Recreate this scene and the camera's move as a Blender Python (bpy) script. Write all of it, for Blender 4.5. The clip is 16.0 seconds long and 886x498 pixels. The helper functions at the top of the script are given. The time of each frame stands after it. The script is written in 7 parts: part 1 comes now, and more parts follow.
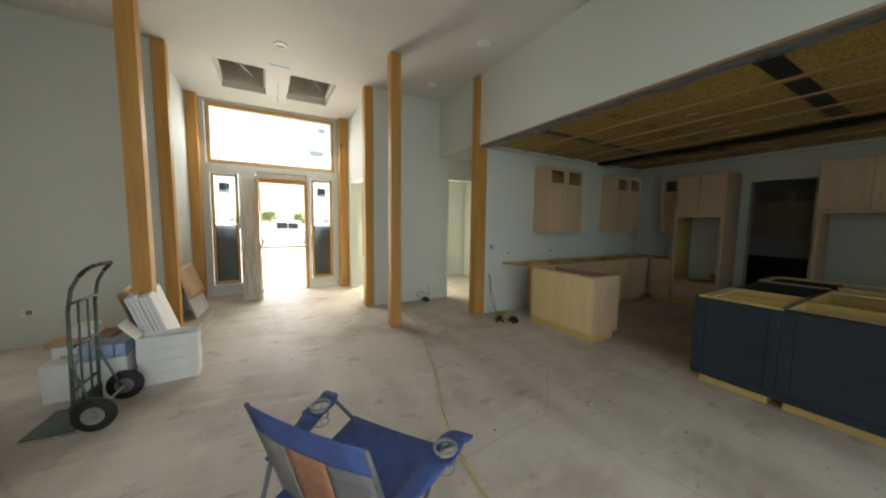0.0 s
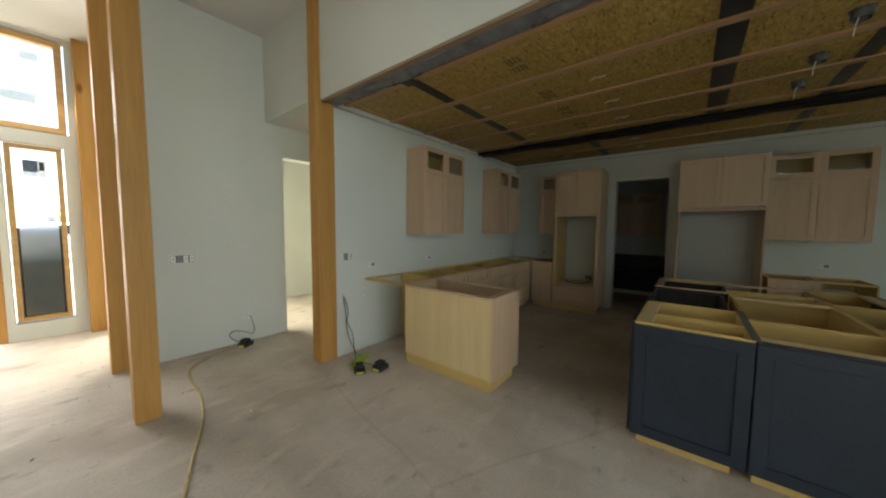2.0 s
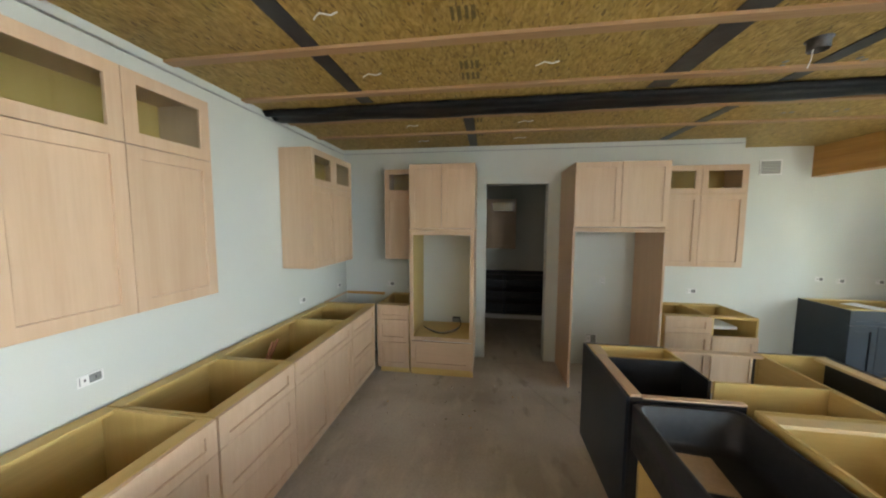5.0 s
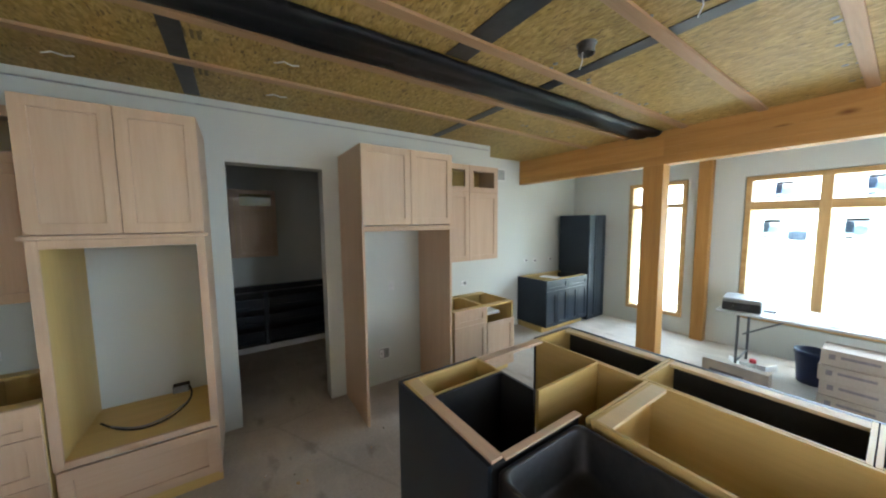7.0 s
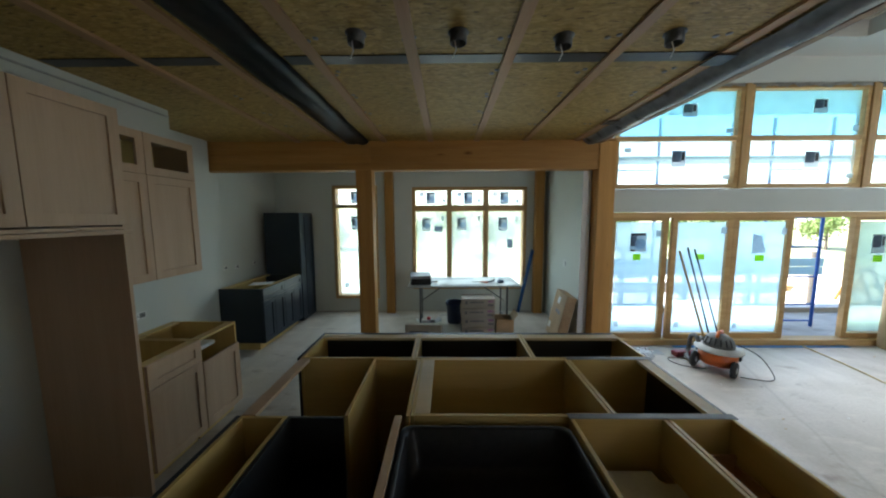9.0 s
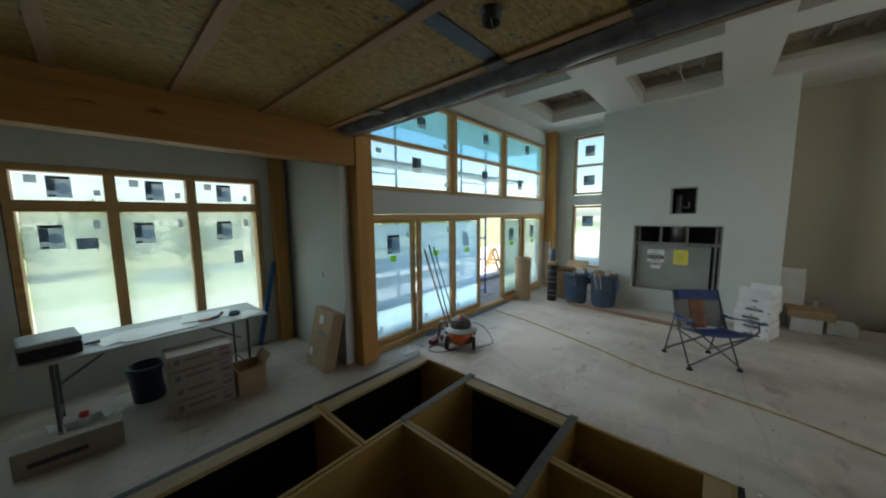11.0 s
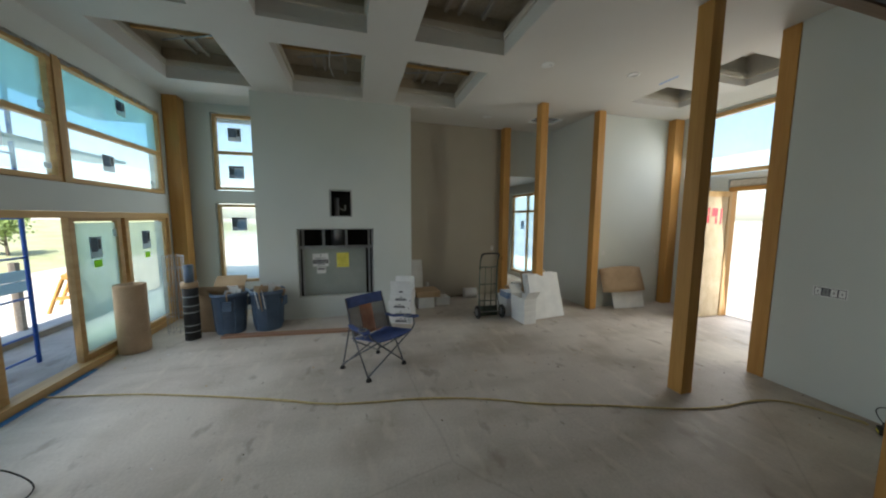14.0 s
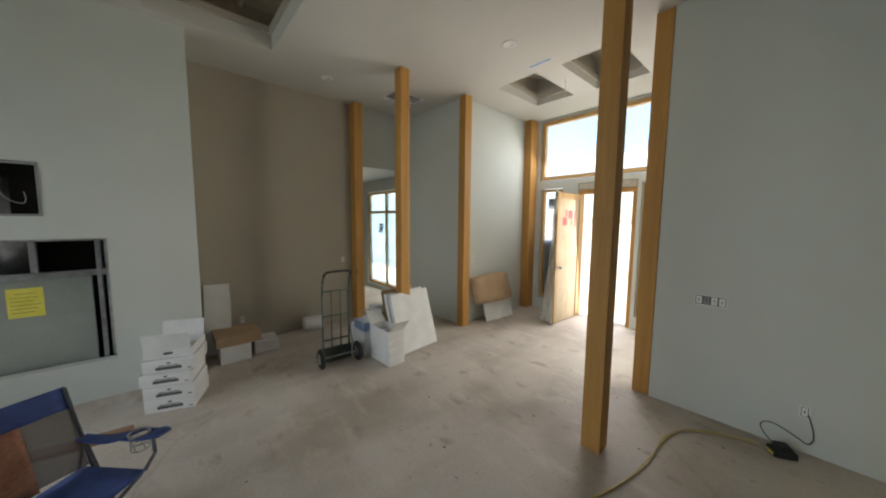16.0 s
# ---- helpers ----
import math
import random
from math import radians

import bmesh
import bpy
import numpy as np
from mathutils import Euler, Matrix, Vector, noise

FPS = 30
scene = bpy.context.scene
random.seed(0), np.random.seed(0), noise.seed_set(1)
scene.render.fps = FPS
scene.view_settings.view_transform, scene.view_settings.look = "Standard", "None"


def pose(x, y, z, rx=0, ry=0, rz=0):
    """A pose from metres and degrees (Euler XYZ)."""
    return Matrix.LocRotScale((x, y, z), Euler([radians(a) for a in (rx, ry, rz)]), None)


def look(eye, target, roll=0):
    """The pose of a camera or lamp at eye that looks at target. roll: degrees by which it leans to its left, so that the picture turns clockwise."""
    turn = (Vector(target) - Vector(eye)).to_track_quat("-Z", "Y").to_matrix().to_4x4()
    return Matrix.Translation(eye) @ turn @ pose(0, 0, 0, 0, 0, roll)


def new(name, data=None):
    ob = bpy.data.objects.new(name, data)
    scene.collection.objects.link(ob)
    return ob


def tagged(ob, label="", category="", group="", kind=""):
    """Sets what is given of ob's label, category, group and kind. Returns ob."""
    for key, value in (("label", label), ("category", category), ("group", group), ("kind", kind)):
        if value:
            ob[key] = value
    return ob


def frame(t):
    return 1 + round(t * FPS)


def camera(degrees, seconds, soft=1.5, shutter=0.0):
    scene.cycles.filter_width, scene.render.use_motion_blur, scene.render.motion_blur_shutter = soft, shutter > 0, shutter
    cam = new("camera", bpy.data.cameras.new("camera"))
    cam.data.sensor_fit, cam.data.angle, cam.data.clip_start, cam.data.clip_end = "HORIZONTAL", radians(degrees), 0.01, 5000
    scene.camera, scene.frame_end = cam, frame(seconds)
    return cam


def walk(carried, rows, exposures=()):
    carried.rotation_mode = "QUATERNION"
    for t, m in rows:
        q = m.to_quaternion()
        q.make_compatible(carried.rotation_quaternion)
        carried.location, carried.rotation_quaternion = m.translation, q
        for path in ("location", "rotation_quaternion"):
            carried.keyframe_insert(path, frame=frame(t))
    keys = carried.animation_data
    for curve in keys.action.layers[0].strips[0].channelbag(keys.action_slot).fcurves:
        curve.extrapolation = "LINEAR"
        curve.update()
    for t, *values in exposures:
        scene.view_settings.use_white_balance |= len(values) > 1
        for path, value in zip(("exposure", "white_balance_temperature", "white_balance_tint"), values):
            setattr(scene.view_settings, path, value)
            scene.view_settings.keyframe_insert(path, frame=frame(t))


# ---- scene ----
cam = camera(110.1, 16.0, soft=2.1)
PATH = [
    (0, (1.054, 0.997, 1.566), (2.041, 2.728, 1.398), 0.7),
    (0.5, (1.337, 1.27, 1.48), (2.547, 2.856, 1.34), 0.8),
    (1, (1.669, 1.561, 1.451), (3.029, 3.021, 1.317), 0.7),
    (1.5, (1.988, 1.851, 1.461), (3.461, 3.197, 1.322), 0.6),
    (2, (2.327, 2.115, 1.514), (3.887, 3.358, 1.374), 0.5),
    (2.5, (2.675, 2.36, 1.595), (4.309, 3.505, 1.454), 0.4),
    (3, (3.019, 2.598, 1.69), (4.716, 3.646, 1.548), 0.4),
    (3.2, (3.155, 2.694, 1.733), (4.881, 3.695, 1.586), 0.3),
    (5.3, (4.837, 3.203, 1.864), (6.827, 3.31, 1.697), -0.0),
    (5.5, (4.977, 3.186, 1.857), (6.97, 3.16, 1.689), -0.2),
    (6, (5.255, 3.116, 1.833), (7.214, 2.744, 1.675), -0.5),
    (6.5, (5.414, 3.073, 1.828), (7.296, 2.412, 1.669), -0.7),
    (7, (5.573, 3.175, 1.853), (7.23, 2.069, 1.679), -0.6),
    (7.5, (5.724, 3.325, 1.864), (6.986, 1.785, 1.671), -0.5),
    (8, (5.866, 3.438, 1.864), (6.738, 1.649, 1.662), -0.4),
    (8.2, (5.93, 3.461, 1.866), (6.644, 1.604, 1.659), -0.3),
    (10.3, (6.411, 2.526, 1.881), (5.355, 0.841, 1.671), -0.8),
    (10.5, (6.382, 2.453, 1.888), (5.189, 0.862, 1.676), -0.8),
    (11, (6.293, 2.268, 1.891), (4.808, 0.945, 1.677), -0.6),
    (11.5, (6.161, 2.127, 1.884), (4.45, 1.113, 1.672), -0.4),
    (12, (6.014, 2.055, 1.881), (4.146, 1.373, 1.672), -0.4),
    (12.5, (5.853, 2.004, 1.874), (3.894, 1.655, 1.664), -0.2),
    (13, (5.678, 1.969, 1.861), (3.689, 1.932, 1.657), -0.0),
    (13.5, (5.432, 1.95, 1.86), (3.46, 2.222, 1.66), 0.1),
    (14, (5.104, 1.997, 1.864), (3.19, 2.541, 1.663), 0.3),
    (14.5, (4.759, 2.16, 1.865), (2.933, 2.952, 1.676), 0.4),
    (15, (4.363, 2.369, 1.86), (2.635, 3.36, 1.672), 0.5),
    (15.5, (4.019, 2.591, 1.856), (2.404, 3.756, 1.671), 0.5),
    (16, (3.686, 2.811, 1.865), (2.196, 4.133, 1.681), 0.5),
]
EXPOSURES = [(0, 1.8, 6850, 9), (3, 2.75, 7000, 9), (5.5, 4.4, 6350, 16), (6.5, 4.45, 5880, 16), (8, 3.45, 5900, 13), (10.5, 1.1, 6150, 4), (12.5, 1.15, 6250, 6), (14.5, 1.15, 6300, 9), (16, 1.5, 6550, 11)]
walk(cam, [(t, look(eye, target, roll)) for t, eye, target, roll in PATH], EXPOSURES)

# ---- world, sun, daylight at the openings ----
world = bpy.data.worlds.new("sky")
scene.world = world
world.use_nodes = True
wn = world.node_tree.nodes
sky = wn.new("ShaderNodeTexSky")
sky.sky_type, sky.sun_disc, sky.dust_density = "NISHITA", False, 1.0
sky.sun_elevation, sky.sun_rotation = radians(52), radians(90)
world.node_tree.links.new(sky.outputs[0], wn["Background"].inputs[0])
wn["Background"].inputs[1].default_value = 0.15

sun = new("sun", bpy.data.lights.new("sun", "SUN"))
sun.data.energy, sun.data.angle, sun.data.color = 5.0, radians(0.6), (1.0, 0.95, 0.87)
sun.matrix_world = look((0, 0, 0), (-math.sin(radians(90)) * math.cos(radians(52)), -math.cos(radians(90)) * math.cos(radians(52)), -math.sin(radians(52))))


def daylight(name, x, y, z, w, h, rz, watts, colour=(0.9, 0.96, 1.0), tilt=14, spread=180):
    """An area lamp in an opening, that shines along the way rz points (0: +y), tilted down as light from the sky comes, and no wider than the reveal lets it."""
    lamp = new(name, bpy.data.lights.new(name, "AREA"))
    lamp.data.shape, lamp.data.size, lamp.data.size_y = "RECTANGLE", w, h
    lamp.data.energy, lamp.data.color, lamp.data.spread = watts, colour, radians(spread)
    lamp.matrix_world = pose(x, y, z, 90 - tilt, 0, rz)
    return lamp


daylight("daylight_patio_doors", 1.3, -1.07, 1.0, 5.0, 1.5, 0, 12, (0.95, 0.98, 1.0), 18, 118)
daylight("daylight_clerestory", 1.2, -1.0, 2.93, 5.0, 1.1, 0, 5, (0.95, 0.98, 1.0), 30, 118)
daylight("daylight_dining_window", 5.75, -2.68, 1.44, 2.1, 1.8, 0, 3.4, (0.80, 0.95, 1.0), 42, 130)
daylight("daylight_dining_side_window", 8.0, -2.68, 1.4, 0.8, 1.9, 0, 0.95, (0.80, 0.95, 1.0), 42, 130)
daylight("daylight_front_door", 1.38, 8.70, 1.2, 0.9, 2.2, 180, 11.5, (1.0, 0.96, 0.91), 10)
daylight("daylight_front_transom", 1.3, 8.66, 3.26, 2.3, 0.9, 180, 11.5, (1.0, 0.96, 0.91), 42)
daylight("daylight_corner_window", -1.74, -0.1, 2.2, 0.8, 2.9, -90, 4.0)
daylight("daylight_west_room", -3.3, 6.92, 1.3, 1.6, 2.2, 180, 8, (1.0, 0.86, 0.66))
# unseen source, added to make the side room bright
daylight("added_side_room_light", 3.65, 8.7, 1.5, 0.95, 1.5, 180, 28, (1.0, 0.95, 0.75))

# ---- materials ----


def mat(name, dark, light, rough=0.6, scale=6.0, stretch=(1, 1, 1), bump=0.15, metal=0.0, fine=60.0, each=0.0, spread=(0.35, 0.65), gloss=0.4):
    """A surface with two scales of variation: broad patches between two colours, and a fine grain that also gives relief.
    each: how far alike pieces differ in brightness."""
    m = bpy.data.materials.new(name)
    m.use_nodes = True
    n, l = m.node_tree.nodes, m.node_tree.links
    b = n["Principled BSDF"]
    co = n.new("ShaderNodeTexCoord")
    mp = n.new("ShaderNodeMapping")
    mp.inputs["Scale"].default_value = stretch
    l.new(co.outputs["Object"], mp.inputs[0])
    broad, grain = n.new("ShaderNodeTexNoise"), n.new("ShaderNodeTexNoise")
    broad.inputs["Scale"].default_value, broad.inputs["Detail"].default_value = scale, 6
    grain.inputs["Scale"].default_value, grain.inputs["Detail"].default_value = fine, 4
    l.new(mp.outputs[0], broad.inputs[0]), l.new(mp.outputs[0], grain.inputs[0])
    mix = n.new("ShaderNodeMath")
    mix.operation, mix.inputs[1].default_value = "MULTIPLY_ADD", 0.35
    l.new(grain.outputs[0], mix.inputs[0])
    sc = n.new("ShaderNodeMath")
    sc.operation, sc.inputs[1].default_value = "MULTIPLY", 0.65
    l.new(broad.outputs[0], sc.inputs[0]), l.new(sc.outputs[0], mix.inputs[2])
    ramp = n.new("ShaderNodeValToRGB")
    ramp.color_ramp.elements[0].position, ramp.color_ramp.elements[1].position = spread
    ramp.color_ramp.elements[0].color, ramp.color_ramp.elements[1].color = (*dark, 1), (*light, 1)
    l.new(mix.outputs[0], ramp.inputs[0])
    colour = ramp.outputs[0]
    if each:
        info, hs, ma = n.new("ShaderNodeObjectInfo"), n.new("ShaderNodeHueSaturation"), n.new("ShaderNodeMapRange")
        ma.inputs["To Min"].default_value, ma.inputs["To Max"].default_value = 1 - each, 1 + each
        l.new(info.outputs["Random"], ma.inputs[0]), l.new(ma.outputs[0], hs.inputs["Value"]), l.new(colour, hs.inputs["Color"])
        colour = hs.outputs[0]
    l.new(colour, b.inputs["Base Color"])
    rr = n.new("ShaderNodeMapRange")
    rr.inputs["To Min"].default_value, rr.inputs["To Max"].default_value = max(rough - 0.1, 0.03), min(rough + 0.1, 1)
    l.new(broad.outputs[0], rr.inputs[0]), l.new(rr.outputs[0], b.inputs["Roughness"])
    b.inputs["Metallic"].default_value = metal
    b.inputs["Specular IOR Level"].default_value = gloss
    if bump:
        bp = n.new("ShaderNodeBump")
        bp.inputs["Strength"].default_value, bp.inputs["Distance"].default_value = bump, 0.004
        l.new(grain.outputs[0], bp.inputs["Height"]), l.new(bp.outputs[0], b.inputs["Normal"])
    return m


def wood(name, dark, light, axis, rough=0.55, knots=True, each=0.12, ring=9.0):
    """Wood with its grain along one axis: streaks, broad bands and, if asked, dark knots."""
    s = {"x": (0.5, 9, 9), "y": (9, 0.5, 9), "z": (9, 9, 0.5)}[axis]
    m = mat(name, dark, light, rough, ring / 6, s, 0.12, fine=ring, each=each, spread=(0.3, 0.7), gloss=0.3)
    if knots:
        n, l = m.node_tree.nodes, m.node_tree.links
        b = n["Principled BSDF"]
        source = b.inputs["Base Color"].links[0].from_socket
        co, mp, vo, mixer = (n.new("ShaderNode" + k) for k in ("TexCoord", "Mapping", "TexVoronoi", "MixRGB"))
        k = {"x": (2.2, 5.5, 5.5), "y": (5.5, 2.2, 5.5), "z": (5.5, 5.5, 2.2)}[axis]
        mp.inputs["Scale"].default_value = k
        vo.inputs["Scale"].default_value = 1.0
        own, shift = n.new("ShaderNodeObjectInfo"), n.new("ShaderNodeMath")
        shift.operation, shift.inputs[1].default_value = "MULTIPLY", 37.0
        l.new(own.outputs["Random"], shift.inputs[0]), l.new(shift.outputs[0], mp.inputs["Location"])
        l.new(co.outputs["Object"], mp.inputs[0]), l.new(mp.outputs[0], vo.inputs[0])
        sep, size, gap, sharp = n.new("ShaderNodeSeparateColor"), n.new("ShaderNodeMapRange"), n.new("ShaderNodeMath"), n.new("ShaderNodeMath")
        size.inputs["From Min"].default_value, size.inputs["To Max"].default_value = 0.55, 0.2
        gap.operation, sharp.operation, sharp.inputs[1].default_value, sharp.use_clamp = "SUBTRACT", "MULTIPLY", 8.0, True
        l.new(vo.outputs["Color"], sep.inputs[0]), l.new(sep.outputs[1], size.inputs[0])
        l.new(size.outputs[0], gap.inputs[0]), l.new(vo.outputs["Distance"], gap.inputs[1]), l.new(gap.outputs[0], sharp.inputs[0])
        l.new(sharp.outputs[0], mixer.inputs[0]), l.new(source, mixer.inputs[1])
        mixer.inputs[2].default_value = (dark[0] * 0.5, dark[1] * 0.42, dark[2] * 0.4, 1)
        l.new(mixer.outputs[0], b.inputs["Base Color"])
    return m


TANBOARD = mat("tan_grey_drywall", (0.36, 0.325, 0.265), (0.43, 0.39, 0.32), 0.8, 1.1, bump=0.05, fine=170, spread=(0.2, 0.8))
DRYWALL = mat("primed_drywall", (0.54, 0.565, 0.535), (0.62, 0.64, 0.605), 0.75, 1.2, bump=0.05, fine=180, spread=(0.2, 0.8))
CEILING = mat("painted_ceiling", (0.58, 0.56, 0.525), (0.66, 0.64, 0.605), 0.8, 1.0, bump=0.05, fine=160, spread=(0.2, 0.8))
FIR = {a: wood("fir_" + a, (0.38, 0.185, 0.047), (0.535, 0.29, 0.085), a) for a in "xyz"}
PINE = {a: wood("pine_frame_" + a, (0.42, 0.25, 0.09), (0.60, 0.40, 0.18), a, knots=False) for a in "xyz"}
BATTEN = wood("pinkish_batten_wood", (0.36, 0.21, 0.105), (0.50, 0.31, 0.17), "y", knots=False)
MAPLE = {a: wood("maple_" + a, (0.495, 0.342, 0.225), (0.58, 0.418, 0.288), a, 0.45, False, 0.05) for a in "xz"}
PLY = {a: wood("birch_ply_" + a, (0.51, 0.35, 0.115), (0.61, 0.435, 0.165), a, 0.4, False, 0.06) for a in "xyz"}
PALEBIRCH = wood("pale_birch_ply", (0.57, 0.435, 0.225), (0.66, 0.525, 0.30), "z", 0.45, False, 0.04)
NAVY = mat("navy_lacquer", (0.013, 0.019, 0.028), (0.02, 0.028, 0.04), 0.35, 3, bump=0.03, fine=200)
BLACKIN = mat("black_inner_panel", (0.012, 0.012, 0.013), (0.022, 0.022, 0.023), 0.4, 3, bump=0.03)
MEMBRANE = mat("black_membrane", (0.012, 0.012, 0.013), (0.03, 0.03, 0.032), 0.38, 8, bump=0.5, fine=14)
STEEL = mat("galvanised_steel", (0.30, 0.31, 0.32), (0.50, 0.51, 0.52), 0.38, 14, metal=0.9, bump=0.05, fine=90)
# near-black: carries the shade of open cavities in its colour; also on the roof
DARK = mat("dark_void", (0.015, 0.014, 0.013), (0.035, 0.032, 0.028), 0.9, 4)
WHITE = mat("white_plastic", (0.70, 0.70, 0.69), (0.80, 0.80, 0.79), 0.4, 5, bump=0.03)
RUBBER = mat("black_rubber", (0.012, 0.012, 0.012), (0.03, 0.03, 0.03), 0.7, 20)
CARD = mat("brown_card", (0.34, 0.235, 0.14), (0.45, 0.32, 0.2), 0.8, 5, bump=0.1)
WHITECARD = mat("white_card", (0.62, 0.62, 0.62), (0.74, 0.74, 0.73), 0.7, 5, bump=0.05)


def floor_material():
    """Dusty concrete: broad stains, fine speckle, scattered dark scuffs and pale drags of dust."""
    m = mat("dusty_concrete", (0.40, 0.355, 0.31), (0.62, 0.565, 0.505), 0.62, 0.8, bump=0.12, fine=45, spread=(0.3, 0.72), gloss=0.35)
    n, l = m.node_tree.nodes, m.node_tree.links
    b = n["Principled BSDF"]
    base = b.inputs["Base Color"].links[0].from_socket
    co = n.new("ShaderNodeTexCoord")
    for scale, stretch, lo, hi, colour in ((2.6, (1, 1.6, 1), 0.61, 0.70, (0.17, 0.13, 0.095)), (9, (1, 1.8, 1), 0.66, 0.73, (0.12, 0.095, 0.07)), (0.9, (1, 1, 1), 0.52, 0.66, (0.30, 0.245, 0.185)), (1.1, (1, 1.7, 1), 0.5, 0.9, (0.58, 0.53, 0.475)), (1.5, (1.6, 0.5, 1), 0.45, 0.72, (0.29, 0.245, 0.195)), (4.5, (0.6, 1.5, 1), 0.54, 0.74, (0.64, 0.575, 0.49))):
        mp, no, ramp, mx = (n.new("ShaderNode" + k) for k in ("Mapping", "TexNoise", "ValToRGB", "MixRGB"))
        mp.inputs["Scale"].default_value, mp.inputs["Location"].default_value = stretch, (scale * 3, scale, 0)
        no.inputs["Scale"].default_value, no.inputs["Detail"].default_value = scale, 8
        ramp.color_ramp.elements[0].position, ramp.color_ramp.elements[1].position = lo, hi
        ramp.color_ramp.elements[1].color = (0.5, 0.5, 0.5, 1)
        l.new(co.outputs["Object"], mp.inputs[0]), l.new(mp.outputs[0], no.inputs[0]), l.new(no.outputs[0], ramp.inputs[0])
        l.new(ramp.outputs[0], mx.inputs[0]), l.new(base, mx.inputs[1])
        mx.inputs[2].default_value = (*colour, 1)
        base = mx.outputs[0]
    # hairline cracks
    wob, add, vo, ramp, mx = (n.new("ShaderNode" + k) for k in ("TexNoise", "VectorMath", "TexVoronoi", "ValToRGB", "MixRGB"))
    wob.inputs["Scale"].default_value, wob.inputs["Detail"].default_value = 1.3, 6
    add.operation, add.inputs[1].default_value = "MULTIPLY_ADD", (0.12, 0.12, 0)
    vo.feature, vo.inputs["Scale"].default_value = "DISTANCE_TO_EDGE", 0.27
    ramp.color_ramp.elements[0].position, ramp.color_ramp.elements[1].position = 0.0, 0.0014
    ramp.color_ramp.elements[0].color, ramp.color_ramp.elements[1].color = (0.2, 0.2, 0.2, 1), (0, 0, 0, 1)
    l.new(co.outputs["Object"], wob.inputs[0]), l.new(wob.outputs["Color"], add.inputs[0]), l.new(co.outputs["Object"], add.inputs[2])
    l.new(add.outputs[0], vo.inputs[0]), l.new(vo.outputs["Distance"], ramp.inputs[0]), l.new(ramp.outputs[0], mx.inputs[0]), l.new(base, mx.inputs[1])
    mx.inputs[2].default_value = (0.16, 0.13, 0.10, 1)
    l.new(mx.outputs[0], b.inputs["Base Color"])
    return m


def osb_material():
    """Strand board: flat overlapping flakes of differing tone, turned three ways, with a few dark ones."""
    m = mat("strand_board", (0.28, 0.178, 0.036), (0.36, 0.235, 0.053), 0.6, 1.5, bump=0.05, fine=14)
    n, l = m.node_tree.nodes, m.node_tree.links
    b = n["Principled BSDF"]
    base = b.inputs["Base Color"].links[0].from_socket
    co = n.new("ShaderNodeTexCoord")
    layers = ((0.4, 0.45, 0.6, (4.5, 14, 9), (0.46, 0.30, 0.085)), (1.3, 0.62, 0.6, (5.0, 15, 9), (0.55, 0.38, 0.135)), (2.3, 0.62, 0.42, (4.5, 13, 9), (0.20, 0.125, 0.03)),
              (2.0, 0.66, 0.55, (6.5, 17, 9), (0.50, 0.335, 0.10)), (0.9, 0.9, 0.85, (6, 22, 12), (0.10, 0.06, 0.018)))
    for turn, low, most, size, tone in layers:
        mp, vo, ramp, mx, no, add = (n.new("ShaderNode" + k) for k in ("Mapping", "TexVoronoi", "ValToRGB", "MixRGB", "TexNoise", "VectorMath"))
        mp.inputs["Scale"].default_value, mp.inputs["Rotation"].default_value = size, (0, 0, turn)
        no.inputs["Scale"].default_value = 9.0
        add.operation, add.inputs[2].default_value = "MULTIPLY_ADD", (0, 0, 0)
        add.inputs[1].default_value = (0.05, 0.05, 0.0)
        l.new(co.outputs["Object"], no.inputs[0]), l.new(no.outputs["Color"], add.inputs[0]), l.new(co.outputs["Object"], add.inputs[2])
        l.new(add.outputs[0], mp.inputs[0]), l.new(mp.outputs[0], vo.inputs[0])
        sep = n.new("ShaderNodeSeparateColor")
        l.new(vo.outputs["Color"], sep.inputs[0]), l.new(sep.outputs[0], ramp.inputs[0])
        ramp.color_ramp.elements[0].position, ramp.color_ramp.elements[1].position = low, min(low + 0.3, 1.0)
        ramp.color_ramp.elements[1].color = (most, most, most, 1)
        l.new(ramp.outputs[0], mx.inputs[0]), l.new(base, mx.inputs[1])
        mx.inputs[2].default_value = (*tone, 1)
        base = mx.outputs[0]
    l.new(base, b.inputs["Base Color"])
    return m


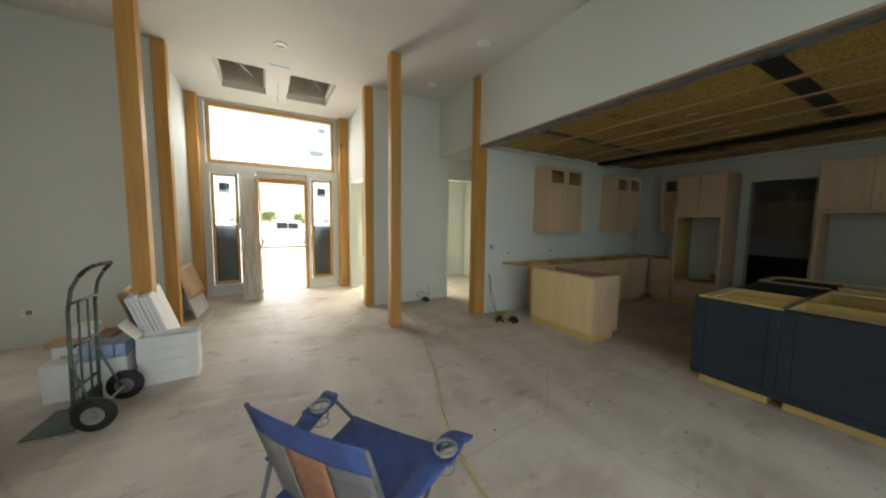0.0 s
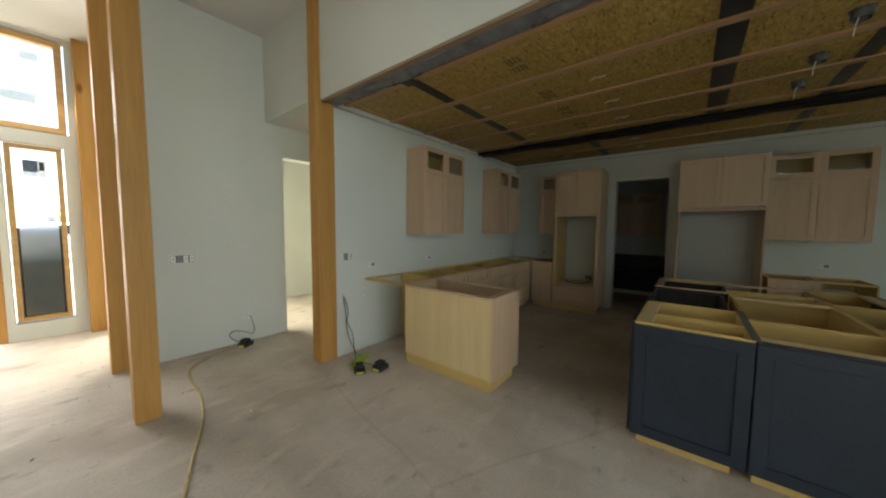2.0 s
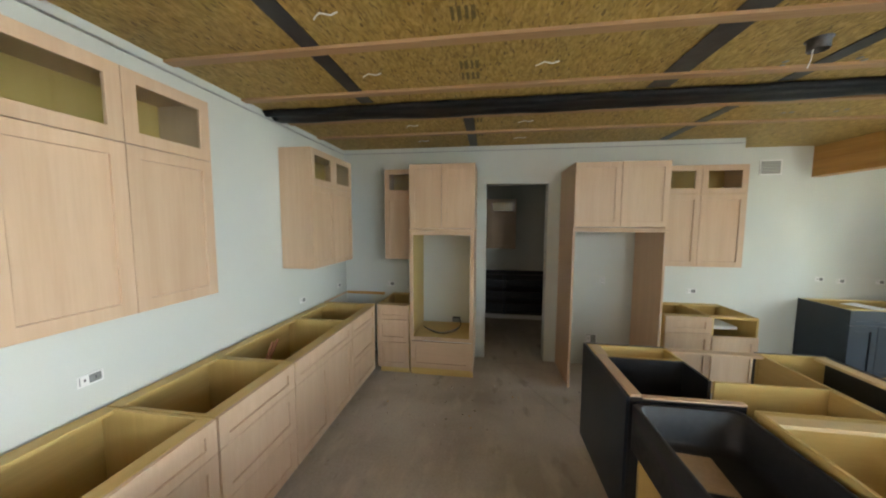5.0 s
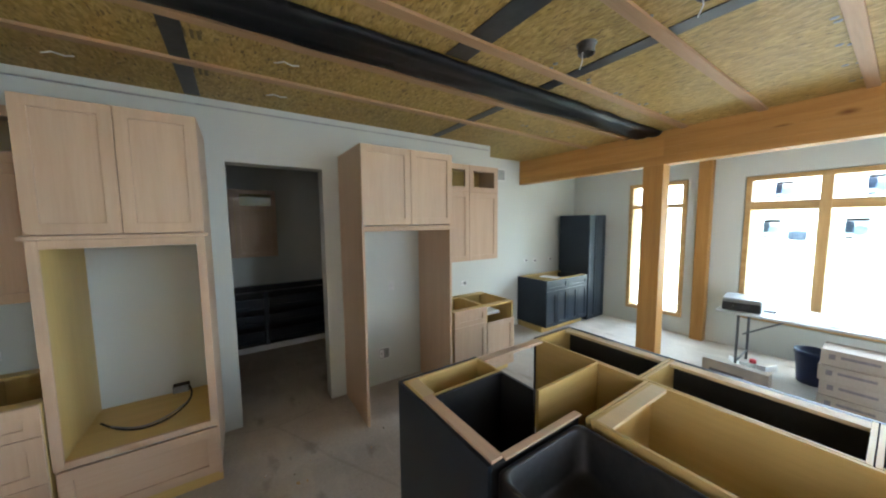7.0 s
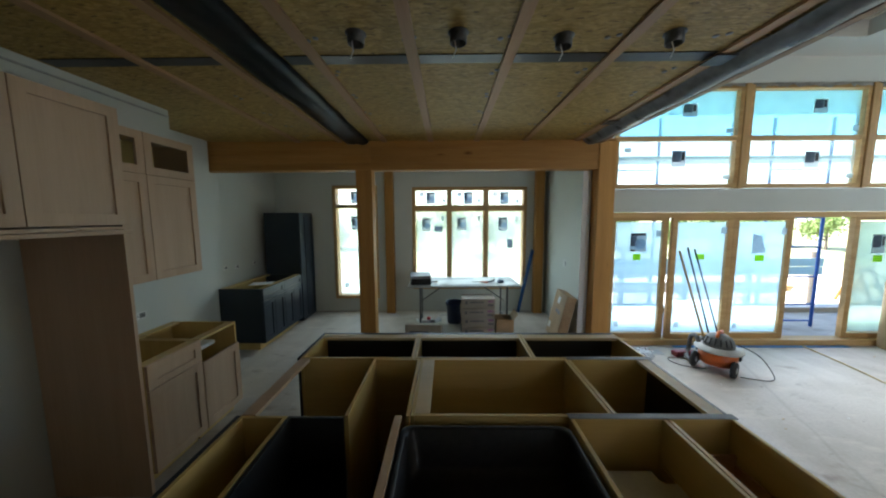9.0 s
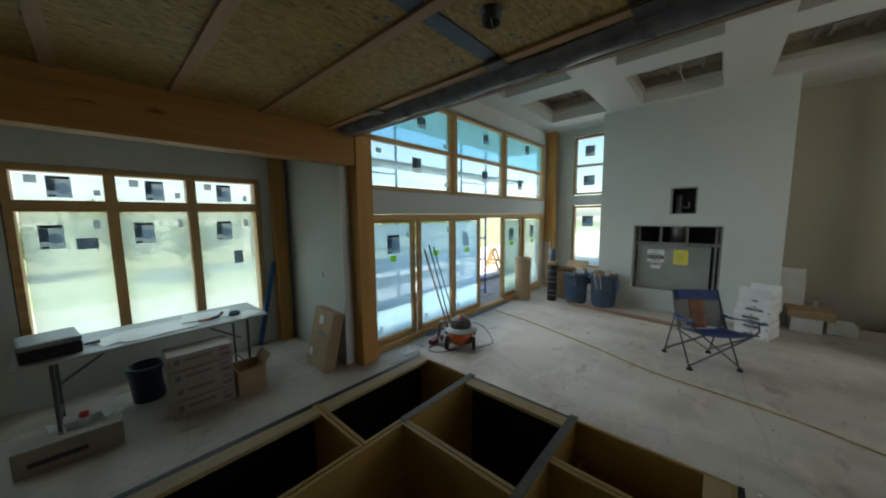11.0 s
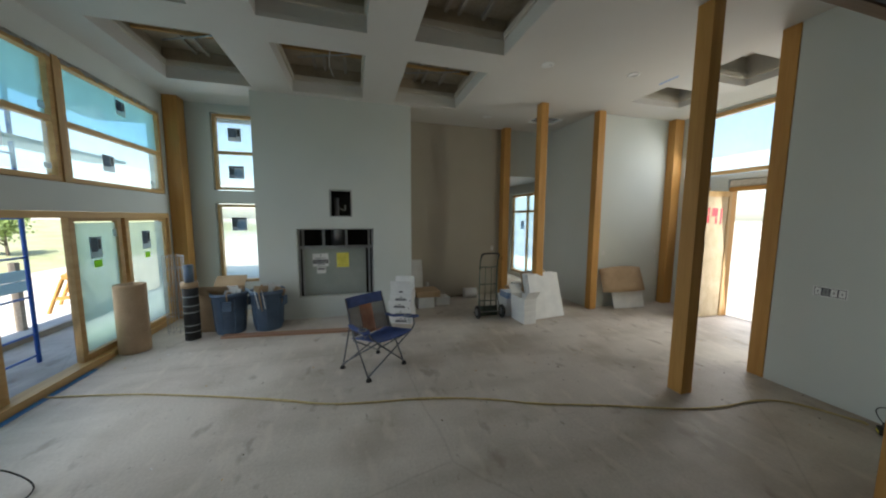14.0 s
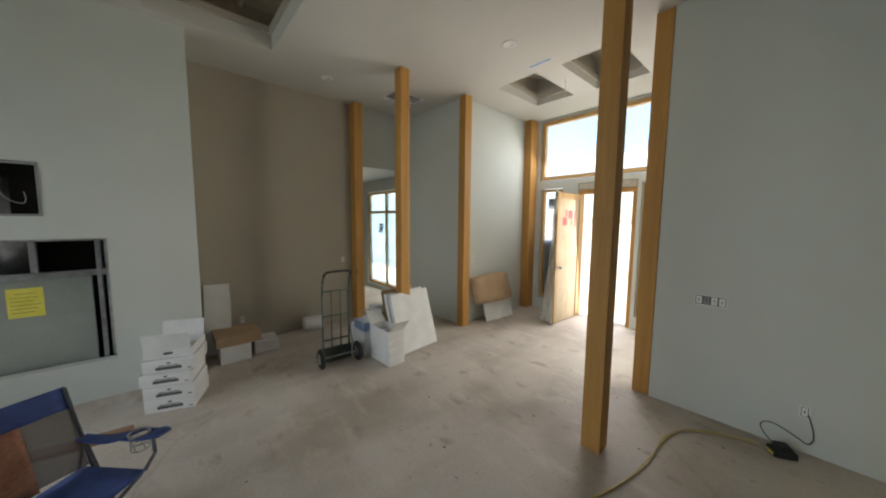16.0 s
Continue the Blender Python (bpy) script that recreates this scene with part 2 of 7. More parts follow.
def pane_material(name, tint, milk, scatter=None):
    """A pane under protective film: mostly clear, partly milky."""
    m = bpy.data.materials.new(name)
    m.use_nodes = True
    n, l = m.node_tree.nodes, m.node_tree.links
    n.remove(n["Principled BSDF"])
    out = n["Material Output"]
    clear, milky, gloss, mix, mix2, noise_, ramp, co = (n.new("ShaderNode" + k) for k in ("BsdfTransparent", "BsdfTranslucent", "BsdfGlossy", "MixShader", "MixShader", "TexNoise", "ValToRGB", "TexCoord"))
    milky.inputs[0].default_value, gloss.inputs["Roughness"].default_value = (*(scatter or tint), 1), 0.05
    clear.inputs[0].default_value = (0.9 * tint[0] + 0.1, 0.9 * tint[1] + 0.1, 0.9 * tint[2] + 0.1, 1)
    noise_.inputs["Scale"].default_value = 1.7
    l.new(co.outputs["Object"], noise_.inputs[0]), l.new(noise_.outputs[0], ramp.inputs[0])
    ramp.color_ramp.elements[0].color, ramp.color_ramp.elements[1].color = (milk * 0.6,) * 3 + (1,), (min(milk * 1.4, 1),) * 3 + (1,)
    l.new(ramp.outputs[0], mix.inputs[0]), l.new(clear.outputs[0], mix.inputs[1]), l.new(milky.outputs[0], mix.inputs[2])
    mix2.inputs[0].default_value = 0.04
    l.new(mix.outputs[0], mix2.inputs[1]), l.new(gloss.outputs[0], mix2.inputs[2]), l.new(mix2.outputs[0], out.inputs[0])
    return m


CONCRETE, OSB = floor_material(), osb_material()
FILM = pane_material("filmed_glass", (0.80, 0.85, 0.79), 0.36, (0.68, 0.76, 0.68))
BLUEFILM = pane_material("blue_filmed_glass", (0.88, 0.96, 0.97), 0.56, (0.76, 0.94, 0.99))
SKYFILM = pane_material("sky_blue_filmed_glass", (0.68, 0.90, 0.95), 0.36, (0.50, 0.80, 0.88))
HAZED = pane_material("hazed_glass", (0.97, 0.98, 0.97), 0.45)
PALEFILM = pane_material("thin_filmed_glass", (0.97, 0.99, 0.97), 0.2, (0.75, 0.93, 0.95))
GLASS = pane_material("clear_glass", (0.93, 0.96, 0.95), 0.03)

# ---- building helpers ----


def box(bm, x0, x1, y0, y1, z0, z1):
    m = Matrix.LocRotScale(((x0 + x1) / 2, (y0 + y1) / 2, (z0 + z1) / 2), None, (abs(x1 - x0), abs(y1 - y0), abs(z1 - z0)))
    return bmesh.ops.create_cube(bm, size=1, matrix=m)["verts"]


def boxes(*list_, bevel=0.0):
    bm = bmesh.new()
    for b in list_:
        box(bm, *b)
    if bevel:
        bmesh.ops.bevel(bm, geom=bm.edges[:], offset=bevel, segments=2, affect="EDGES", profile=0.6)
    return bm


def tube(bm, a, b, r, n=10, r2=None, caps=True):
    """A rod from a to b."""
    a, b = Vector(a), Vector(b)
    d = b - a
    m = Matrix.Translation((a + b) / 2) @ d.to_track_quat("Z", "Y").to_matrix().to_4x4()
    return bmesh.ops.create_cone(bm, cap_ends=caps, segments=n, radius1=r, radius2=r if r2 is None else r2, depth=d.length, matrix=m)["verts"]


def bent(bm, points, r, n=8):
    """A rod through several points, with a ball at each bend."""
    for p, q in zip(points, points[1:]):
        tube(bm, p, q, r, n)
    for p in points[1:-1]:
        bmesh.ops.create_icosphere(bm, subdivisions=1, radius=r * 1.02, matrix=Matrix.Translation(p))


def mesh_of(name, bm, material, smooth=False):
    me = bpy.data.meshes.new(name)
    bmesh.ops.recalc_face_normals(bm, faces=bm.faces)
    if smooth:
        for f in bm.faces:
            f.smooth = True
    bm.to_mesh(me)
    bm.free()
    me.materials.append(material)
    return me


def solid(name, bm, material, label, category, kind="", group="", smooth=False):
    return tagged(new(name, mesh_of(name, bm, material, smooth)), label, category, group, kind)


def thing(name, m, label, category, group="", kind=""):
    ob = new(name)
    ob.empty_display_size = 0.1
    ob.matrix_basis = m
    return tagged(ob, label, category, group, kind)


def part(name, bm, material, parent, label="", smooth=False):
    ob = new(name, mesh_of(name, bm, material, smooth))
    ob.parent = parent
    return tagged(ob, label)


def cells(a0, a1, b0, b1, holes):
    """The rectangle less its holes (a0, a1, b0, b1), as rectangles that butt."""
    aa = sorted({a0, a1, *(v for h in holes for v in h[:2] if a0 < v < a1)})
    out = []
    for p, q in zip(aa, aa[1:]):
        cuts = sorted((h[2], h[3]) for h in holes if h[0] <= p and h[1] >= q)
        at = b0
        for lo, hi in cuts:
            if lo > at:
                out.append((p, q, at, lo))
            at = max(at, hi)
        if at < b1:
            out.append((p, q, at, b1))
    return out


def fuse(bm):
    """Weld boxes that meet, and take out the faces between them."""
    bmesh.ops.remove_doubles(bm, verts=bm.verts, dist=1e-5)
    met = {}
    for face in bm.faces:
        met.setdefault(frozenset(face.verts), []).append(face)
    bmesh.ops.delete(bm, geom=[face for group in met.values() if len(group) > 1 for face in group], context="FACES_ONLY")
    return bm


def wall(name, axis, at, thick, a0, a1, z0, z1, holes=(), label="primed greenish white drywall", material=None):
    """A wall in the plane axis = at, that reaches from at to at + thick, from a0 to a1 along the other axis."""
    bm = bmesh.new()
    for p, q, lo, hi in cells(a0, a1, z0, z1, holes):
        s = (min(at, at + thick), max(at, at + thick))
        box(bm, *(s + (p, q) if axis == "x" else (p, q) + s), lo, hi)
    return solid(name, fuse(bm), material or DRYWALL, label, "wall", "structure")


def slab(name, x0, x1, y0, y1, z0, z1, holes, material, label, category):
    bm = bmesh.new()
    for p, q, lo, hi in cells(x0, x1, y0, y1, holes):
        box(bm, p, q, lo, hi, z0, z1)
    return solid(name, fuse(bm), material, label, category, "structure")


# ---- large structure ----
CEIL, KC, HEADER = 3.95, 2.885, 2.845  # main ceiling, kitchen ceiling, underside of the kitchen header
slab("floor", -7.0, 13.0, -3.0, 8.95, -0.15, 0.0, (), CONCRETE, "dusty stained bare concrete floor with scuffs", "floor")
COFFERS = [(x0, x1, y0, y1) for x0, x1 in ((-0.78, 0.74), (1.25, 2.8)) for y0, y1 in ((-0.7, 0.45), (1.05, 2.18), (2.73, 3.9))]
ENTRY_COFFERS = [(0.44, 1.12, 6.82, 7.95), (1.47, 2.2, 6.85, 7.98)]
slab("ceiling", -2.0, 4.3, -1.35, 8.95, CEIL, CEIL + 0.05, COFFERS + ENTRY_COFFERS + [(-1.2, -0.75, 5.7, 6.3)], CEILING, "smooth white drywall ceiling with open coffers", "ceiling")
wall("wall_south", "y", -1.15, -0.2, -2.0, 3.98, 0, CEIL, [(-1.45, 3.9, 0.0, 1.92), (-1.45, 3.9, 2.24, 3.62)])
wall("wall_west", "x", -1.82, -0.2, -1.15, 1.7, 0, CEIL, [(-0.56, 0.32, 0.55, 2.12), (-0.56, 0.32, 2.36, 3.80)])
# darker and tanner than the primed walls
wall("wall_recess", "x", -1.82, -0.2, 1.7, 5.52, 0, CEIL, (), "tan-grey drywall, darker than the other walls", TANBOARD)
wall("wall_west_bulkhead", "x", -1.82, -0.2, 5.52, 6.66, 2.87, CEIL)
wall("wall_alcove", "y", 6.66, 0.34, -2.02, -0.4, 0, CEIL)
wall("wall_alcove_end", "y", 6.66, 0.2, -0.4, -0.2, 0, CEIL)
wall("wall_entry_west", "x", -0.2, -0.2, 6.86, 8.95, 0, CEIL)
wall("wall_front", "y", 8.77, 0.18, -0.2, 2.78, 0, CEIL, [(0.08, 0.58, 0.22, 2.54), (0.88, 1.9, 0.0, 2.6), (1.96, 2.46, 0.22, 2.54), (0.04, 2.52, 2.7, 3.92)])
wall("wall_entry_east", "x", 2.78, 0.18, 6.78, 8.95, 0, CEIL, [(7.32, 8.42, 0, 2.46)])
wall("wall_hall", "y", 6.6, 0.18, 2.78, 7.0, 0, CEIL, [(4.36, 5.25, 0, 2.46)])
wall("wall_hall_bulkhead", "x", 4.14, 0.18, 5.38, 6.6, 2.88, CEIL)
wall("wall_kitchen_header", "x", 4.14, 0.18, -1.0, 5.38, HEADER, CEIL)
wall("wall_kitchen_north", "y", 5.235, 0.15, 4.3, 9.0, 0, KC + 0.1)
wall("wall_kitchen_east", "x", 8.835, 0.18, 0.2, 5.235, 0, KC + 0.1, [(2.43, 3.22, 0, 2.385)])
wall("wall_nook", "x", 9.38, 0.12, -0.98, 0.2, 0, KC + 0.1)
wall("wall_nook_side", "y", 0.2, 0.12, 9.015, 9.38, 0, KC + 0.1)
wall("wall_dining_east", "x", 9.5, 0.15, -2.77, -0.98, 0, KC + 0.1)
wall("wall_dining_south", "y", -2.77, -0.2, 4.1, 9.65, 0, KC + 0.1, [(4.645, 6.865, 0.44, 2.44), (7.52, 8.4, 0.25, 2.48)])
wall("wall_dining_west", "x", 4.28, -0.18, -2.77, -1.2, 0, KC + 0.1)
slab("ceiling_dining", 4.1, 9.7, -2.97, -1.05, 2.9, 2.95, (), CEILING, "white drywall ceiling", "ceiling")
slab("ceiling_hall", 4.32, 8.0, 5.385, 6.6, 2.88, 2.92, (), CEILING, "white drywall hall ceiling", "ceiling")

# fireplace chase with its firebox hole and the hole above
wall("wall_fireplace_chase", "x", -0.93, -0.12, 0.36, 3.06, 0, CEIL, [(0.985, 2.335, 0.395, 1.655), (1.58, 1.93, 1.89, 2.345)], "smooth greenish white drywall fireplace chase with open firebox")
wall("wall_chase_side", "y", 3.06, -0.12, -1.82, -1.05, 0, CEIL)
wall("wall_chase_side_south", "y", 0.36, 0.12, -1.82, -1.05, 0, CEIL)

# rooms beyond the openings, closed round
wall("wall_pantry_back", "x", 11.3, 0.15, 1.4, 4.4, 0, 2.9, material=DRYWALL)
wall("wall_pantry_side", "y", 4.3, 0.12, 9.02, 11.3, 0, 2.9)
wall("wall_pantry_side_south", "y", 1.5, -0.12, 9.02, 11.3, 0, 2.9)
slab("ceiling_pantry", 9.0, 11.5, 1.3, 4.5, 2.9, 2.95, (), CEILING, "pantry ceiling", "ceiling")
wall("wall_side_room_east", "x", 6.2, 0.15, 6.78, 8.95, 0, 2.9)
wall("wall_side_room_north", "y", 8.77, 0.15, 2.96, 6.4, 0, 2.9, [(3.15, 4.17, 0.7, 2.3)])
slab("ceiling_side_room", 2.96, 6.4, 6.78, 9.0, 2.88, 2.93, (), CEILING, "side room ceiling", "ceiling")
wall("wall_hall_end", "x", 7.0, 0.15, 5.38, 6.8, 0, 2.9)
wall("wall_west_room_north", "y", 7.0, 0.18, -6.0, -2.02, 0, 2.9, [(-4.25, -2.4, 0.1, 2.62)])
wall("wall_west_room", "x", -6.0, -0.15, 2.0, 7.2, 0, 2.9)
wall("wall_west_room_south", "y", 2.0, -0.15, -6.0, -2.02, 0, 2.9)
slab("ceiling_west_room", -6.1, -2.021, 1.9, 7.2, 2.901, 2.95, (), CEILING, "side room ceiling", "ceiling")

# ---- posts and beams ----


def post(x0, x1, y0, y1, z1, label, z0=0.0):
    return solid("timber_post", boxes((x0, x1, y0, y1, z0, z1), bevel=0.006), FIR["z"], label, "post", group="timber posts")


post(2.637, 2.79, 5.30, 5.45, CEIL - 0.004, "free-standing knotty fir timber post, orange-brown")
post(2.62, 2.776, 6.592, 6.745, CEIL - 0.004, "knotty fir timber post at the hall wall's end")
post(2.585, 2.776, 8.58, 8.765, CEIL - 0.004, "fir timber post in the entry corner beside the front windows")
post(-0.16, -0.008, 5.29, 5.44, CEIL - 0.004, "free-standing knotty fir timber post behind leaning white panels")
post(-0.196, -0.05, 6.60, 6.755, CEIL - 0.004, "knotty fir timber post at the alcove wall's corner")
post(-0.196, -0.03, 8.53, 8.765, CEIL - 0.004, "fir timber post in the entry corner beside the open door")
post(-1.816, -1.62, 5.38, 5.54, CEIL - 0.004, "fir timber post at the edge of the alcove opening")
post(4.09, 4.296, 5.225, 5.385, CEIL - 0.004, "wide knotty fir timber post at the kitchen corner")
post(3.935, 4.16, -1.22, -1.0, KC - 0.03, "fir timber post under the end of the kitchen beam")
post(7.2, 7.42, -1.2, -1.02, 2.498, "fir timber post under the middle of the kitchen beam")
post(-1.76, -1.52, -1.14, -0.92, CEIL - 0.004, "fir timber post in the corner by the patio doors")
post(7.2, 7.36, -2.766, -2.63, 2.88, "fir timber post between the dining windows")
post(4.36, 4.52, -2.766, -2.62, 2.88, "fir timber post in the dining corner")

beam = thing("timber_beam", pose(0, 0, 0), "long glued fir beam, orange-brown, over the opening to the dining area", "beam")
for x0, x1 in ((4.166, 7.21), (7.21, 9.495)):
    for k in range(4):
        part("lamination", boxes((x0, x1, -1.2 + 0.0012 * (k % 2), -1.02 - 0.0012 * (k % 2), 2.498 + 0.0963 * k, 2.498 + 0.0963 * (k + 1) - 0.0006), bevel=0.003), FIR["x"], beam)
part("post_cap", boxes((3.93, 4.164, -1.23, -0.99, KC - 0.025, KC - 0.005), bevel=0.003), FIR["x"], beam)

# covers the wall's end with a paler colour than the drywall
trim_ = thing("wall_end_board", pose(0, 0, 0), "white board over the dining wall's end, paler than the wall, beside a post", "trim", "", "structure")
part("board", boxes((4.166, 4.286, -1.198, -1.182, 0.0, 2.494), bevel=0.002), mat("white_end_board", (0.66, 0.66, 0.68), (0.74, 0.74, 0.76), 0.6, 3, bump=0.04), trim_)

# ---- windows ----


def window(name, m, w, h, rows, cols, label, pane=None, frame_w=0.06, depth=0.1, marks=(), materials=None, bars=None):
    """A wood-framed window: local x along the wall, y through it, z up. rows, cols: heights and widths of its lights as shares."""
    win = thing(name, m, label, "window", "", "structure")
    f, d = frame_w, depth / 2
    half_post, half_bar = bars or (f * 0.62, f * 0.55)
    part("window_frame", boxes((0, w, -d, d, 0, f), (0, w, -d, d, h - f, h), (0, f, -d, d, f, h - f), (w - f, w, -d, d, f, h - f), bevel=0.004), PINE["x"], win, "pale pine frame")
    xs = [f + (w - 2 * f) * c for c in cols]
    zs = [f + (h - 2 * f) * r for r in rows]
    for x in xs[1:-1]:
        part("mullion", boxes((x - half_post, x + half_post, -d + 0.004, d - 0.004, f + 0.001, h - f - 0.001), bevel=0.003), PINE["z"], win)
    for z in zs[1:-1]:
        for a, b in zip(xs, xs[1:]):
            lo, hi = a + (half_post + 0.001 if a > f + 0.01 else 0.001), b - (half_post + 0.001 if b < w - f - 0.01 else 0.001)
            part("transom_bar", boxes((lo, hi, -d + 0.008, d - 0.008, z - half_bar, z + half_bar), bevel=0.003), PINE["x"], win)
    for j, (z0, z1) in enumerate(zip(zs, zs[1:])):
        for a, b in zip(xs, xs[1:]):
            p = materials[j] if materials else (pane or FILM)
            ob = part("pane", boxes((a + 0.02, b - 0.02, -0.008, 0.008, z0 + 0.02, z1 - 0.02)), p, win)
            ob.visible_shadow = False
    for mark in marks:
        sticker(win, *mark)
    return win


STICKER = mat("grey_sticker", (0.58, 0.60, 0.62), (0.68, 0.70, 0.72), 0.5, 18, bump=0)
BLUEDOT = mat("blue_print", (0.40, 0.52, 0.66), (0.55, 0.66, 0.76), 0.5, 20, bump=0)
LIME = mat("lime_sticker", (0.50, 0.75, 0.05), (0.60, 0.85, 0.10), 0.5, 10, bump=0)
DARKPRINT = mat("dark_picture_print", (0.22, 0.26, 0.31), (0.36, 0.40, 0.45), 0.4, 22, bump=0)
BLACKBAND = mat("black_print", (0.03, 0.03, 0.035), (0.06, 0.06, 0.065), 0.5, 12, bump=0)


def let_through(m, share):
    """Let part of the light behind thin paper show through it, in the paper's own colour."""
    n, l = m.node_tree.nodes, m.node_tree.links
    b, thin, mix = n["Principled BSDF"], n.new("ShaderNodeBsdfTranslucent"), n.new("ShaderNodeMixShader")
    l.new(b.inputs["Base Color"].links[0].from_socket, thin.inputs[0])
    mix.inputs[0].default_value = share
    l.new(b.outputs[0], mix.inputs[1]), l.new(thin.outputs[0], mix.inputs[2]), l.new(mix.outputs[0], n["Material Output"].inputs[0])


for paper_print in (STICKER, BLUEDOT, DARKPRINT, LIME):
    let_through(paper_print, 0.85)


def sticker(win, x0, x1, z0, z1, kind):
    """A maker's label on the inner face of a pane. m: a square with a dark heading and a round blue picture; p: a tall one with a dark picture; g: small grey; d: dark; l: lime green; o: a loose slanted one."""
    w, h = x1 - x0, z1 - z0
    flat = {"m": (STICKER, "square grey maker's sticker"), "p": (STICKER, "upright grey maker's sticker"), "g": (STICKER, ""), "d": (DARKPRINT, "dark printed sticker"), "l": (LIME, "lime green sticker"), "o": (STICKER, "grey sticker half peeled off")}[kind]
    bm = boxes((0, w, 0.009, 0.011, 0, h))
    if kind == "o":
        for v in bm.verts:
            if v.co.x < w / 2 and v.co.z > h / 2:
                v.co.x, v.co.z, v.co.y = v.co.x + w * 0.45, v.co.z - h * 0.1, v.co.y + 0.006
    bmesh.ops.translate(bm, verts=bm.verts, vec=(x0, 0, z0))
    label_ = part("sticker", bm, flat[0], win, flat[1])
    if kind == "m":
        part("print_band", boxes((x0 + 0.01, x1 - 0.01, 0.0115, 0.0125, z1 - 0.14 * h, z1 - 0.02 * h)), BLACKBAND, label_)
        part("print_band", boxes((x1 - 0.35 * w, x1 - 0.01, 0.0115, 0.0125, z0 + 0.03 * h, z0 + 0.11 * h)), BLACKBAND, label_)
        part("print_field", boxes((x0 + 0.62 * w, x1 - 0.02 * w, 0.0115, 0.0125, z0 + 0.3 * h, z0 + 0.84 * h)), DARKPRINT, label_)
        bm = bmesh.new()
        bmesh.ops.create_circle(bm, cap_ends=True, segments=18, radius=min(w, h) * 0.33, matrix=Matrix.Translation((x0 + 0.38 * w, 0.0128, z0 + 0.42 * h)) @ Matrix.Rotation(radians(90), 4, "X"))
        part("print", bm, BLUEDOT, label_)
    elif kind == "p":
        part("print_field", boxes((x0 + 0.35 * w, x1 - 0.03 * w, 0.0115, 0.0125, z0 + 0.3 * h, z1 - 0.04 * h)), DARKPRINT, label_)
        part("print_band", boxes((x0 + 0.08 * w, x0 + 0.3 * w, 0.0115, 0.0125, z0 + 0.4 * h, z0 + 0.9 * h)), BLACKBAND, label_)


CLERESTORY_MARKS = (
    ((0.70, 0.89, 0.29, 0.51, "p"), (1.45, 1.54, 0.49, 0.55, "g"), (0.08, 0.17, 0.12, 0.18, "g"), (0.59, 0.78, 0.96, 1.13, "p"), (0.09, 0.18, 0.74, 0.80, "g")),
    ((0.55, 0.75, 0.27, 0.49, "p"), (0.07, 0.16, 0.13, 0.19, "g"), (0.52, 0.70, 1.00, 1.18, "p"), (0.07, 0.15, 0.76, 0.83, "g")),
    ((1.07, 1.28, 0.21, 0.43, "p"), (0.2, 0.3, 0.12, 0.19, "o"), (0.75, 0.94, 1.04, 1.24, "p")),
)


# patio doors: six leaves, the fourth stands open
DOORS = [3.88, 3.03, 2.15, 1.29, 0.47, -0.4, -1.43]
part_frame = thing("patio_door_frame", pose(0, 0, 0), "pine frame of the wide patio door opening", "door frame", "", "structure")
part("head", boxes((-1.45, 3.9, -1.30, -1.13, 1.84, 1.915), bevel=0.004), PINE["x"], part_frame)
part("sill", boxes((-1.45, 3.9, -1.29, -1.12, 0.001, 0.085), bevel=0.004), PINE["x"], part_frame)
for x in (-1.43, 3.88):
    part("jamb", boxes((x - 0.02, x + 0.02, -1.27, -1.13, 0.086, 1.839), bevel=0.004), PINE["z"], part_frame)
PATIO_MARKS = (
    ((3.34, 3.57, 1.27, 1.54, "m"), (3.41, 3.52, 1.15, 1.24, "l"), (3.14, 3.21, 1.49, 1.58, "g"), (3.68, 3.75, 0.16, 0.25, "g")),
    ((2.53, 2.66, 1.16, 1.24, "l"), (2.24, 2.32, 1.53, 1.62, "g"), (2.82, 2.89, 0.16, 0.25, "g")),
    ((1.64, 1.84, 1.25, 1.52, "o"), (1.66, 1.79, 1.13, 1.22, "l"), (1.37, 1.45, 1.51, 1.60, "g"), (1.95, 2.02, 0.14, 0.22, "g")),
    (),
    ((-0.02, 0.17, 1.24, 1.51, "p"), (0.0, 0.13, 1.12, 1.21, "l"), (-0.3, -0.23, 1.5, 1.6, "g")),
    ((-0.98, -0.78, 1.27, 1.55, "p"), (-0.94, -0.82, 1.13, 1.22, "l")),
)
for i, (b, a) in enumerate(zip(DOORS, DOORS[1:])):
    if i == 3:
        continue
    o = a + 0.015
    window("patio_door_%d" % (i + 1), pose(a + 0.015, -1.19 if i % 2 else -1.22, 0.086), b - a - 0.03, 1.785, (0, 1), (0, 1), "pine-framed glass patio door leaf under milky blue protective film", BLUEFILM if i < 3 else FILM, 0.075, 0.05, [(x0 - o, x1 - o, z0, z1, kind) for x0, x1, z0, z1, kind in PATIO_MARKS[i]])
window("patio_door_4", pose(-0.43, -1.262, 0.087), 0.86, 1.785, (0, 1), (0, 1), "pine-framed glass patio door leaf slid open", FILM, 0.075, 0.045)

# clerestory: three windows of two lights
for i, (a, b) in enumerate(((2.19, 3.88), (0.52, 2.11), (-1.43, 0.44))):
    window("clerestory_window_%d" % (i + 1), pose(a, -1.2, 2.25), b - a, 1.36, (0, 0.49, 1), (0, 1), "pine-framed clerestory window under protective film", frame_w=0.055, materials=(PALEFILM, SKYFILM), marks=CLERESTORY_MARKS[i])
part_c = thing("clerestory_mullion", pose(0, 0, 0), "pine posts between the clerestory windows", "window trim", "", "structure")
for x in (2.15, 0.48):
    part("mullion", boxes((x - 0.037, x + 0.037, -1.27, -1.135, 2.242, 3.618), bevel=0.004), PINE["z"], part_c)

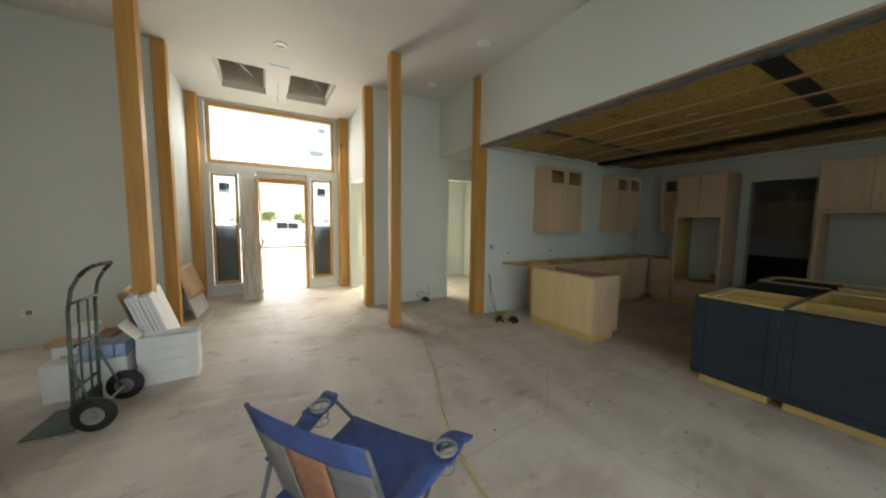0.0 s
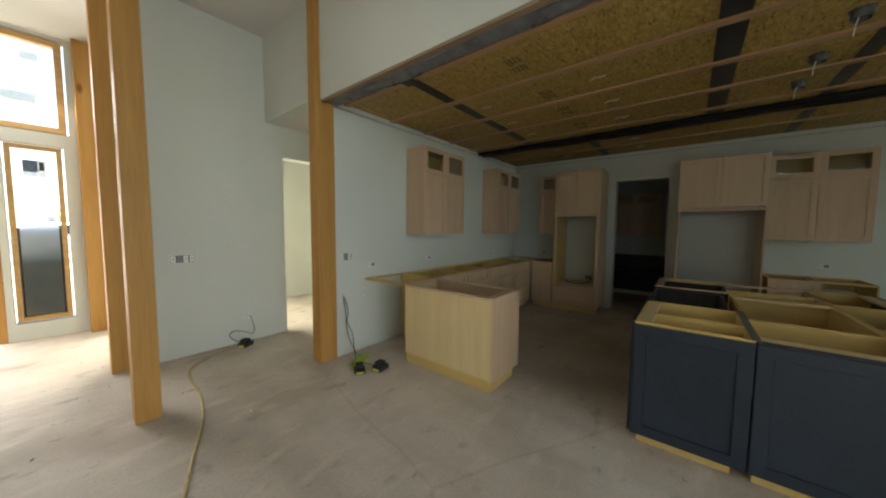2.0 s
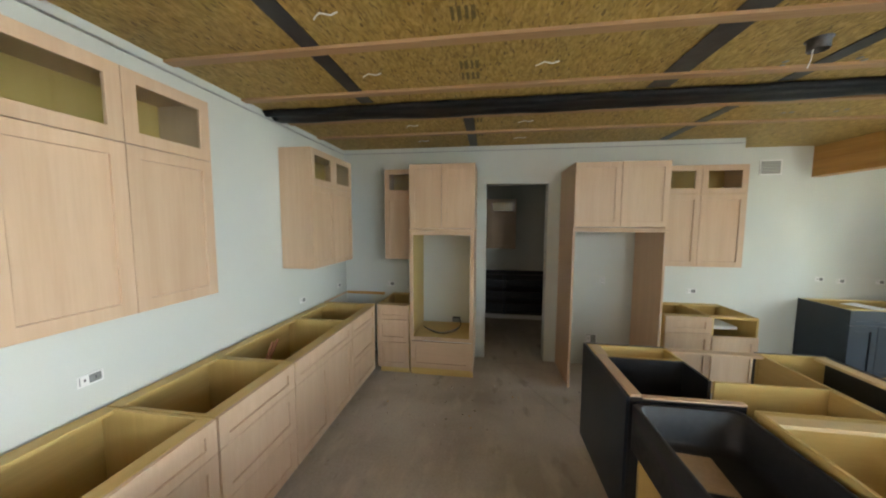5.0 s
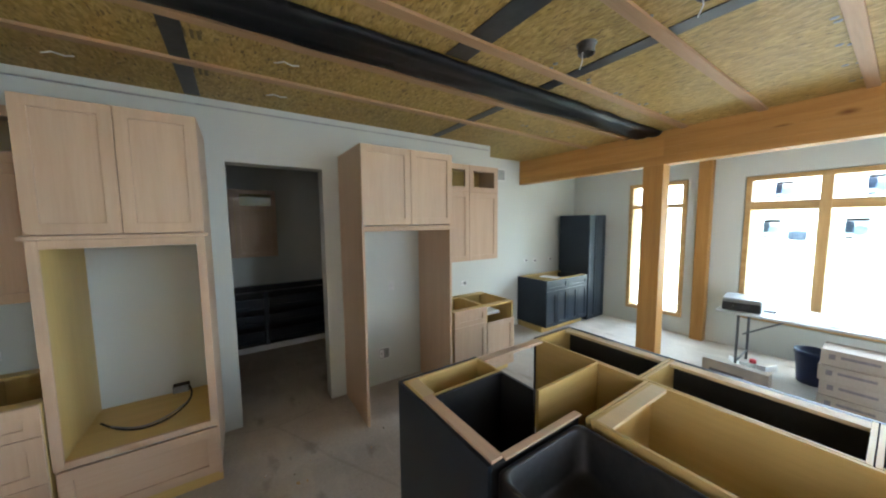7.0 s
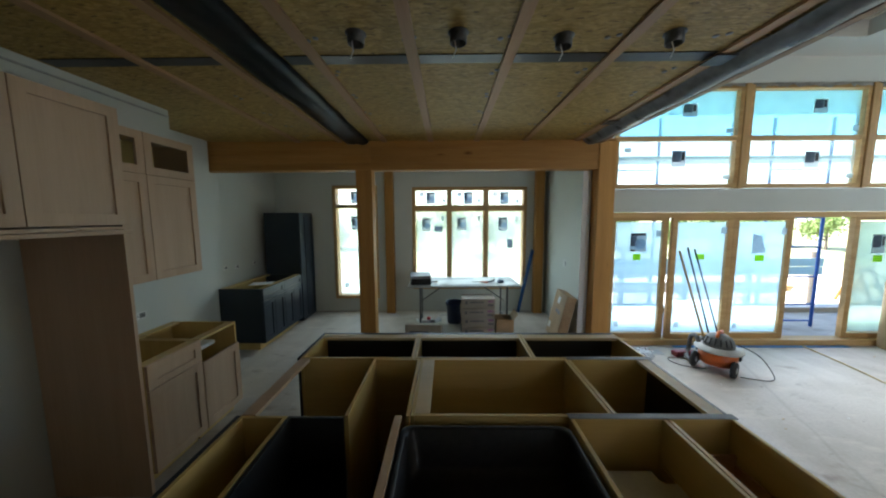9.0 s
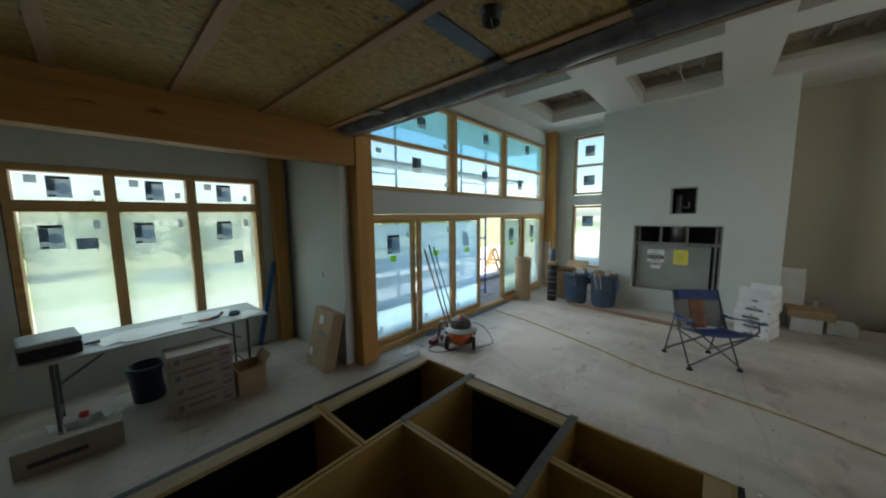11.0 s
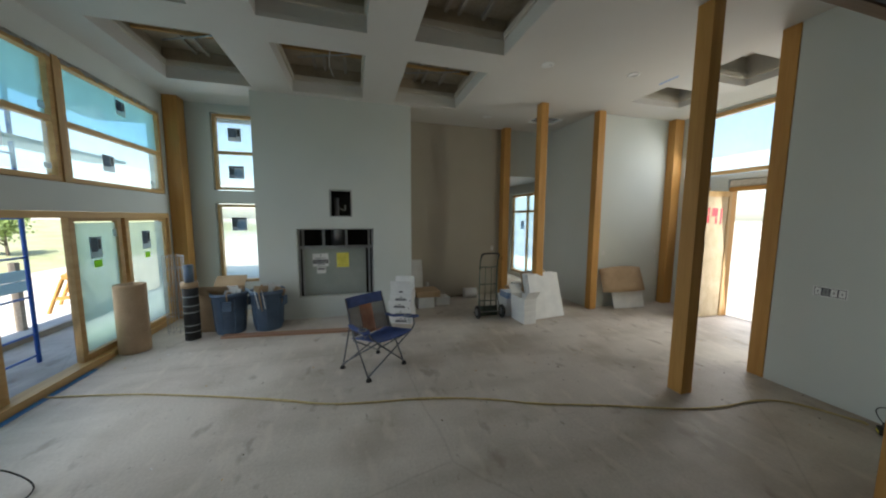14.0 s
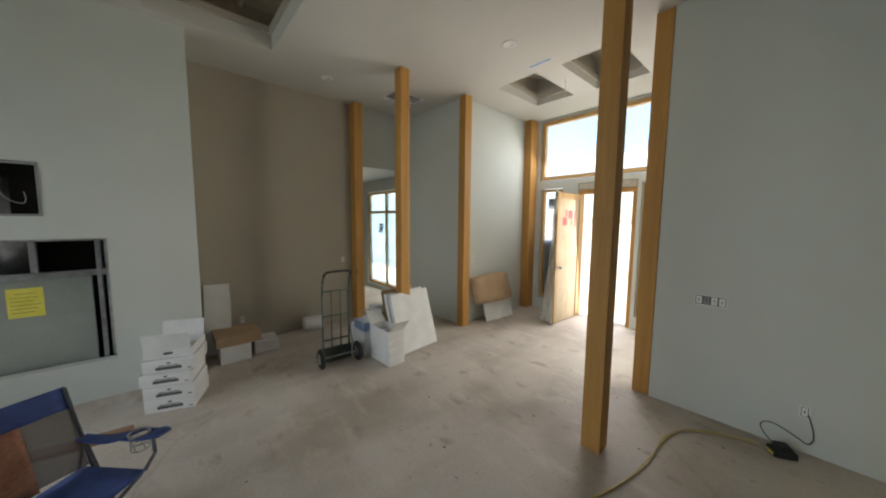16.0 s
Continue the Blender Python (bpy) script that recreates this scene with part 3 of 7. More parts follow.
fringe = thing("plastic_fringe", pose(0, 0, 0), "ragged grey plastic film along the head of the clerestory windows", "plastic")
for a, b in ((-1.4, 0.42), (0.55, 2.08), (2.22, 3.85)):
    bm = bmesh.new()
    count = int((b - a) / 0.05)
    rows = [[bm.verts.new((a + (b - a) * k / count, -1.128 + 0.012 * noise.noise((k * 0.7, j, a)), 3.618 - j * (0.022 + 0.022 * noise.noise((k * 0.9, a, 4))))) for j in range(3)] for k in range(count + 1)]
    for r0, r1 in zip(rows, rows[1:]):
        for j in range(2):
            bm.faces.new((r0[j], r0[j + 1], r1[j + 1], r1[j]))
    bmesh.ops.solidify(bm, geom=bm.faces[:], thickness=0.002)
    part("film", bm, mat("grey_plastic_film", (0.30, 0.30, 0.27), (0.48, 0.48, 0.44), 0.3, 9, bump=0.3, fine=30), fringe)

# corner window: three lights one above the other
window("corner_window_low", pose(-1.9, 0.3, 0.57, 0, 0, -90), 0.84, 1.53, (0, 1), (0, 1), "tall pine-framed window beside the fireplace", PALEFILM, 0.05, marks=((0.36, 0.62, 1.02, 1.28, "m"), (0.1, 0.17, 1.32, 1.4, "g")))
window("corner_window_high", pose(-1.9, 0.3, 2.38, 0, 0, -90), 0.84, 1.4, (0, 0.5, 1), (0, 1), "pine-framed window of two lights beside the fireplace", PALEFILM, 0.05, marks=((0.38, 0.6, 0.92, 1.17, "p"), (0.36, 0.62, 0.22, 0.46, "m"), (0.1, 0.17, 1.18, 1.26, "g")))
window("dining_window", pose(4.655, -2.86, 0.45), 2.2, 1.98, (0, 0.817, 1), (0, 0.345, 0.685, 1), "wide pine-framed dining window with six lights, filmed and stickered", None, 0.06, 0.19, bars=(0.047, 0.058), materials=(FILM, PALEFILM), marks=(
    (1.85, 2.02, 1.14, 1.39, "m"), (1.59, 1.64, 1.34, 1.43, "g"), (1.62, 1.78, 1.12, 1.24, "d"), (1.15, 1.33, 1.15, 1.40, "m"), (0.88, 0.93, 1.33, 1.43, "g"),
    (0.35, 0.53, 1.14, 1.40, "m"), (0.15, 0.20, 1.32, 1.42, "g"), (0.24, 0.35, 0.80, 0.98, "d"), (1.76, 1.93, 1.67, 1.89, "m"), (1.98, 2.06, 1.81, 1.89, "g"),
    (1.56, 1.61, 1.70, 1.76, "g"), (1.03, 1.20, 1.66, 1.89, "m"), (1.25, 1.33, 1.81, 1.89, "g"), (0.88, 0.93, 1.69, 1.76, "g"), (0.33, 0.50, 1.66, 1.89, "m"), (0.55, 0.63, 1.81, 1.89, "g"), (0.14, 0.19, 1.68, 1.75, "g")))
window("dining_side_window", pose(7.53, -2.86, 0.26), 0.86, 2.21, (0, 0.84, 1), (0, 1), "narrow pine-framed dining window with two lights", None, 0.06, 0.19, materials=(FILM, PALEFILM), marks=((0.34, 0.53, 1.36, 1.62, "m"), (0.14, 0.2, 1.54, 1.64, "g"), (0.36, 0.53, 1.88, 2.1, "m"), (0.62, 0.7, 0.2, 0.3, "g")))
window("west_room_window", pose(-2.42, 7.09, 0.12, 0, 0, 180), 1.81, 2.48, (0, 0.8, 1), (0, 0.5, 1), "pine-framed window in the room past the alcove", BLUEFILM, 0.06, marks=((0.2, 0.4, 1.4, 1.65, "m"), (1.1, 1.3, 1.4, 1.65, "m")))

# unseen window, added to hold the side room's lamp
window("unseen_side_room_window", pose(4.16, 8.85, 0.71, 0, 0, 180), 1.0, 1.58, (0, 1), (0, 0.5, 1), "unseen pine-framed window added to the side room", FILM, 0.06)

# ---- front entrance: sidelights, transom, open door ----
window("front_transom", pose(2.5, 8.85, 2.72, 0, 0, 180), 2.44, 1.18, (0, 1), (0, 1), "wide pine-framed transom window over the front door", PALEFILM, 0.07)
transom = bpy.data.objects["front_transom"]
part("sticker", boxes((0.24, 0.52, 0.009, 0.011, 0.27, 0.46)), STICKER, transom, "grey maker's sticker")
part("sticker", boxes((0.2, 0.34, 0.009, 0.011, 0.88, 0.98)), STICKER, transom)
COVER = mat("dark_site_board", (0.012, 0.03, 0.04), (0.03, 0.055, 0.065), 0.6, 3)
for name, x in (("front_sidelight_west", 0.56), ("front_sidelight_east", 2.44)):
    w = window(name, pose(x, 8.85, 0.24, 0, 0, 180), 0.46, 2.28, (0, 1), (0, 1), "tall narrow pine-framed sidelight, its lower half boarded dark", HAZED, 0.05, marks=((0.14, 0.33, 1.88, 2.1, "p"), (0.1, 0.16, 1.3, 1.38, "g")))
    part("cover_board", boxes((0.02, 0.44, -0.09, -0.055, 0.03, 1.22), bevel=0.003), COVER, w, "dark board outside the lower half")
dframe = thing("front_door_frame", pose(0, 0, 0), "fir frame of the front door opening", "door frame", "", "structure")
part("jamb", boxes((0.882, 0.95, 8.79, 8.92, 0.0, 2.385), bevel=0.004), FIR["z"], dframe)
part("jamb", boxes((1.83, 1.898, 8.79, 8.92, 0.0, 2.385), bevel=0.004), FIR["z"], dframe)
part("head", boxes((0.882, 1.898, 8.79, 8.92, 2.386, 2.46), bevel=0.004), FIR["x"], dframe)
door = thing("door_front", pose(0.93, 8.765, 0.015, 0, 0, -92), "stained strand board site door with red paint marks, swung open into the entry", "door", "", "structure")
part("leaf", boxes((0, 0.84, -0.025, 0.025, 0, 2.36), bevel=0.003), mat("weathered_strand_board", (0.40, 0.30, 0.17), (0.58, 0.47, 0.31), 0.7, 7, (1, 1, 0.6), 0.2, fine=40, spread=(0.3, 0.7)), door)
part("edge_batten", boxes((0.0, 0.07, 0.0255, 0.04, 0.001, 2.359), (0.075, 0.765, 0.0255, 0.04, 2.26, 2.359), (0.77, 0.84, 0.0255, 0.04, 0.001, 2.359), bevel=0.002), PINE["z"], door)
RED = mat("red_spray_paint", (0.55, 0.03, 0.05), (0.70, 0.06, 0.08), 0.6, 30, bump=0)
for x0, x1, z0, z1 in ((0.2, 0.24, 1.75, 2.05), (0.3, 0.44, 1.9, 2.05), (0.31, 0.35, 1.76, 1.89), (0.5, 0.63, 1.78, 1.92), (0.5, 0.54, 1.93, 2.06)):
    part("paint_bar", boxes((x0, x1, 0.0255, 0.0285, z0, z1)), RED, door, "red spray paint bar")
part("lock_plate", boxes((0.75, 0.83, 0.041, 0.05, 0.98, 1.1), bevel=0.004), CARD, door)
bm = bmesh.new()
tube(bm, (0.79, 0.05, 1.03), (0.79, 0.1, 1.03), 0.012)
bmesh.ops.create_uvsphere(bm, u_segments=14, v_segments=8, radius=0.028, matrix=Matrix.Translation((0.79, 0.115, 1.03)))
part("door_knob", bm, STEEL, door, "steel door knob", True)

# ---- cabinets ----


def shaker(x0, x1, z0, z1, y=0.0, th=0.02, rail=0.062, glazed=False):
    """A framed door or drawer front whose face looks along -y."""
    r = min(rail, (z1 - z0) * 0.3)
    bm = bmesh.new()

    def ring(a, d):
        return [bm.verts.new(p) for p in ((x0 + a, d, z0 + min(a, r)), (x1 - a, d, z0 + min(a, r)), (x1 - a, d, z1 - min(a, r)), (x0 + a, d, z1 - min(a, r)))]

    e, deep = 0.0015, y - th * 0.4
    rings = [ring(0, y), ring(0, y - th + e), ring(e, y - th), ring(rail - e, y - th), ring(rail, y - th + e), ring(rail, y if glazed else deep)]
    if glazed:
        rings.append(rings[0])
    for p, q in zip(rings, rings[1:]):
        for i in range(4):
            bm.faces.new((p[i], p[(i + 1) % 4], q[(i + 1) % 4], q[i]))
    if not glazed:
        bm.faces.new(rings[-1])
        bm.faces.new(rings[0][::-1])
    return bm


def carcass(cab, w, d, z0, z1, inner, outer, th=0.018, top=False, back=True, rails=True, y0=0.0):
    part("side_panel", boxes((0, th, y0, d, z0, z1), bevel=0.001), outer, cab)
    part("side_panel", boxes((w - th, w, y0, d, z0, z1), bevel=0.001), outer, cab)
    part("bottom_panel", boxes((th + 0.001, w - th - 0.001, y0 + 0.002, d - 0.008, z0, z0 + th)), inner, cab)
    if back:
        part("back_panel", boxes((th + 0.001, w - th - 0.001, d - 0.007, d - 0.001, z0 + th + 0.001, z1)), inner, cab)
    if top:
        part("top_panel", boxes((th + 0.001, w - th - 0.001, y0 + 0.002, d - 0.008, z1 - th, z1)), outer, cab)
    elif rails:
        part("stretcher", boxes((th + 0.001, w - th - 0.001, y0 + 0.001, y0 + 0.075, z1 - 0.02, z1 - 0.001), bevel=0.001), inner, cab)
        part("stretcher", boxes((th + 0.001, w - th - 0.001, d - 0.085, d - 0.009, z1 - 0.02, z1 - 0.001), bevel=0.001), inner, cab)


def base_cabinet(m, w, d, label, fronts, inner=None, face=None, outer=None, h=0.88, toe=0.1, group="base cabinets", rails=True, back=True, toe_mat=None):
    """An open-topped base cabinet with its front along local -y. fronts: (x0, x1, z0, z1, kind)."""
    inner, face, outer = inner or PLY["x"], face or MAPLE["z"], outer or PLY["z"]
    cab = thing("base_cabinet", m, label, "cabinet", group)
    carcass(cab, w, d, toe, h, inner, outer, back=back, rails=rails)
    part("toe_kick", boxes((0.01, w - 0.01, 0.07, 0.088, 0.0, toe - 0.001), (0.01, 0.028, 0.089, d - 0.03, 0.0, toe - 0.001), (w - 0.028, w - 0.01, 0.089, d - 0.03, 0.0, toe - 0.001), (0.01, w - 0.01, d - 0.029, d - 0.012, 0, toe - 0.001)), toe_mat or PLY["x"], cab, "bare plywood plinth")
    for x0, x1, z0, z1, kind in fronts:
        ob = part(kind, shaker(x0 + 0.002, x1 - 0.002, z0 + 0.002, z1 - 0.002, -0.001), face, cab)
    return cab


def drawers(w, zs):
    return [(0, w, a, b, "drawer_front") for a, b in zip(zs, zs[1:])]


def doors(w, n, z0, z1):
    return [(w * i / n, w * (i + 1) / n, z0, z1, "door") for i in range(n)]


def upper_cabinet(m, w, d, z0, z1, split, n, label, group="wall cabinets"):
    """A wall cabinet with glazed doors over framed ones, its front along local -y."""
    cab = thing("wall_cabinet", m, label, "cabinet", group)
    carcass(cab, w, d, z0, z1, PLY["z"], MAPLE["z"], top=True)
    part("shelf", boxes((0.02, w - 0.02, 0.01, d - 0.01, split - 0.009, split + 0.009)), PLY["x"], cab)
    for i in range(n):
        a, b = w * i / n + 0.002, w * (i + 1) / n - 0.002
        part("door", shaker(a, b, z0 + 0.002, split - 0.002, -0.001), MAPLE["z"], cab)
        g = part("glazed_door", shaker(a, b, split + 0.002, z1 - 0.002, -0.001, glazed=True), MAPLE["z"], cab, "small glazed door")
        part("pane", boxes((a + 0.06, b - 0.06, -0.012, -0.008, split + 0.06, z1 - 0.06)), GLASS, g)
    return cab


FACE = -90  # cabinets on the east wall look west
# north wall run, from the window of the corner to the peninsula
RUN = [(5.29, 0.62, 2), (5.92, 0.62, 0), (6.55, 0.92, 2), (7.48, 0.62, 0)]
for x, w, n in RUN:
    f = doors(w, n, 0.1, 0.7) + [(0, w, 0.7, 0.88, "drawer_front")] if n else drawers(w, (0.1, 0.4, 0.7, 0.88))
    base_cabinet(pose(x, 4.55, 0), w, 0.66, "maple base cabinet with an open top and no worktop yet", f)
corner = thing("corner_cabinet", pose(8.12, 4.55, 0), "open corner base unit, only its bare wall rails", "cabinet")
part("rail", boxes((0.061, 0.66, 0.645, 0.675, 0.86, 0.88), bevel=0.002), MAPLE["x"], corner, "pale wall rail")
part("rail", boxes((0.675, 0.705, 0.1, 0.66, 0.845, 0.88), bevel=0.002), FIR["y"], corner, "reddish wall rail")
part("rail", boxes((0.0, 0.06, 0.0, 0.639, 0.86, 0.88), bevel=0.002), PLY["y"], corner)
part("leg_rail", boxes((0.0, 0.02, 0.645, 0.665, 0.0, 0.819)), PLY["z"], corner)
base_cabinet(pose(8.17, 4.52, 0, 0, 0, FACE), 0.395, 0.655, "narrow maple drawer base with an open top beside the oven tower", drawers(0.395, (0.1, 0.42, 0.7, 0.88)))

# peninsula cabinet and its loose rails
pen = base_cabinet(pose(5.27, 3.47, 0, 0, 0, 90), 1.1, 0.535, "open-topped bare plywood peninsula cabinet", doors(1.1, 2, 0.1, 0.86), PALEBIRCH, outer=PALEBIRCH, face=MAPLE["z"], rails=False)
for b in ((0, 1.12, 0.0, 0.06), (0, 1.12, 0.5, 0.56), (1.04, 1.12, 0.061, 0.499), (0.0, 0.06, 0.061, 0.499)):
    part("cap_rail", boxes((*b, 0.861, 0.882), bevel=0.002), MAPLE["x"], pen)
part("end_panel", boxes((-0.02, -0.001, 0.0, 0.535, 0.1, 0.88), bevel=0.002), MAPLE["z"], pen, "pinkish maple end panel")
strip = thing("worktop_support_rail", pose(0, 0, 0), "thin plywood support rails from the peninsula to the wall", "rail")
part("rail", boxes((4.69, 4.76, 4.6, 5.23, 0.86, 0.88), bevel=0.002), PLY["y"], strip)
part("rail", boxes((4.761, 5.29, 5.16, 5.23, 0.86, 0.88), bevel=0.002), PLY["x"], strip)

# wall cabinets
upper_cabinet(pose(5.41, 4.91, 0), 0.92, 0.322, 1.415, 2.59, 2.235, 2, "pale maple wall cabinet with small glazed doors on top")
upper_cabinet(pose(7.43, 4.91, 0), 0.88, 0.322, 1.405, 2.595, 2.24, 2, "pale maple wall cabinet with small glazed doors beside the corner")
upper_cabinet(pose(8.5, 4.52, 0, 0, 0, FACE), 0.39, 0.33, 1.395, 2.545, 2.22, 1, "narrow maple wall cabinet beside the oven tower")
upper_cabinet(pose(8.5, 1.31, 0, 0, 0, FACE), 0.92, 0.33, 1.38, 2.52, 2.2, 2, "maple wall cabinet with small glazed doors beside the fridge bay")
base_cabinet(pose(8.22, 1.28, 0, 0, 0, FACE), 0.46, 0.61, "maple base cabinet with an open top beside the fridge bay", [(0, 0.46, 0.7, 0.88, "drawer_front"), (0, 0.46, 0.1, 0.7, "door")])
base_cabinet(pose(8.22, 0.815, 0, 0, 0, FACE), 0.44, 0.61, "maple base cabinet with its top drawer missing", [(0, 0.44, 0.1, 0.68, "door")])

# oven tower
tower = thing("oven_tower", pose(8.19, 4.115, 0, 0, 0, FACE), "tall maple oven tower with an empty oven cavity", "cabinet")
part("side_panel", boxes((0, 0.02, 0, 0.64, 0.08, 2.545), bevel=0.001), MAPLE["z"], tower)
part("side_panel", boxes((0.745, 0.765, 0, 0.64, 0.08, 2.545), bevel=0.001), MAPLE["z"], tower)
part("cavity_floor", boxes((0.021, 0.744, 0.0, 0.63, 0.455, 0.485)), PLY["x"], tower)
part("cavity_ceiling", boxes((0.021, 0.744, 0.0, 0.63, 1.745, 1.775)), PLY["x"], tower)
part("cavity_lining", boxes((0.021, 0.035, 0.03, 0.63, 0.486, 1.744)), PLY["z"], tower)
part("cavity_lining", boxes((0.73, 0.744, 0.03, 0.63, 0.486, 1.744)), PLY["z"], tower)
part("face_frame", boxes((0.0, 0.045, -0.02, -0.001, 0.455, 1.775), (0.72, 0.765, -0.02, -0.001, 0.455, 1.775), (0.046, 0.719, -0.02, -0.001, 1.725, 1.775), (0.046, 0.719, -0.02, -0.001, 0.455, 0.495), bevel=0.001), MAPLE["z"], tower)
part("moulding", boxes((-0.02, 0.785, -0.035, 0.2, 1.777, 1.8), bevel=0.004), MAPLE["x"], tower)
for i in range(2):
    part("door", shaker(0.3825 * i + 0.002, 0.3825 * (i + 1) - 0.002, 1.805, 2.543, -0.001), MAPLE["z"], tower)
part("drawer_front", shaker(0.01, 0.755, 0.11, 0.44, -0.001), MAPLE["x"], tower)
part("bottom_panel", boxes((0.021, 0.744, 0.002, 0.63, 0.08, 0.1)), PLY["x"], tower)
part("top_panel", boxes((0.021, 0.744, 0.0, 0.63, 2.525, 2.543)), MAPLE["x"], tower)
part("toe_kick", boxes((0.0, 0.765, 0.04, 0.06, 0.0, 0.079), bevel=0.002), PLY["x"], tower)

# fridge bay
bay = thing("fridge_cabinet", pose(8.17, 2.275, 0, 0, 0, FACE), "maple cabinet over an empty fridge bay with tall side panels", "cabinet")
part("side_panel", boxes((0.0, 0.022, 0.0, 0.66, 0.0, 2.52), bevel=0.001), MAPLE["z"], bay)
part("side_panel", boxes((0.918, 0.94, 0.0, 0.66, 0.0, 2.52), bevel=0.001), MAPLE["z"], bay)
part("bottom_panel", boxes((0.023, 0.917, 0.0, 0.65, 1.8, 1.82)), MAPLE["x"], bay)
part("top_panel", boxes((0.023, 0.917, 0.0, 0.65, 2.5, 2.52)), MAPLE["x"], bay)
part("moulding", boxes((-0.01, 0.95, -0.03, 0.2, 1.775, 1.798), bevel=0.004), MAPLE["x"], bay)
for i in range(2):
    part("door", shaker(0.47 * i + 0.002, 0.47 * (i + 1) - 0.002, 1.83, 2.518, -0.001), MAPLE["z"], bay)

# black sideboard and tall panel cabinet in the dining area
side = base_cabinet(pose(8.765, -0.95, 0, 0, 0, FACE), 1.14, 0.6, "navy black sideboard with an open plywood top", [(0.285 * i, 0.285 * (i + 1), 0.1, 0.7, "door") for i in range(4)] + [(0.57 * i, 0.57 * (i + 1), 0.7, 0.88, "drawer_front") for i in range(2)], face=NAVY, outer=NAVY)
tall = thing("tall_cabinet", pose(8.77, -2.13, 0, 0, 0, FACE), "tall navy black cabinet with two doors", "cabinet")
carcass(tall, 0.53, 0.6, 0.02, 1.95, BLACKIN, NAVY, top=True)
for i in range(2):
    part("door", shaker(0.265 * i + 0.004, 0.265 * (i + 1) - 0.004, 0.03, 1.945, -0.001), NAVY, tall)

# ---- kitchen island: separate units, three rows ----


def island_unit(x0, x1, y0, y1, label, west, east, south, north, front, end_panel=False):
    """An open unit with one material for each of its four walls (None: no wall there) and a wide nailer along its front side."""
    cab = thing("island_unit", pose(x0, y0, 0), label, "cabinet", "island units")
    w, d, th, z0, z1 = x1 - x0, y1 - y0, 0.018, 0.1, 0.884
    for name, b, material in (("side_panel", (0, th, 0, d), west), ("side_panel", (w - th, w, 0, d), east), ("front_panel", (th + 0.001, w - th - 0.001, 0.001, th), south), ("back_panel", (th + 0.001, w - th - 0.001, d - th, d - 0.001), north)):
        if material:
            part(name, boxes((*b, z0, z1), bevel=0.001), material, cab)
    part("bottom_panel", boxes((th + 0.001, w - th - 0.001, th + 0.001, d - th - 0.001, z0, z0 + th)), PLY["x"] if north else BLACKIN, cab)
    nail = 0.095
    b = {"s": (th + 0.001, w - th - 0.001, th + 0.001, nail), "n": (th + 0.001, w - th - 0.001, d - nail, d - th - 0.001), "w": (th + 0.001, nail, th + 0.001, d - th - 0.001), "e": (w - nail, w - th - 0.001, th + 0.001, d - th - 0.001)}.get(front)
    if b:
        part("nailer", boxes((*b, z1 - 0.019, z1 + 0.001), bevel=0.001), NAILER, cab, "wide pale plywood nailer")
    part("plinth", boxes((0.08 if end_panel else 0.0, w, 0.06, d - 0.03, 0.0, 0.099)), PLY["x"], cab)
    if end_panel:
        bm = shaker(-d + 0.002, -0.002, 0.1, 0.87, -0.001, rail=0.07)
        bmesh.ops.transform(bm, matrix=Matrix.Rotation(radians(-90), 4, "Z"), verts=bm.verts)
        part("end_panel", bm, NAVY, cab, "navy framed end panel")
    return cab


NAILER = wood("pale_nailer_ply", (0.55, 0.42, 0.225), (0.65, 0.51, 0.30), "x", 0.5, False, 0.06)
PX, PY = PLY["x"], PLY["y"]
for x0, x1 in ((4.79, 5.58), (5.585, 6.42), (6.425, 7.22)):
    island_unit(x0, x1, 0.70, 1.155, "navy black island unit with a dark open inside", PY, PY, BLACKIN, PX, "s", x0 < 5)
# only the west wall is black, the other three are plywood
island_unit(4.79, 5.355, 1.16, 1.785, "island unit with a black west wall, plywood inside and open top", BLACKIN, PY, PX, PX, "w", True)
island_unit(5.36, 6.37, 1.16, 1.785, "wide island unit with a bare plywood inside and open top", PY, PY, PX, PX, "e")
island_unit(6.375, 6.70, 1.16, 1.785, "island unit with a bare plywood inside, open towards the appliance bay", PY, PY, PX, None, "")
for x0, x1 in ((4.79, 5.115), (5.12, 5.585), (6.985, 7.22)):
    island_unit(x0, x1, 1.79, 2.38, "narrow island unit with a plywood inside and open top", PY, PY, PX, PX, "n", x0 < 5)
bay = island_unit(6.43, 6.98, 1.79, 2.38, "open appliance bay of the island between black panels", BLACKIN, BLACKIN, None, BLACKIN, "")
part("front_panel", boxes((0.272, 0.531, 0.001, 0.018, 0.1, 0.884), bevel=0.001), BLACKIN, bay)
bridge = thing("island_bridge_rail", pose(0, 0, 0), "pinkish rails that tie the island units", "rail")
part("rail", boxes((7.15, 7.22, 1.16, 1.785, 0.865, 0.885), bevel=0.002), MAPLE["x"], bridge)
part("rail", boxes((6.43, 6.98, 2.32, 2.38, 0.886, 0.902), bevel=0.002), MAPLE["x"], bridge)
part("rail", boxes((6.412, 6.448, 1.80, 2.318, 0.886, 0.896), bevel=0.002), MAPLE["x"], bridge)
GREYEDGE = mat("grey_edge_strip", (0.10, 0.10, 0.095), (0.17, 0.17, 0.16), 0.5, 9, bump=0.05)
panel = thing("island_side_panel", pose(0, 0, 0), "navy framed panels that clad the island", "panel", "island panels")
part("panel", boxes((7.222, 7.242, 0.70, 1.156, 0.1, 0.885), bevel=0.001), NAVY, panel)
part("panel", boxes((7.222, 7.242, 1.79, 2.38, 0.1, 0.885), bevel=0.001), NAVY, panel)
part("panel", boxes((6.43, 7.242, 2.382, 2.40, 0.1, 0.885), bevel=0.001), NAVY, panel)
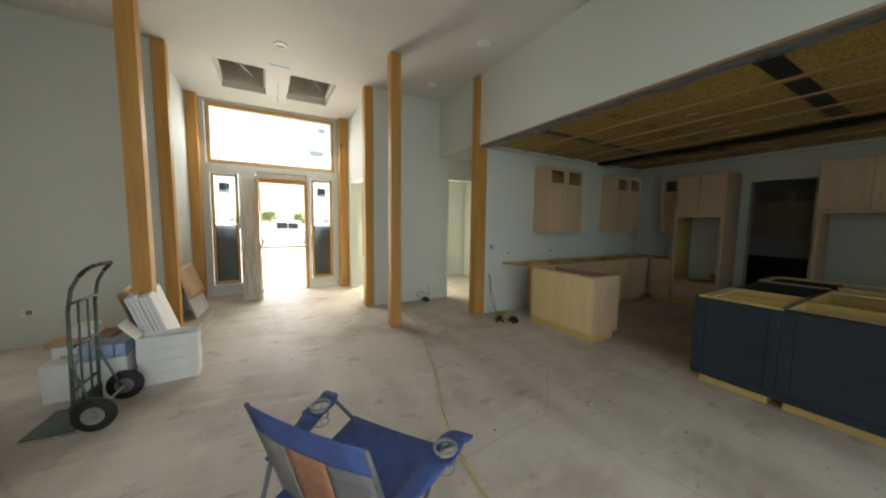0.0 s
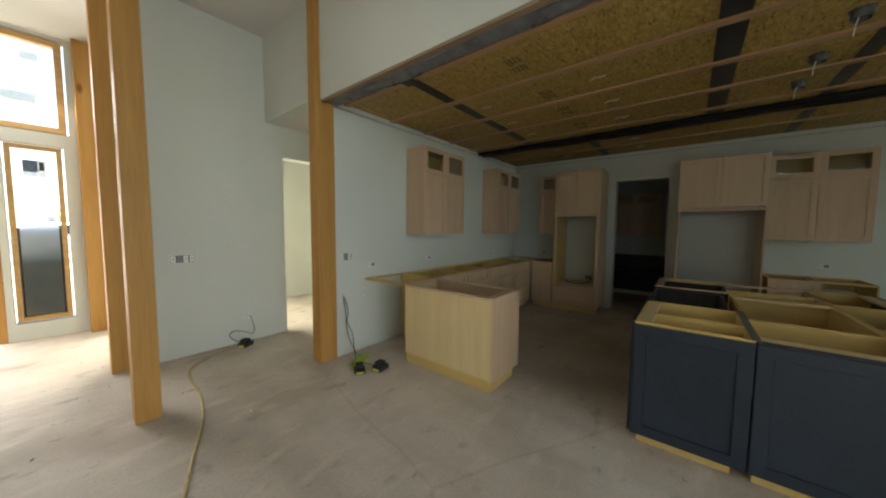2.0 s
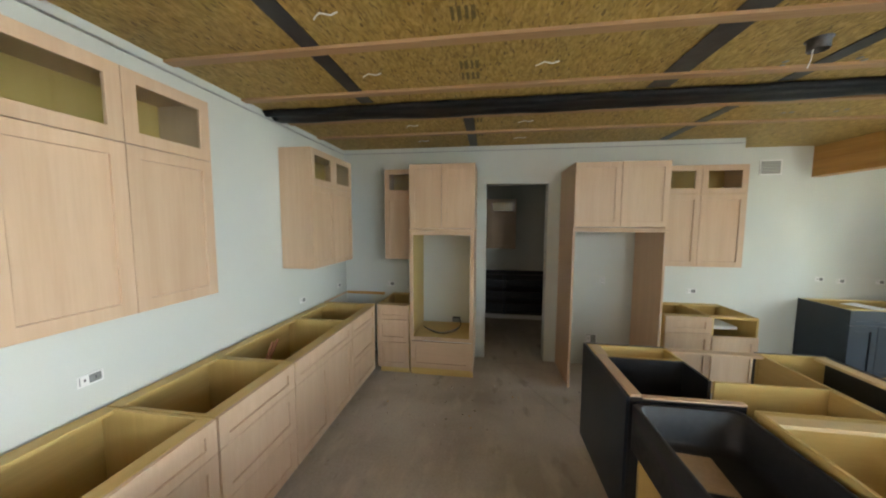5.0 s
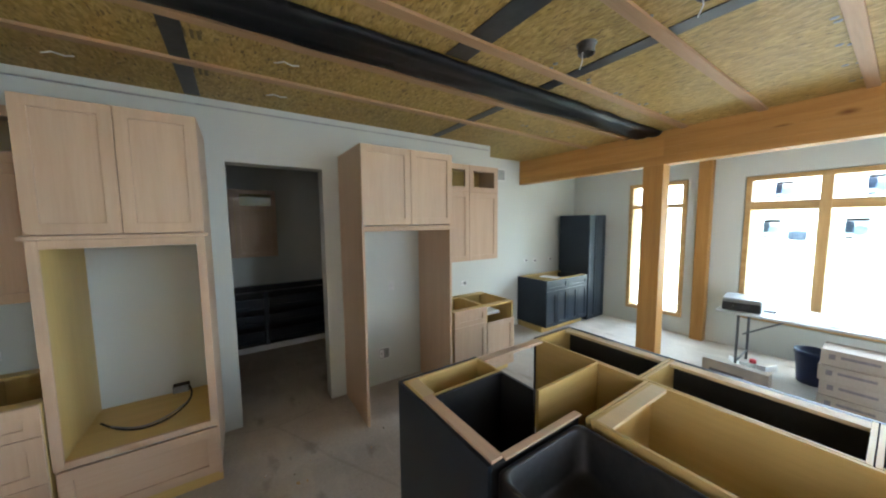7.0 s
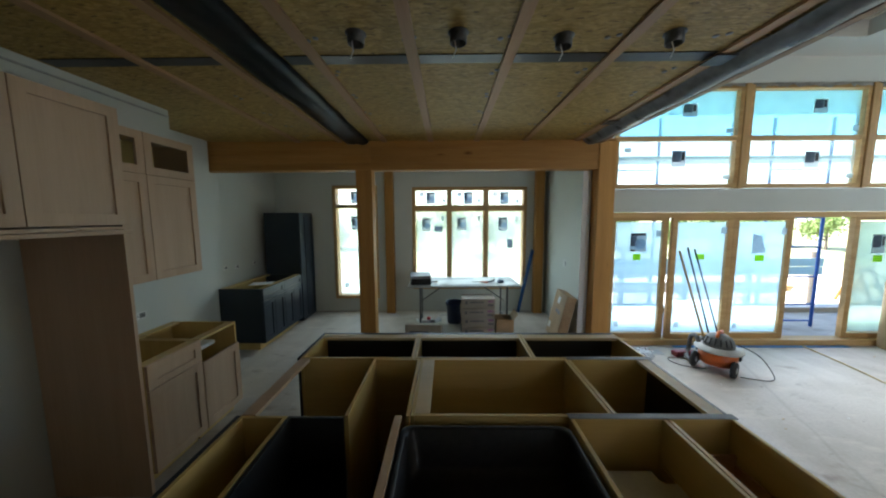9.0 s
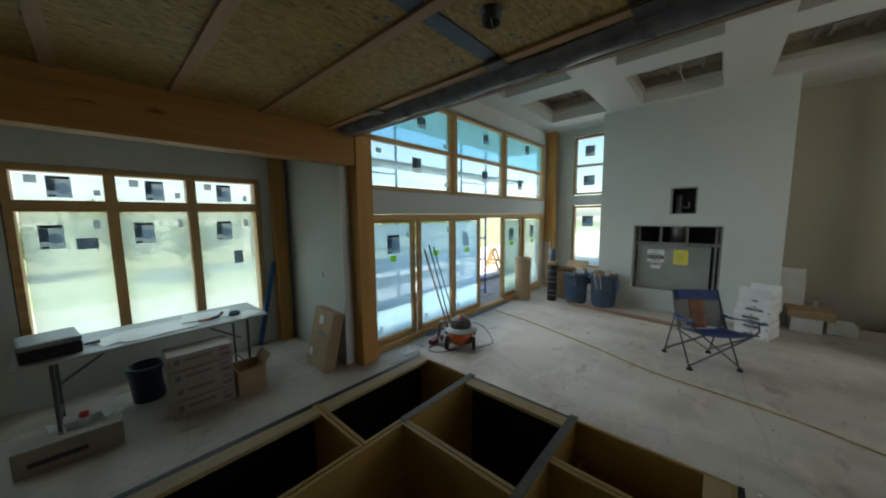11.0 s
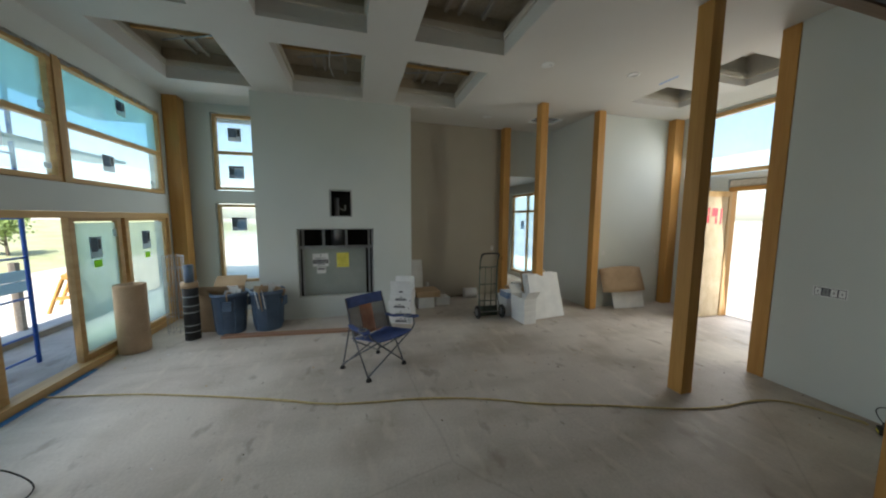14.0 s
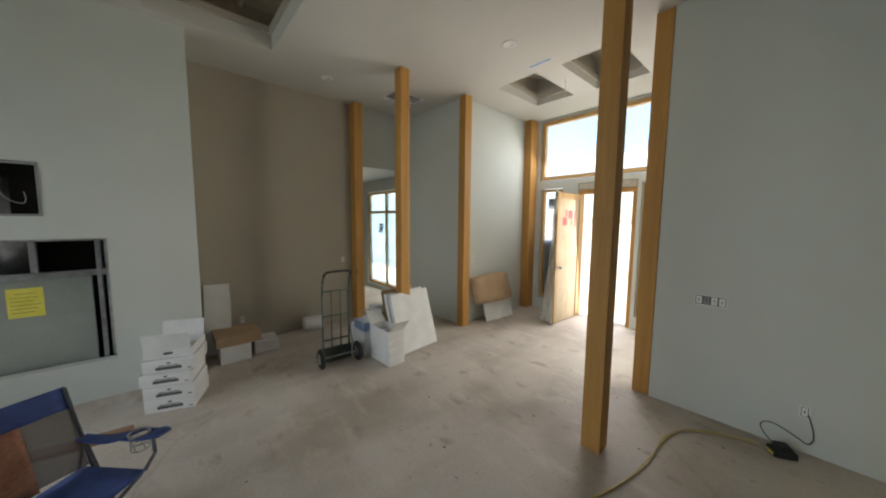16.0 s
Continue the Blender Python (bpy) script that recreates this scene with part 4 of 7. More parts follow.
part("panel", boxes((4.79, 5.585, 2.382, 2.40, 0.1, 0.885), bevel=0.001), NAVY, panel)
part("panel", boxes((4.79, 7.242, 0.68, 0.698, 0.1, 0.885), bevel=0.001), NAVY, panel)
for x0, x1, y in ((4.775, 5.36, 1.1575), (4.775, 5.59, 1.7875)):
    part("filler_strip", boxes((x0, x1, y - 0.02, y + 0.02, 0.886, 0.889)), GREYEDGE, panel, "dark grey filler strip between the units")

sink = thing("apron_sink", pose(5.6, 1.83, 0), "deep black apron-front sink set in the island", "sink")
bm = bmesh.new()


def rounded(x0, x1, y0, y1, r, z):
    """A loop of a rectangle with rounded corners."""
    out = []
    for cx, cy, a0 in ((x1 - r, y1 - r, 0), (x0 + r, y1 - r, 90), (x0 + r, y0 + r, 180), (x1 - r, y0 + r, 270)):
        out += [bm.verts.new((cx + r * math.cos(radians(a0 + 15 * k)), cy + r * math.sin(radians(a0 + 15 * k)), z)) for k in range(7)]
    return out


loops = [rounded(0, 0.81, 0, 0.56, 0.05, 0.62), rounded(0, 0.81, 0, 0.56, 0.05, 0.862), rounded(0.004, 0.806, 0.004, 0.556, 0.05, 0.869), rounded(0.022, 0.788, 0.022, 0.538, 0.055, 0.869), rounded(0.028, 0.782, 0.028, 0.532, 0.06, 0.862), rounded(0.04, 0.77, 0.04, 0.52, 0.07, 0.69), rounded(0.06, 0.75, 0.06, 0.50, 0.07, 0.665), rounded(0.1, 0.71, 0.1, 0.46, 0.06, 0.658)]
for p, q in zip(loops, loops[1:]):
    for i in range(28):
        bm.faces.new((p[i], p[(i + 1) % 28], q[(i + 1) % 28], q[i]))
bm.faces.new(loops[-1])
bm.faces.new(loops[0][::-1])
part("basin", bm, mat("black_composite_sink", (0.014, 0.014, 0.016), (0.022, 0.022, 0.025), 0.36, 30, bump=0.02, fine=200, gloss=0.25), sink, smooth=True)
part("support", boxes((0.0, 0.02, 0.02, 0.5, 0, 0.61), (0.79, 0.81, 0.02, 0.5, 0, 0.61), (0.021, 0.789, 0.02, 0.04, 0, 0.61)), PLY["z"], sink)

# ---- kitchen ceiling: strand board, battens, black tape and a wide membrane ----
slab("ceiling_kitchen", 4.33, 9.5, -1.05, 5.38, KC, KC + 0.04, (), OSB, "bare strand board kitchen ceiling", "ceiling")
for x in (4.46, 5.14, 5.79, 6.4, 7.02, 7.62, 8.17):
    solid("ceiling_batten", boxes((x - 0.034, x + 0.034, -1.04, 5.23, KC - 0.02, KC - 0.001), bevel=0.002), BATTEN, "thin wooden batten nailed under strand board", "batten", "structure", "ceiling battens")
bm = bmesh.new()
grid = [[bm.verts.new((7.225 + 0.32 * u / 8 + 0.01 * noise.noise((y * 1.7, u, 8)), y, KC - 0.003 - 0.035 * min(1, 2.5 * math.sin(math.pi * u / 8)) * (1 + 0.5 * noise.noise((y * 1.5, u * 0.5, 3))) - 0.010 * (1 + noise.noise((y * 4, u * 1.1, 9))))) for u in range(9)] for y in [-1.04 + 0.0627 * k for k in range(101)]]
for r0, r1 in zip(grid, grid[1:]):
    for u in range(8):
        bm.faces.new((r0[u], r0[u + 1], r1[u + 1], r1[u]))
bmesh.ops.solidify(bm, geom=bm.faces[:], thickness=0.002)
solid("ceiling_membrane", bm, MEMBRANE, "wide crinkled black membrane strip along the kitchen ceiling", "membrane", "structure", smooth=True)
XS = (4.5, 5.10, 5.18, 5.75, 5.83, 6.36, 6.44, 6.98, 7.06, 7.22)
for y, wide in ((4.23, 0.055), (1.96, 0.08), (1.12, 0.055)):
    for a, b in zip(XS[::2], XS[1::2]):
        solid("ceiling_tape", boxes((a, b, y - wide, y + wide, KC - 0.006, KC - 0.001)), MEMBRANE, "short black tape over a board joint", "tape", "structure", "ceiling tapes")
for y in (3.4, 1.12):
    for a, b in ((7.66, 8.13), (8.21, 8.8)):
        solid("ceiling_tape", boxes((a, b, y - 0.05, y + 0.05, KC - 0.006, KC - 0.001)), MEMBRANE, "short black tape over a board joint", "tape", "structure", "ceiling tapes")
bead = thing("ceiling_bead", pose(0, 0, 0), "thin grey metal bead along the top of the kitchen walls", "trim", "", "structure")
part("bead", boxes((4.3, 8.83, 5.226, 5.2345, KC - 0.068, KC - 0.056)), STEEL, bead)
part("bead", boxes((8.8265, 8.8345, 0.2, 5.225, KC - 0.068, KC - 0.056)), STEEL, bead)
WEATHERED = wood("weathered_batten_wood", (0.20, 0.135, 0.085), (0.32, 0.225, 0.15), "y", knots=False)
hdr = thing("header_trim", pose(0, 0, 0), "wood strip and torn grey membrane under the kitchen header", "trim", "", "structure")
part("strip", boxes((4.145, 4.2, -1.0, 5.22, HEADER - 0.022, HEADER - 0.001), bevel=0.002), WEATHERED, hdr)
GREYMEM = mat("grey_crumpled_membrane", (0.20, 0.205, 0.21), (0.36, 0.365, 0.375), 0.3, 7, bump=0.6, fine=16)
bm = bmesh.new()
grid = [[bm.verts.new((4.205 + 0.19 * u / 5 + 0.012 * noise.noise((y * 2, u, 0)), y, HEADER + (KC - HEADER) * max(0, (u - 3) / 2) - 0.004 - 0.014 * (1 + noise.noise((y * 3.1, u * 0.9, 2))) - 0.022 * math.sin(math.pi * u / 5) * (1 + noise.noise((y * 1.1, 0, 5))))) for u in range(6)] for y in [-1.0 + 0.06 * k for k in range(104)]]
for r0, r1 in zip(grid, grid[1:]):
    for u in range(5):
        bm.faces.new((r0[u], r0[u + 1], r1[u + 1], r1[u]))
bmesh.ops.solidify(bm, geom=bm.faces[:], thickness=0.002)
part("membrane", bm, GREYMEM, hdr, "torn grey membrane", True)
for y in (-0.2, 1.12, 1.96, 4.23):
    part("membrane_flap", boxes((4.385, 4.52, y - 0.07, y + 0.07, KC - 0.034, KC - 0.026), bevel=0.003), MEMBRANE, hdr, "black tape end")

# ---- coffers ----
VOID = mat("bare_framing_void", (0.32, 0.275, 0.20), (0.50, 0.43, 0.33), 0.9, 3)
BATTEN = mat("framing_batten", (0.36, 0.33, 0.28), (0.48, 0.44, 0.38), 0.8, 5, (1, 6, 6))
COFFER = mat("coffer_wall", (0.50, 0.47, 0.40), (0.62, 0.58, 0.50), 0.8, 2)
for i, (x0, x1, y0, y1) in enumerate(COFFERS + ENTRY_COFFERS):
    deep = 0.26 if i < 6 else 0.18
    c = thing("ceiling_coffer", pose(0, 0, 0), "open ceiling coffer with bare dark framing above", "coffer", "ceiling coffers", "structure")
    z0, z1, e = CEIL + 0.051, CEIL + deep, 0.02
    part("side", boxes((x0 - e, x1 + e, y0 - e, y0, z0, z1)), CEILING, c)
    part("side", boxes((x0 - e, x1 + e, y1, y1 + e, z0, z1)), CEILING, c)
    part("side", boxes((x0 - e, x0, y0 + 0.0005, y1 - 0.0005, z0, z1)), CEILING, c)
    part("side", boxes((x1, x1 + e, y0 + 0.0005, y1 - 0.0005, z0, z1)), CEILING, c)
    part("ledge", boxes((x0, x0 + 0.03, y0, y1, z1 - 0.075, z1), (x1 - 0.03, x1, y0, y1, z1 - 0.075, z1), (x0 + 0.0305, x1 - 0.0305, y0, y0 + 0.03, z1 - 0.075, z1), (x0 + 0.0305, x1 - 0.0305, y1 - 0.03, y1, z1 - 0.075, z1)), COFFER, c)
    top = z1 + (0.2 if i < 6 else 0.3)
    for k, f in enumerate((0.34, 0.47, 0.74)):
        ym = y0 + (y1 - y0) * f + 0.02 * math.sin(5 * i + k)
        part("batten", boxes((x0 - 0.05, x1 + 0.05, ym - 0.022, ym + 0.022, top - 0.05 - 0.004 * k, top - 0.002), bevel=0.003), BATTEN, c, "pale framing batten")
    xm = x0 + (x1 - x0) * (0.42 + 0.1 * math.sin(3 * i))
    part("joist", boxes((xm - 0.02, xm + 0.02, y0 - 0.05, y1 + 0.05, top - 0.1, top - 0.062), bevel=0.003), PINE["y"], c)
    bm = bmesh.new()
    tube(bm, (xm - 0.3, y0 + 0.15, top - 0.07), (xm + 0.25, y1 - 0.2, z1 + 0.02), 0.012, 6)
    part("brace", bm, STEEL, c, "pale metal brace")
    part("dark_roof_void", boxes((x0 - 0.1, x1 + 0.1, y0 - 0.1, y1 + 0.1, top, top + 0.05), (x0 - 0.1, x0 - 0.06, y0 - 0.1, y1 + 0.1, z1, top - 0.001), (x1 + 0.06, x1 + 0.1, y0 - 0.1, y1 + 0.1, z1, top - 0.001), (x0 - 0.059, x1 + 0.059, y0 - 0.1, y0 - 0.06, z1, top - 0.001), (x0 - 0.059, x1 + 0.059, y1 + 0.06, y1 + 0.1, z1, top - 0.001)), VOID if i < 6 else COFFER, c)

# ---- outdoors ----
GROUND = mat("dry_dirt", (0.44, 0.39, 0.31), (0.60, 0.54, 0.45), 0.9, 0.5, bump=0.3, fine=12)
bm = bmesh.new()
bmesh.ops.create_grid(bm, x_segments=40, y_segments=40, size=400, matrix=Matrix.Translation((0, 0, -0.3)))
solid("ground", bm, GROUND, "pale dry building site ground", "ground", "structure")
slab("roof", -6.3, 13.2, -3.4, 9.2, 4.75, 4.9, (), DARK, "roof over the house", "roof")
slab("roof_overhang", -3.0, 4.3, -3.0, -1.36, 3.78, 3.9, (), mat("wrapped_soffit", (0.20, 0.44, 0.52), (0.28, 0.52, 0.60), 0.6, 3), "blue wrapped roof overhang over the patio", "roof")

# ---- loose things: cloth and paper helpers ----


def sheet(bm, rows, thick=0.0):
    """A grid of quads through rows of points."""
    vs = [[bm.verts.new(p) for p in r] for r in rows]
    for a, b in zip(vs, vs[1:]):
        for i in range(len(a) - 1):
            bm.faces.new((a[i], a[i + 1], b[i + 1], b[i]))
    if thick:
        bmesh.ops.recalc_face_normals(bm, faces=bm.faces)
        bmesh.ops.solidify(bm, geom=bm.faces[:], thickness=thick)
    return bm


def lathe(bm, profile, n=24, centre=(0, 0, 0)):
    """A solid of turning about the upright through centre, from (radius, height) pairs."""
    rings = []
    for r, z in profile:
        rings.append([bm.verts.new((centre[0] + r * math.cos(math.tau * i / n), centre[1] + r * math.sin(math.tau * i / n), centre[2] + z)) for i in range(n)])
    for a, b in zip(rings, rings[1:]):
        for i in range(n):
            bm.faces.new((a[i], a[(i + 1) % n], b[(i + 1) % n], b[i]))
    return bm


def cord(name, points, r, material, label, category="cord", group=""):
    """A cord laid in a smooth line through points."""
    cu = bpy.data.curves.new(name, "CURVE")
    cu.dimensions, cu.bevel_depth, cu.bevel_resolution, cu.resolution_u = "3D", r, 2, 10
    sp = cu.splines.new("NURBS")
    sp.points.add(len(points) - 1)
    for p, q in zip(sp.points, points):
        p.co = (*q, 1)
    sp.use_endpoint_u, sp.order_u = True, 3
    cu.materials.append(material)
    ob = new(name, cu)
    return tagged(ob, label, category, group)


YELLOW = mat("dusty_yellow_cord", (0.38, 0.29, 0.12), (0.52, 0.42, 0.21), 0.5, 20, bump=0)
BLUECLOTH = mat("blue_nylon_cloth", (0.035, 0.06, 0.185), (0.06, 0.10, 0.29), 0.75, 12, bump=0.25, fine=220)
GREYTUBE = mat("grey_coated_tube", (0.07, 0.075, 0.085), (0.12, 0.125, 0.14), 0.4, 10, bump=0)
TANPANEL = mat("tan_printed_cloth", (0.20, 0.075, 0.04), (0.38, 0.19, 0.11), 0.7, 5, bump=0.1)
PLASTICBLUE = mat("blue_grey_plastic", (0.06, 0.095, 0.15), (0.095, 0.14, 0.21), 0.5, 6, bump=0.1)
ORANGE = mat("orange_plastic", (0.52, 0.10, 0.02), (0.66, 0.16, 0.035), 0.35, 6, bump=0.03)
GREYPLASTIC = mat("grey_plastic", (0.17, 0.18, 0.18), (0.27, 0.28, 0.28), 0.45, 6, bump=0.05)
INK = mat("dark_print", (0.05, 0.05, 0.06), (0.12, 0.12, 0.13), 0.6, 12, bump=0)
YELLOWNOTE = mat("yellow_notice", (0.70, 0.62, 0.08), (0.80, 0.72, 0.14), 0.6, 10, bump=0)
GREEN = mat("green_cord", (0.20, 0.28, 0.03), (0.36, 0.44, 0.07), 0.5, 20, bump=0)


def mesh_cloth():
    m = bpy.data.materials.new("sheer_mesh_cloth")
    m.use_nodes = True
    n, l = m.node_tree.nodes, m.node_tree.links
    clear, mix = n.new("ShaderNodeBsdfTransparent"), n.new("ShaderNodeMixShader")
    b = n["Principled BSDF"]
    b.inputs["Base Color"].default_value, b.inputs["Roughness"].default_value = (0.20, 0.185, 0.175, 1), 0.8
    mix.inputs[0].default_value = 0.6
    l.new(clear.outputs[0], mix.inputs[1]), l.new(b.outputs[0], mix.inputs[2]), l.new(mix.outputs[0], n["Material Output"].inputs[0])
    return m


def plastic_sheet(name, colour, cover):
    m = mesh_cloth()
    m.name = name
    b = m.node_tree.nodes["Principled BSDF"]
    b.inputs["Base Color"].default_value, b.inputs["Roughness"].default_value = (*colour, 1), 0.25
    m.node_tree.nodes["Mix Shader"].inputs[0].default_value = cover
    return m


MESHCLOTH = mesh_cloth()
PLASTIC = plastic_sheet("clear_plastic_sheet", (0.64, 0.60, 0.50), 0.72)
WRAP = plastic_sheet("shrink_wrap", (0.75, 0.77, 0.80), 0.35)

# ---- camp chair ----
chair = thing("camp_chair", pose(1.27, 2.19, 0, 0, 0, -54), "blue folding camp chair with mesh back and cup holders on concrete", "chair")
R = 0.0095


def rod(name, *points):
    bm = bmesh.new()
    bent(bm, list(points), R)
    part(name, bm, GREYTUBE, chair, smooth=True)


for sx in (-1, 1):
    hinge, corner = (sx * 0.285, -0.075, 0.59), (sx * 0.268, 0.40, 0.488)
    rod("leg", (sx * 0.28, -0.255, 0.012), hinge)
    rod("leg", (sx * 0.28, 0.25, 0.012), hinge)
    rod("back_upright", (sx * 0.278, 0.0, 0.40), (sx * 0.28, -0.075, 0.60), (sx * 0.275, -0.172, 0.885))
    rod("arm_upright", corner, (sx * 0.335, 0.385, 0.545), (sx * 0.362, 0.335, 0.628))
    rod("side_brace", (sx * 0.292, -0.235, 0.07), (sx * 0.262, 0.39, 0.478))
    rod("front_brace", (sx * 0.28, 0.242, 0.045), (-sx * 0.262, 0.39, 0.478))
    rod("rear_brace", (sx * 0.28, -0.248, 0.045), (-sx * 0.27, -0.03, 0.405))
    for y in (-0.255, 0.25):
        bm = bmesh.new()
        lathe(bm, [(0.0, 0), (0.034, 0), (0.03, 0.018), (0.014, 0.04), (0.0, 0.04)], 12, (sx * 0.28, y, 0))
        part("foot", bm, RUBBER, chair, smooth=True)
    # the armrest: a narrow strap from the hinge that widens to a stiff pad with a round hole
    strap = [[(sx * (0.283 + 0.055 * v + u * (0.025 + 0.028 * v)), -0.085 + 0.265 * v, 0.598 + 0.018 * v - 0.02 * math.sin(math.pi * v)) for u in (-1, -0.3, 0.3, 1)] for v in (0, 0.17, 0.33, 0.5, 0.67, 0.83, 1)]
    arm = part("armrest", sheet(bmesh.new(), strap, 0.009), BLUECLOTH, chair, "blue cloth armrest", True)
    ring = []
    for share in (0.0, 0.5, 1.0):
        loop = []
        for k in range(25):
            c, d = math.cos(math.tau * (k + 0.5) / 24), math.sin(math.tau * (k + 0.5) / 24)
            q = max(abs(c) / 0.054, abs(d) / 0.07)
            x, y = c / q * (1 - share) + c * 0.047 * share, d / q * (1 - share) + d * 0.047 * share
            loop.append((sx * (0.352 + x + 0.10 * (y + 0.01)), 0.25 + y, 0.622 + 0.08 * y - 0.006 * share))
        ring.append(loop)
    part("arm_pad", sheet(bmesh.new(), ring, 0.009), BLUECLOTH, arm, smooth=True)
    tip = [[(sx * (0.365 + 0.03 * v + u * 0.054 * (1 - 0.35 * v ** 3)), 0.321 + 0.06 * v, 0.628 + 0.004 * v - 0.012 * v ** 3) for u in (-1, -0.4, 0.4, 1)] for v in (0, 0.35, 0.7, 1)]
    part("arm_tip", sheet(bmesh.new(), tip, 0.011), BLUECLOTH, arm, smooth=True)
    bm = bmesh.new()
    lathe(bm, [(0.046, -0.002), (0.052, 0.003), (0.052, 0.009), (0.044, 0.011), (0.041, 0.004), (0.044, -0.002)], 24, (sx * 0.352, 0.25, 0.622))
    part("cup_ring", bm, GREYPLASTIC, arm, "grey plastic cup ring", True)
    bm = bmesh.new()
    for z, r in ((0.575, 0.044), (0.535, 0.041)):
        bent(bm, [(sx * 0.352 + r * math.cos(math.tau * k / 14), 0.25 + r * math.sin(math.tau * k / 14), z) for k in range(15)], 0.0025)
    for k in range(6):
        a, b = math.tau * k / 6, math.tau * (k + 0.5) / 6
        tube(bm, (sx * 0.352 + 0.045 * math.cos(a), 0.25 + 0.045 * math.sin(a), 0.62), (sx * 0.352 + 0.041 * math.cos(b), 0.25 + 0.041 * math.sin(b), 0.535), 0.002, 5)
    part("cup_net", bm, GREYPLASTIC, arm, "loose grey cup net")
rows = []
for j in range(9):
    v = j / 8
    rows.append([(u * (0.272 - 0.004 * v), -0.075 + 0.485 * v + 0.014 * (1 - u * u) * v, 0.425 + 0.075 * v - 0.05 * (1 - u * u) * math.sin(math.pi * (0.15 + 0.72 * v))) for u in (-1, -0.75, -0.5, -0.25, 0, 0.25, 0.5, 0.75, 1)])
part("seat", sheet(bmesh.new(), rows, 0.006), BLUECLOTH, chair, "sagging blue cloth seat", True)


def back(u0, u1, v0, v1, name, material, label, bulge=0.035):
    rows_ = []
    for j in range(7):
        v = v0 + (v1 - v0) * j / 6
        us = [u0 + (u1 - u0) * i / 6 for i in range(7)]
        rows_.append([(u * 0.277, -0.03 - 0.145 * v - bulge * (1 - u * u) * (1 - 0.5 * v), 0.44 + 0.452 * v) for u in us])
    part(name, sheet(bmesh.new(), rows_, 0.005), material, chair, label, True)


back(-1.0, 1.0, 0.73, 1.0, "back_band", BLUECLOTH, "wide blue cloth top band")
back(-1.0, -0.34, 0.0, 0.728, "mesh_panel", MESHCLOTH, "sheer grey mesh panel")
back(0.34, 1.0, 0.0, 0.728, "mesh_panel", MESHCLOTH, "sheer grey mesh panel")
back(-0.338, 0.338, -0.04, 0.728, "back_panel", TANPANEL, "reddish printed cloth panel")

# ---- hand truck, cartons and leaning panels by the alcove post ----
truck = thing("hand_truck", pose(-0.125, 4.39, 0, 0, 0, -4), "dark green steel hand truck with rubber wheels", "hand truck")
TRUCKGREEN = mat("worn_green_steel", (0.05, 0.075, 0.06), (0.11, 0.14, 0.12), 0.45, 20, metal=0.3)
for s in (-1, 1):
    bm = bmesh.new()
    bent(bm, [(-0.09, s * 0.17, 0.03), (-0.07, s * 0.17, 0.9), (-0.045, s * 0.17, 1.06), (0.0, s * 0.168, 1.15)], 0.013)
    part("upright", bm, TRUCKGREEN, truck, smooth=True)
    bm = bmesh.new()
    tube(bm, (-0.08, s * 0.17, 0.5), (0.04, s * 0.2, 0.12), 0.009)
    part("axle_brace", bm, TRUCKGREEN, truck, smooth=True)
    bm = bmesh.new()
    bmesh.ops.create_cone(bm, cap_ends=True, segments=28, radius1=0.125, radius2=0.125, depth=0.05, matrix=Matrix.Translation((0.05, s * 0.235, 0.126)) @ Matrix.Rotation(radians(90), 4, "X"))
    bmesh.ops.bevel(bm, geom=[e for e in bm.edges if e.calc_length() < 0.04], offset=0.014, segments=2, affect="EDGES")
    w = part("wheel", bm, RUBBER, truck, "black pneumatic wheel", True)
    bm = bmesh.new()
    bmesh.ops.create_cone(bm, cap_ends=True, segments=20, radius1=0.065, radius2=0.065, depth=0.056, matrix=Matrix.Translation((0.05, s * 0.235, 0.126)) @ Matrix.Rotation(radians(90), 4, "X"))
    part("hub", bm, STEEL, w, "dull steel hub")
for z, x in ((0.3, -0.085), (0.62, -0.078), (0.95, -0.06)):
    bm = bmesh.new()
    tube(bm, (x, -0.17, z), (x, 0.17, z), 0.011)
    part("crossbar", bm, TRUCKGREEN, truck, smooth=True)
bm = bmesh.new()
bent(bm, [(0.0, -0.168, 1.15), (0.035, -0.163, 1.192), (0.055, -0.135, 1.212), (0.06, -0.09, 1.218), (0.06, 0.09, 1.218), (0.055, 0.135, 1.212), (0.035, 0.163, 1.192), (0.0, 0.168, 1.15)], 0.015)
part("handle", bm, RUBBER, truck, "rounded black loop handle", True)
bm = bmesh.new()
for y in (-0.06, 0.06):
    tube(bm, (-0.085, y, 0.05), (-0.065, y, 0.95), 0.008)
part("centre_bar", bm, TRUCKGREEN, truck, smooth=True)
bm = bmesh.new()
tube(bm, (0.05, -0.235, 0.126), (0.05, 0.235, 0.126), 0.01)
part("axle", bm, STEEL, truck, smooth=True)
part("toe_plate", boxes((-0.36, -0.08, -0.2, 0.2, 0.004, 0.012), (-0.096, -0.08, -0.2, 0.2, 0.0125, 0.2), bevel=0.002), TRUCKGREEN, truck)


